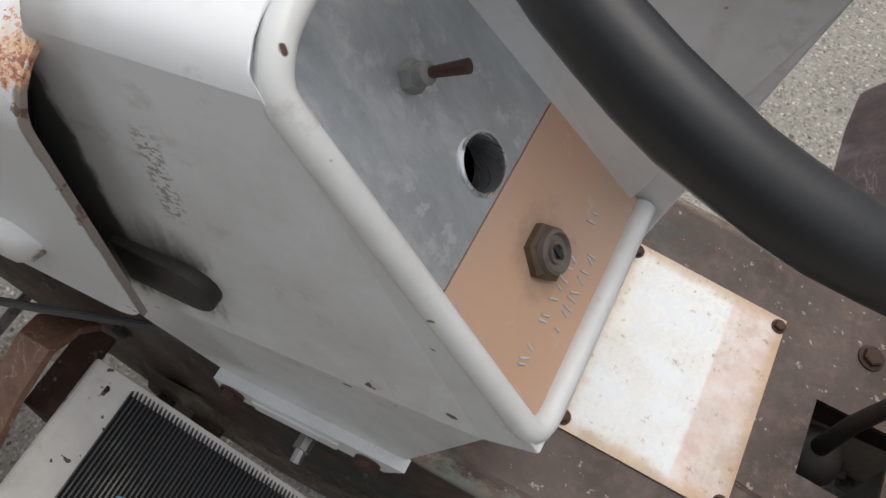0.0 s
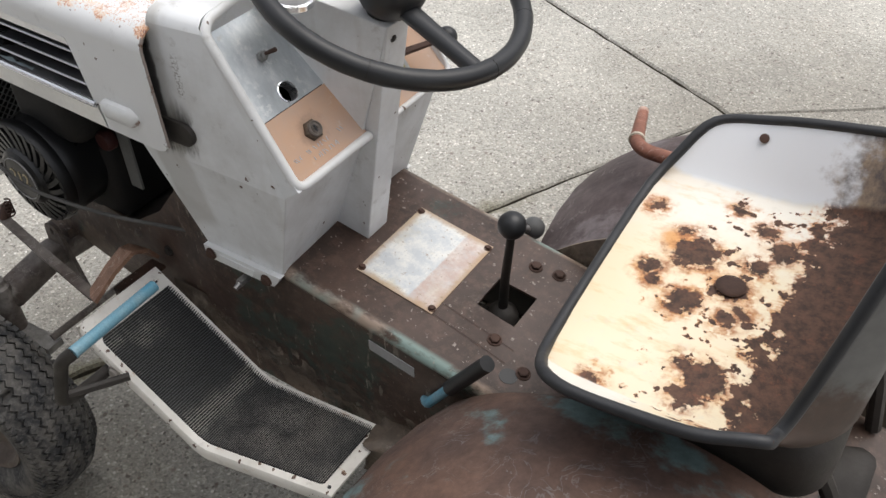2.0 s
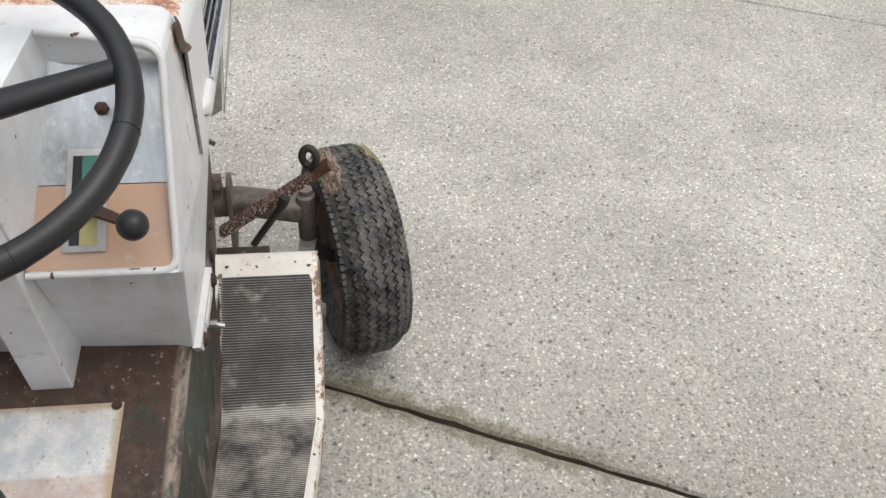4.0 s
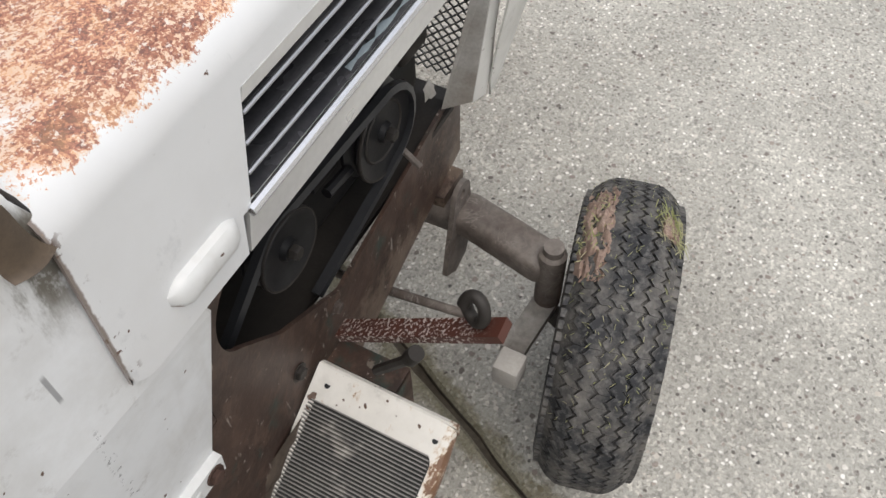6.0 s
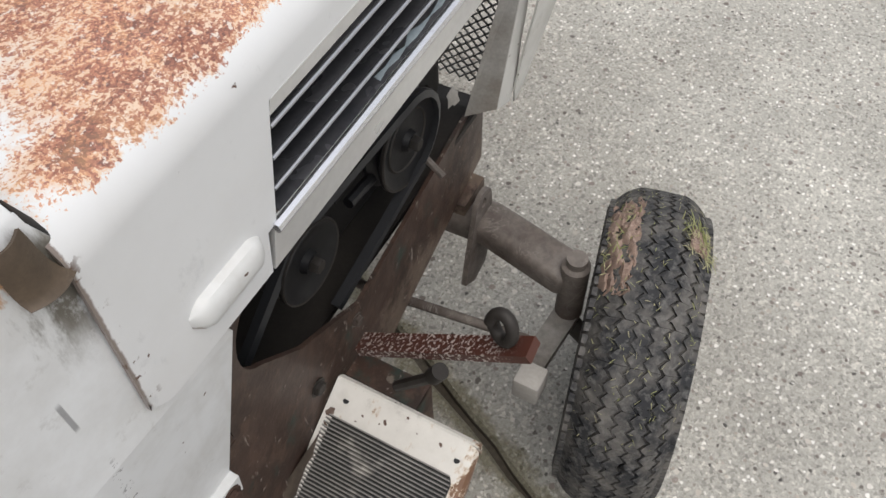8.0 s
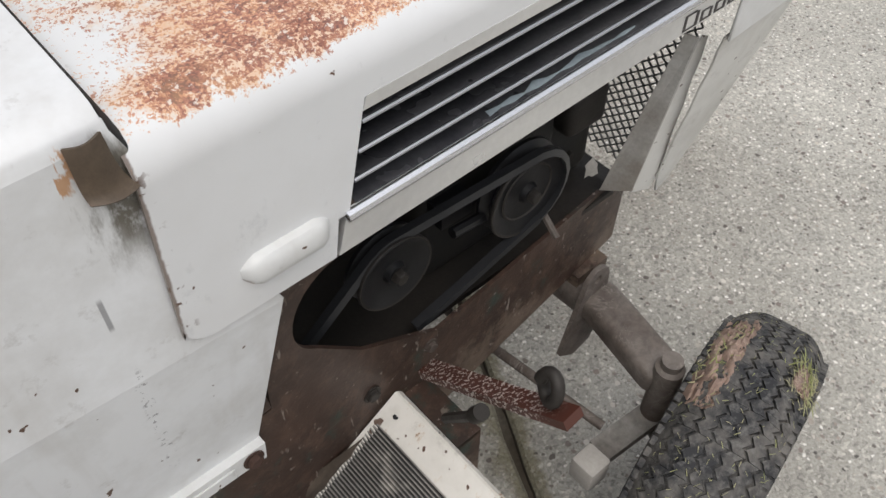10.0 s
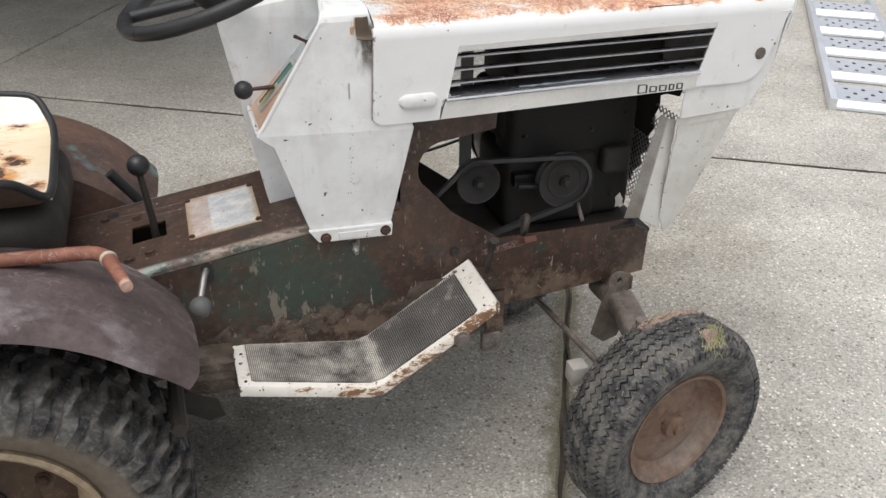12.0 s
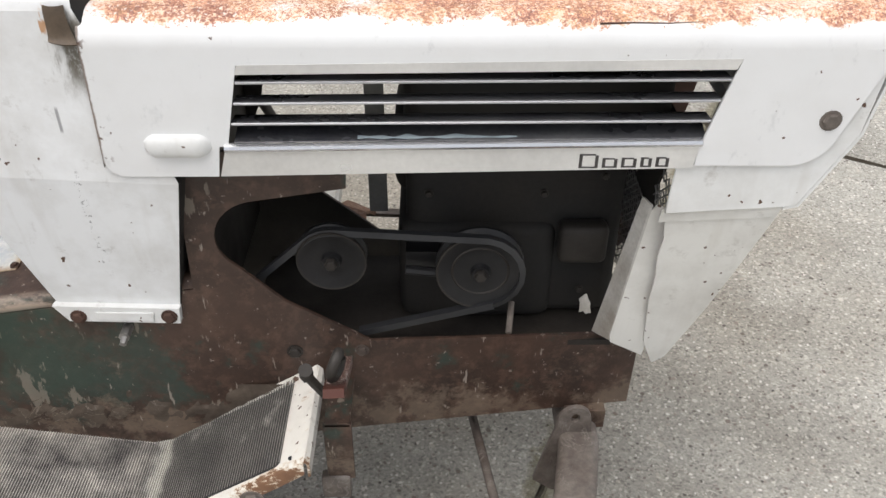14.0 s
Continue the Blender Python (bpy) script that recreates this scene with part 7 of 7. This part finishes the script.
    part("hub", bm, rim_mat if kind == "front" else GRIME_AND_SHADE, wt)
    if kind != "front":
        for k in range(5):
            a = 2 * math.pi * k / 5 + 0.4
            p = m @ Vector((bead * 0.5 * math.cos(a), bead * 0.5 * math.sin(a), -h * 0.12))
            bolt("lug_bolt", p, axis, 0.009, wt, RUST, 0.010)
    return wt


STEER = radians(13)
FAX = Vector((math.sin(STEER), -math.cos(STEER), 0.0))
wheel_thing("front_wheel", "muddy front wheel with grass stuck in its zigzag tread", (1.018, -0.344, 0.212), FAX, 0.208, 0.133, 0.117, TYRE, RIM, "front")
wheel_thing("front_wheel", "dusty front wheel with a zigzag road tread", (0.958, 0.381, 0.212), Vector((-math.sin(radians(8)), math.cos(radians(8)), 0.0)), 0.208, 0.133, 0.117, TYRE, RIM_L, "front")
wheel_thing("rear_wheel", "large rear wheel with turf tread and a dirty cream rim", (RXC - 0.030, -0.336, RZC), (0, -1, 0), 0.290, 0.220, 0.178, TYRE_R, RIM_R, "rear")
wheel_thing("rear_wheel", "large rear wheel with turf tread half hidden under its fender", (RXC - 0.030, 0.336, RZC), (0, 1, 0), 0.290, 0.220, 0.178, TYRE_R, RIM_R, "rear")

# ---- front axle and steering ----
axle = tagged(empty("front_axle"), "dusty steel front axle with pivot bracket, spindles and links")
axle.parent = tractor
bm = bmesh.new()
for sgn in (-1, 1):
    sweep(bm, [(1.030, sgn * 0.02, 0.330), (1.028, sgn * 0.13, 0.338), (1.005, sgn * 0.255, 0.332)], [(0.022, -0.027), (0.022, 0.027), (-0.022, 0.027), (-0.022, -0.027)])
part("axle_beam", bevelled(bm, 0.013, 4), AXLE, axle)
for sgn in (-1, 1):
    bm = bmesh.new()
    lathe(bm, [(0, -0.055), (0.018, -0.055), (0.018, 0.045), (0.013, 0.049), (0.013, 0.060), (0, 0.060)], Matrix.Translation((1.000, sgn * 0.258, 0.322)), 16)
    part("spindle", bm, AXLE, axle)
    bm = bmesh.new()
    tube(bm, [(1.000, sgn * 0.258, 0.245), (0.995, sgn * 0.30, 0.218), (1.000, sgn * 0.37, 0.212)], 0.013, 10)
    part("stub_shaft", bm, GRIME_AND_SHADE, axle)
    bm = bmesh.new()
    ear = [(0.972, 0.262), (0.985, 0.32), (1.000, 0.380)] + arc(1.021, 0.384, 0.021, 170, 10, 6) + [(1.050, 0.30), (1.030, 0.250), (1.000, 0.240)]
    plate(bm, ear, [[(1.021 + 0.006 * math.cos(-0.7 * q), 0.386 + 0.008 * math.sin(-0.7 * q)) for q in range(9)]], lambda a, b, d, s=sgn: (a, s * (0.122 - d), b), 0.007)
    part("pivot_ear", bm, AXLE, axle)
    bm = bmesh.new()
    sweep(bm, [(1.000, sgn * 0.258, 0.262), (0.905, sgn * 0.250, 0.262)], [(0.007, -0.016), (0.007, 0.016), (-0.007, 0.016), (-0.007, -0.016)])
    part("steering_arm", bm, DUSTY, axle)
bm = bmesh.new()
tube(bm, [(0.925, -0.235, 0.285), (0.886, -0.028, 0.307), (0.905, 0.250, 0.285)], 0.0065, 10)
part("tie_rod", bm, AXLE, axle)
bm = bmesh.new()
box(bm, 0.852, 0.886, -0.280, -0.246, 0.272, 0.312, pose(0, 0, 0))
part("spacer_block", bevelled(bm, 0.004, 2), BLOCK, axle, "off-white block on the steering arm")
bm = bmesh.new()
box(bm, 1.010, 1.065, -0.10, 0.10, 0.345, 0.376)
part("axle_mount", bm, FRAME, axle)

# right tie bar with a hook, from the frame out over the step's front corner
bm = bmesh.new()
sweep(bm, [(0.724, -0.140, 0.512), (0.728, -0.200, 0.552), (0.735, -0.306, 0.624)], [(0.0025, -0.0105), (0.0025, 0.0105), (-0.007, 0.0105), (-0.007, -0.0105)])
tie = part("tie_bar", bm, REDRUST, tractor, "flaking dark red bar with a steel hook")
bm = bmesh.new()
hk = [(0.735 + 0.004 * math.sin(q * 0.5), -0.279 + 0.0105 * math.cos(2 * math.pi * q / 16), 0.634 + 0.0140 * math.sin(2 * math.pi * q / 16)) for q in range(17)]
tube(bm, hk, 0.0058, 10)
part("hook", bm, GRIME_AND_SHADE, tie)
bm = bmesh.new()
tube(bm, [(0.696, -0.236, 0.578), (0.697, -0.243, 0.592)], 0.0078, 14)
tube(bm, [(0.696, -0.238, 0.580), (0.706, -0.190, 0.500)], 0.0055, 8)
part("clevis_pin", bm, GRIME_AND_SHADE, tie)
# left bracket and drag link
bm = bmesh.new()
sweep(bm, [(0.716, 0.134, 0.485), (0.713, 0.150, 0.512), (0.712, 0.172, 0.522), (0.717, 0.205, 0.505), (0.724, 0.245, 0.474)], [(0.003, -0.020), (0.003, 0.020), (-0.003, 0.020), (-0.003, -0.020)])
lb = part("left_bracket", bm, STRAP, tractor, "bent rusty strap on the frame's flank")
bm = bmesh.new()
sweep(bm, [(0.724, 0.240, 0.472), (0.86, 0.222, 0.478), (1.010, 0.200, 0.484)], [(0.003, -0.008), (0.003, 0.008), (-0.003, 0.008), (-0.003, -0.008)])
part("drag_link", bm, AXLE, lb)
bm = bmesh.new()
tube(bm, [(0.995, 0.203, 0.480), (0.995, 0.190, 0.505)], 0.009, 10)
part("link_pin", bm, RUST, lb)
bm = bmesh.new()
tube(bm, [(0.985 + 0.006 * math.cos(q * 0.785), 0.192 + 0.006 * math.sin(q * 0.785), 0.488 + 0.0008 * q) for q in range(41)], 0.0016, 6)
part("link_spring", bm, RUST, lb, "small rusted coil spring")
bm = bmesh.new()
sweep(bm, [(1.006, 0.2005, 0.4845), (1.030, 0.1975, 0.486)], [(0.0042, -0.009), (0.0042, 0.009), (-0.0035, 0.009), (-0.0035, -0.009)])
part("link_end", bevelled(bm, 0.001, 1), PINK, lb, "chipped pale pink end of the link")
# ---- engine bay ----
engine = tagged(empty("engine"), "black single-cylinder engine with recoil starter, grimy and dusty")
engine.parent = tractor
bm = bmesh.new()
box(bm, 0.790, 0.985, -0.055, 0.110, 0.500, 0.650)
part("crankcase", bevelled(bm, 0.018, 3), DARK, engine)
bm = bmesh.new()
box(bm, 0.785, 0.93, -0.02, 0.15, 0.662, 0.765)
part("fuel_tank", bevelled(bm, 0.028, 4), DARK, engine, "black fuel tank")
bm = bmesh.new()
lathe(bm, [(0, 0), (0.017, 0), (0.017, 0.012), (0.014, 0.016), (0, 0.016)], turned((0.775, 0.100, 0.668), (0, 1, 0)), 20)
part("fuel_cap", bm, plain("red_plastic", (0.055, 0.008, 0.006), 0.6), engine, "red fuel cap")
# two black blocks added to fill the dark bay and stop light through it
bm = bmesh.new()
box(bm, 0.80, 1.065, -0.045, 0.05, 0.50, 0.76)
part("bay_block", bevelled(bm, 0.02, 3), DARK, engine)
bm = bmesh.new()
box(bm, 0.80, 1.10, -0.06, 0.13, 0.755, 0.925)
part("upper_bay_block", bevelled(bm, 0.022, 3), DARK, engine)
mm = turned((0.885, 0.0, 0.610), (0, 1, 0))
bm = bmesh.new()
lathe(bm, [(0, 0.10), (0.086, 0.10), (0.087, 0.150), (0.083, 0.168), (0.078, 0.176), (0.056, 0.180), (0.050, 0.186), (0.046, 0.196), (0.042, 0.198), (0.040, 0.200), (0, 0.200)], mm, 48)
rec = part("recoil_cover", bm, COVER, tractor, "black recoil starter cover with swirled slots")
bm = bmesh.new()
lathe(bm, [(0.082, 0.166), (0.088, 0.168), (0.0885, 0.178), (0.085, 0.186), (0.081, 0.187), (0.079, 0.178)], mm, 48)
part("cover_ring", bm, COVER, rec)
for k in range(26):
    a = 2 * math.pi * k / 26
    bm = bmesh.new()
    ps = []
    for q in range(5):
        f = q / 4
        aa, rr, hh = a + 0.30 * f, 0.047 + 0.035 * f, 0.188 - 0.003 * f
        ps.append(mm @ Vector((rr * math.cos(aa), rr * math.sin(aa), hh)))
    sweep(bm, ps, [(0.0018, -0.0024), (0.0018, 0.0024), (-0.006, 0.0024), (-0.006, -0.0024)])
    part("cover_fin", bm, COVER, rec)
fc = bpy.data.curves.new("emblem", "FONT")
fc.body = "212"
fc.size = 0.030
fc.extrude = 0.0004
fc.align_x, fc.align_y = "CENTER", "CENTER"
txt = new("emblem_curve", fc)
dg = bpy.context.evaluated_depsgraph_get()
tm = bpy.data.meshes.new_from_object(txt.evaluated_get(dg))
bpy.data.objects.remove(txt)
em = new("emblem", tm)
tm.materials.append(plain("gold_lettering", (0.50, 0.42, 0.26), 0.5))
em.parent = rec
em.matrix_basis = Matrix.Translation((0.885, 0.2006, 0.612)) @ Euler((radians(90), 0, radians(180))).to_matrix().to_4x4()
bm = bmesh.new()
sweep(bm, [mm @ Vector((0.036 * math.cos(q * 0.2), 0.036 * math.sin(q * 0.2), 0.2006)) for q in range(32)], circle(0.0009, 5))
part("emblem_ring", bm, STICKER, rec)
bm = bmesh.new()
tube(bm, [(0.985, 0.150, 0.775), (0.975, 0.195, 0.700), (0.930, 0.215, 0.650), (0.860, 0.212, 0.610), (0.74, 0.180, 0.590), (0.60, 0.135, 0.588)], 0.0032, 8, 0.06)
part("control_cable", bm, WIRE, engine)
bm = bmesh.new()
box(bm, 0.745, 0.770, 0.088, 0.092, 0.575, 0.925)
part("hood_strut", bm, STRUT, engine, "dull grey strap standing beside the engine")
# pulleys and belt on the right
for nm, c, r_, dep in (("idler_pulley", (0.715, -0.105, 0.637), 0.041, 0.020), ("drive_pulley", (0.889, -0.100, 0.616), 0.053, 0.028)):
    m2 = turned(c, (0, -1, 0))
    bm = bmesh.new()
    lathe(bm, [(0, 0.008), (0.010, 0.008), (0.012, 0.002), (r_ * 0.75, 0.001), (r_ * 0.93, 0.006), (r_, 0.006), (r_, 0.002), (r_ - 0.009, -0.005), (r_, -0.012), (r_, -0.016), (0, -0.016)], m2, 36)
    pulley = part(nm, bm, PULLEY, engine)
    bm = bmesh.new()
    lathe(bm, [(r_ * 0.945, 0.0062), (r_ * 0.985, 0.0068), (r_ * 1.005, 0.0055), (r_ * 1.0, 0.003), (r_ * 0.945, 0.0045)], m2, 36, True)
    if nm == "drive_pulley":
        lathe(bm, [(r_ * 0.60, 0.0016), (r_ * 0.63, 0.0030), (r_ * 0.66, 0.0016)], m2, 32)
    part("worn_rim", bm, GRIME_AND_SHADE, engine)
    bm = bmesh.new()
    lathe(bm, [(0, 0.008), (0.0075, 0.008), (0.0075, 0.014), (0.006, 0.016), (0, 0.016)], m2, 6)
    part("hub_nut", bm, GRIME_AND_SHADE, engine)
bm = bmesh.new()
bl = []
for q in range(9):
    a = radians(-70 + 150 * q / 8)
    bl.append((0.889 + 0.050 * math.cos(a), -0.105, 0.616 + 0.050 * math.sin(a)))
for q in range(5):
    a = radians(85 + 50 * q / 4)
    bl.append((0.715 + 0.040 * math.cos(a), -0.105, 0.637 + 0.040 * math.sin(a)))
bl.append((0.615, -0.098, 0.595))
sweep(bm, bl, [(0.0035, -0.006), (0.0035, 0.006), (-0.0035, 0.004), (-0.0035, -0.004)])
sweep(bm, [(0.906, -0.105, 0.569), (0.82, -0.104, 0.545), (0.742, -0.102, 0.522)], [(0.0045, -0.005), (0.0045, 0.005), (-0.0045, 0.005), (-0.0045, -0.005)])
part("drive_belt", bm, TRIM, engine, "worn black drive belt")
bm = bmesh.new()
tube(bm, [(0.93, -0.085, 0.555), (0.925, -0.12, 0.535)], 0.004, 8)
part("idler_stud", bm, AXLE, engine)
bm = bmesh.new()
box(bm, 0.80, 0.84, -0.075, -0.05, 0.60, 0.625)
tube(bm, [(0.84, -0.09, 0.605), (0.80, -0.09, 0.61)], 0.006, 8)
part("clutch_fork", bm, PULLEY, engine)

for x_, z_ in ((0.828, 0.690), (0.835, 0.572), (0.965, 0.690), (0.972, 0.598), (1.035, 0.715), (1.020, 0.545)):
    bolt("screw", (x_, -0.0455, z_), (0, -1, 0), 0.0042, engine, GRIME_AND_SHADE, 0.005)
bm = bmesh.new()
box(bm, 0.985, 1.045, -0.070, -0.040, 0.600, 0.655)
part("carburettor", bevelled(bm, 0.010, 3), GRIME_AND_SHADE, engine, "grimy carburettor body")

# ---- grass and soil stuck in the right front tread ----
rng = random.Random(11)
TC, TF = Vector((1.018, -0.344, 0.212)), Vector((math.cos(STEER), math.sin(STEER), 0))


def on_tyre(a, lat, lift):
    """A point on the right front tyre: angle from ahead to up, distance outwards from its middle, height over the tread."""
    e = abs(lat) / 0.0665
    rad = 0.208 - 0.078 * max(0.0, e - 0.33) ** 2 + lift
    return TC + FAX * lat + TF * (rad * math.cos(a)) + Vector((0, 0, rad * math.sin(a)))


bm = bmesh.new()
for ca, cl, n_, sa, sl_ in ((1.36, 0.047, 150, 0.07, 0.010), (1.30, -0.045, 34, 0.15, 0.012), (1.62, -0.05, 20, 0.09, 0.008)):
    for k in range(n_):
        a, lat = rng.gauss(ca, sa), max(-0.062, min(0.062, rng.gauss(cl, sl_)))
        p = on_tyre(a, lat, 0.003)
        tip = on_tyre(a + rng.uniform(-0.08, 0.08), lat + rng.uniform(-0.016, 0.016), rng.uniform(0.005, 0.016))
        mid = (p + tip) / 2 + Vector((0, 0, rng.uniform(0.0, 0.004)))
        w_ = (tip - p).cross(Vector((rng.uniform(-1, 1), rng.uniform(-1, 1), 1))).normalized() * 0.0007
        v0, v1, v2, v3, v4 = [bm.verts.new(q) for q in (p - w_, p + w_, mid + w_ * 0.8, tip, mid - w_ * 0.8)]
        bm.faces.new((v0, v1, v2, v4))
        bm.faces.new((v4, v2, v3))
for k in range(260):
    a, lat = rng.uniform(0.55, 2.7), rng.uniform(-0.060, 0.060)
    p = on_tyre(a, lat, 0.0045)
    tip = on_tyre(a + rng.uniform(-0.035, 0.035), lat + rng.uniform(-0.006, 0.006), rng.uniform(0.0045, 0.007))
    w_ = (tip - p).cross(p - TC).normalized() * rng.uniform(0.0002, 0.0005)
    bm.faces.new([bm.verts.new(q) for q in (p - w_, p + w_, tip + w_ * 0.6, tip - w_ * 0.6)])
tagged(part("grass_tuft", bm, GRASS), "dry grass stuck in the front tyre's tread", "grass", kind="stuff")
for lab_, a0, a1, l0, l1 in (("matted straw and mud pressed into the tyre tread", 1.05, 1.85, -0.060, -0.022), ("dried mud and grass on the tyre shoulder", 1.27, 1.46, 0.034, 0.060)):
    bm = bmesh.new()
    grid = []
    for i in range(46):
        row = []
        for k in range(22):
            f, g = k / 21, i / 45
            a, lat = a0 + (a1 - a0) * g, l0 + (l1 - l0) * f
            q = Vector((a * 13, lat * 130, l0 * 40))
            lump = noise.noise(q) * 0.6 + noise.noise(q * 2.6) * 0.4 + noise.noise(q * 6.3) * 0.3
            edge = min(f, 1 - f, g, 1 - g) * 4
            row.append(bm.verts.new(on_tyre(a, lat, 0.003 + max(-0.012, min(0.006, 0.014 * (lump + 0.22 - 0.6 * max(0.0, 0.7 - edge)))))))
        grid.append(row)
    for p, q in zip(grid, grid[1:]):
        for k in range(21):
            bm.faces.new((p[k], p[k + 1], q[k + 1], q[k]))
    tagged(part("mud_clod", bm, CLOD), lab_, "mud", kind="stuff")

# ---- loading ramps lying on the drive ----
RU, RW = Vector((0.571, 0.821, 0)).normalized(), Vector((0.821, -0.571, 0)).normalized()


def ramp_thing(origin):
    rt = tagged(empty("loading_ramp", origin), "bare aluminium loading ramp with perforated rungs, lying flat", "ramp", group="loading ramps")
    turn = Matrix(((RW.x, RU.x, 0), (RW.y, RU.y, 0), (0, 0, 1))).to_4x4()
    rt.matrix_basis = Matrix.Translation(origin) @ turn
    ln, wd = 2.16, 0.39
    for x0 in (0.0, wd - 0.032):
        bm = bmesh.new()
        box(bm, x0, x0 + 0.032, 0, ln, 0.0, 0.052)
        part("side_rail", bevelled(bm, 0.003, 2), ALU, rt)
    y = 0.0
    while y < ln - 0.2:
        bm = bmesh.new()
        hl = []
        for row in range(3):
            for i in range(4):
                cx, cy = 0.075 + i * 0.072 + (row % 2) * 0.034, y + 0.045 + row * 0.060
                if cx < wd - 0.05:
                    hl.append([(cx + 0.010 * math.cos(-2 * math.pi * q / 10), cy + 0.014 * math.sin(-2 * math.pi * q / 10)) for q in range(10)])
        plate(bm, [(0.032, y), (wd - 0.032, y), (wd - 0.032, y + 0.215), (0.032, y + 0.215)], hl, lambda a, b, d: (a, b, 0.050 - d), 0.003)
        box(bm, 0.032, wd - 0.032, y, y + 0.003, 0.004, 0.047)
        box(bm, 0.032, wd - 0.032, y + 0.212, y + 0.215, 0.004, 0.047)
        part("rung", bm, ALU, rt, "", 25)
        y += 0.42
    return rt


first = ramp_thing(Vector((2.905, 1.475, 0.0)))
other = Vector((2.905, 1.475, 0.0)) - RW * 0.70 + RU * 0.02
copy_thing(first, Matrix.Translation(other) @ first.matrix_basis.to_3x3().to_4x4())
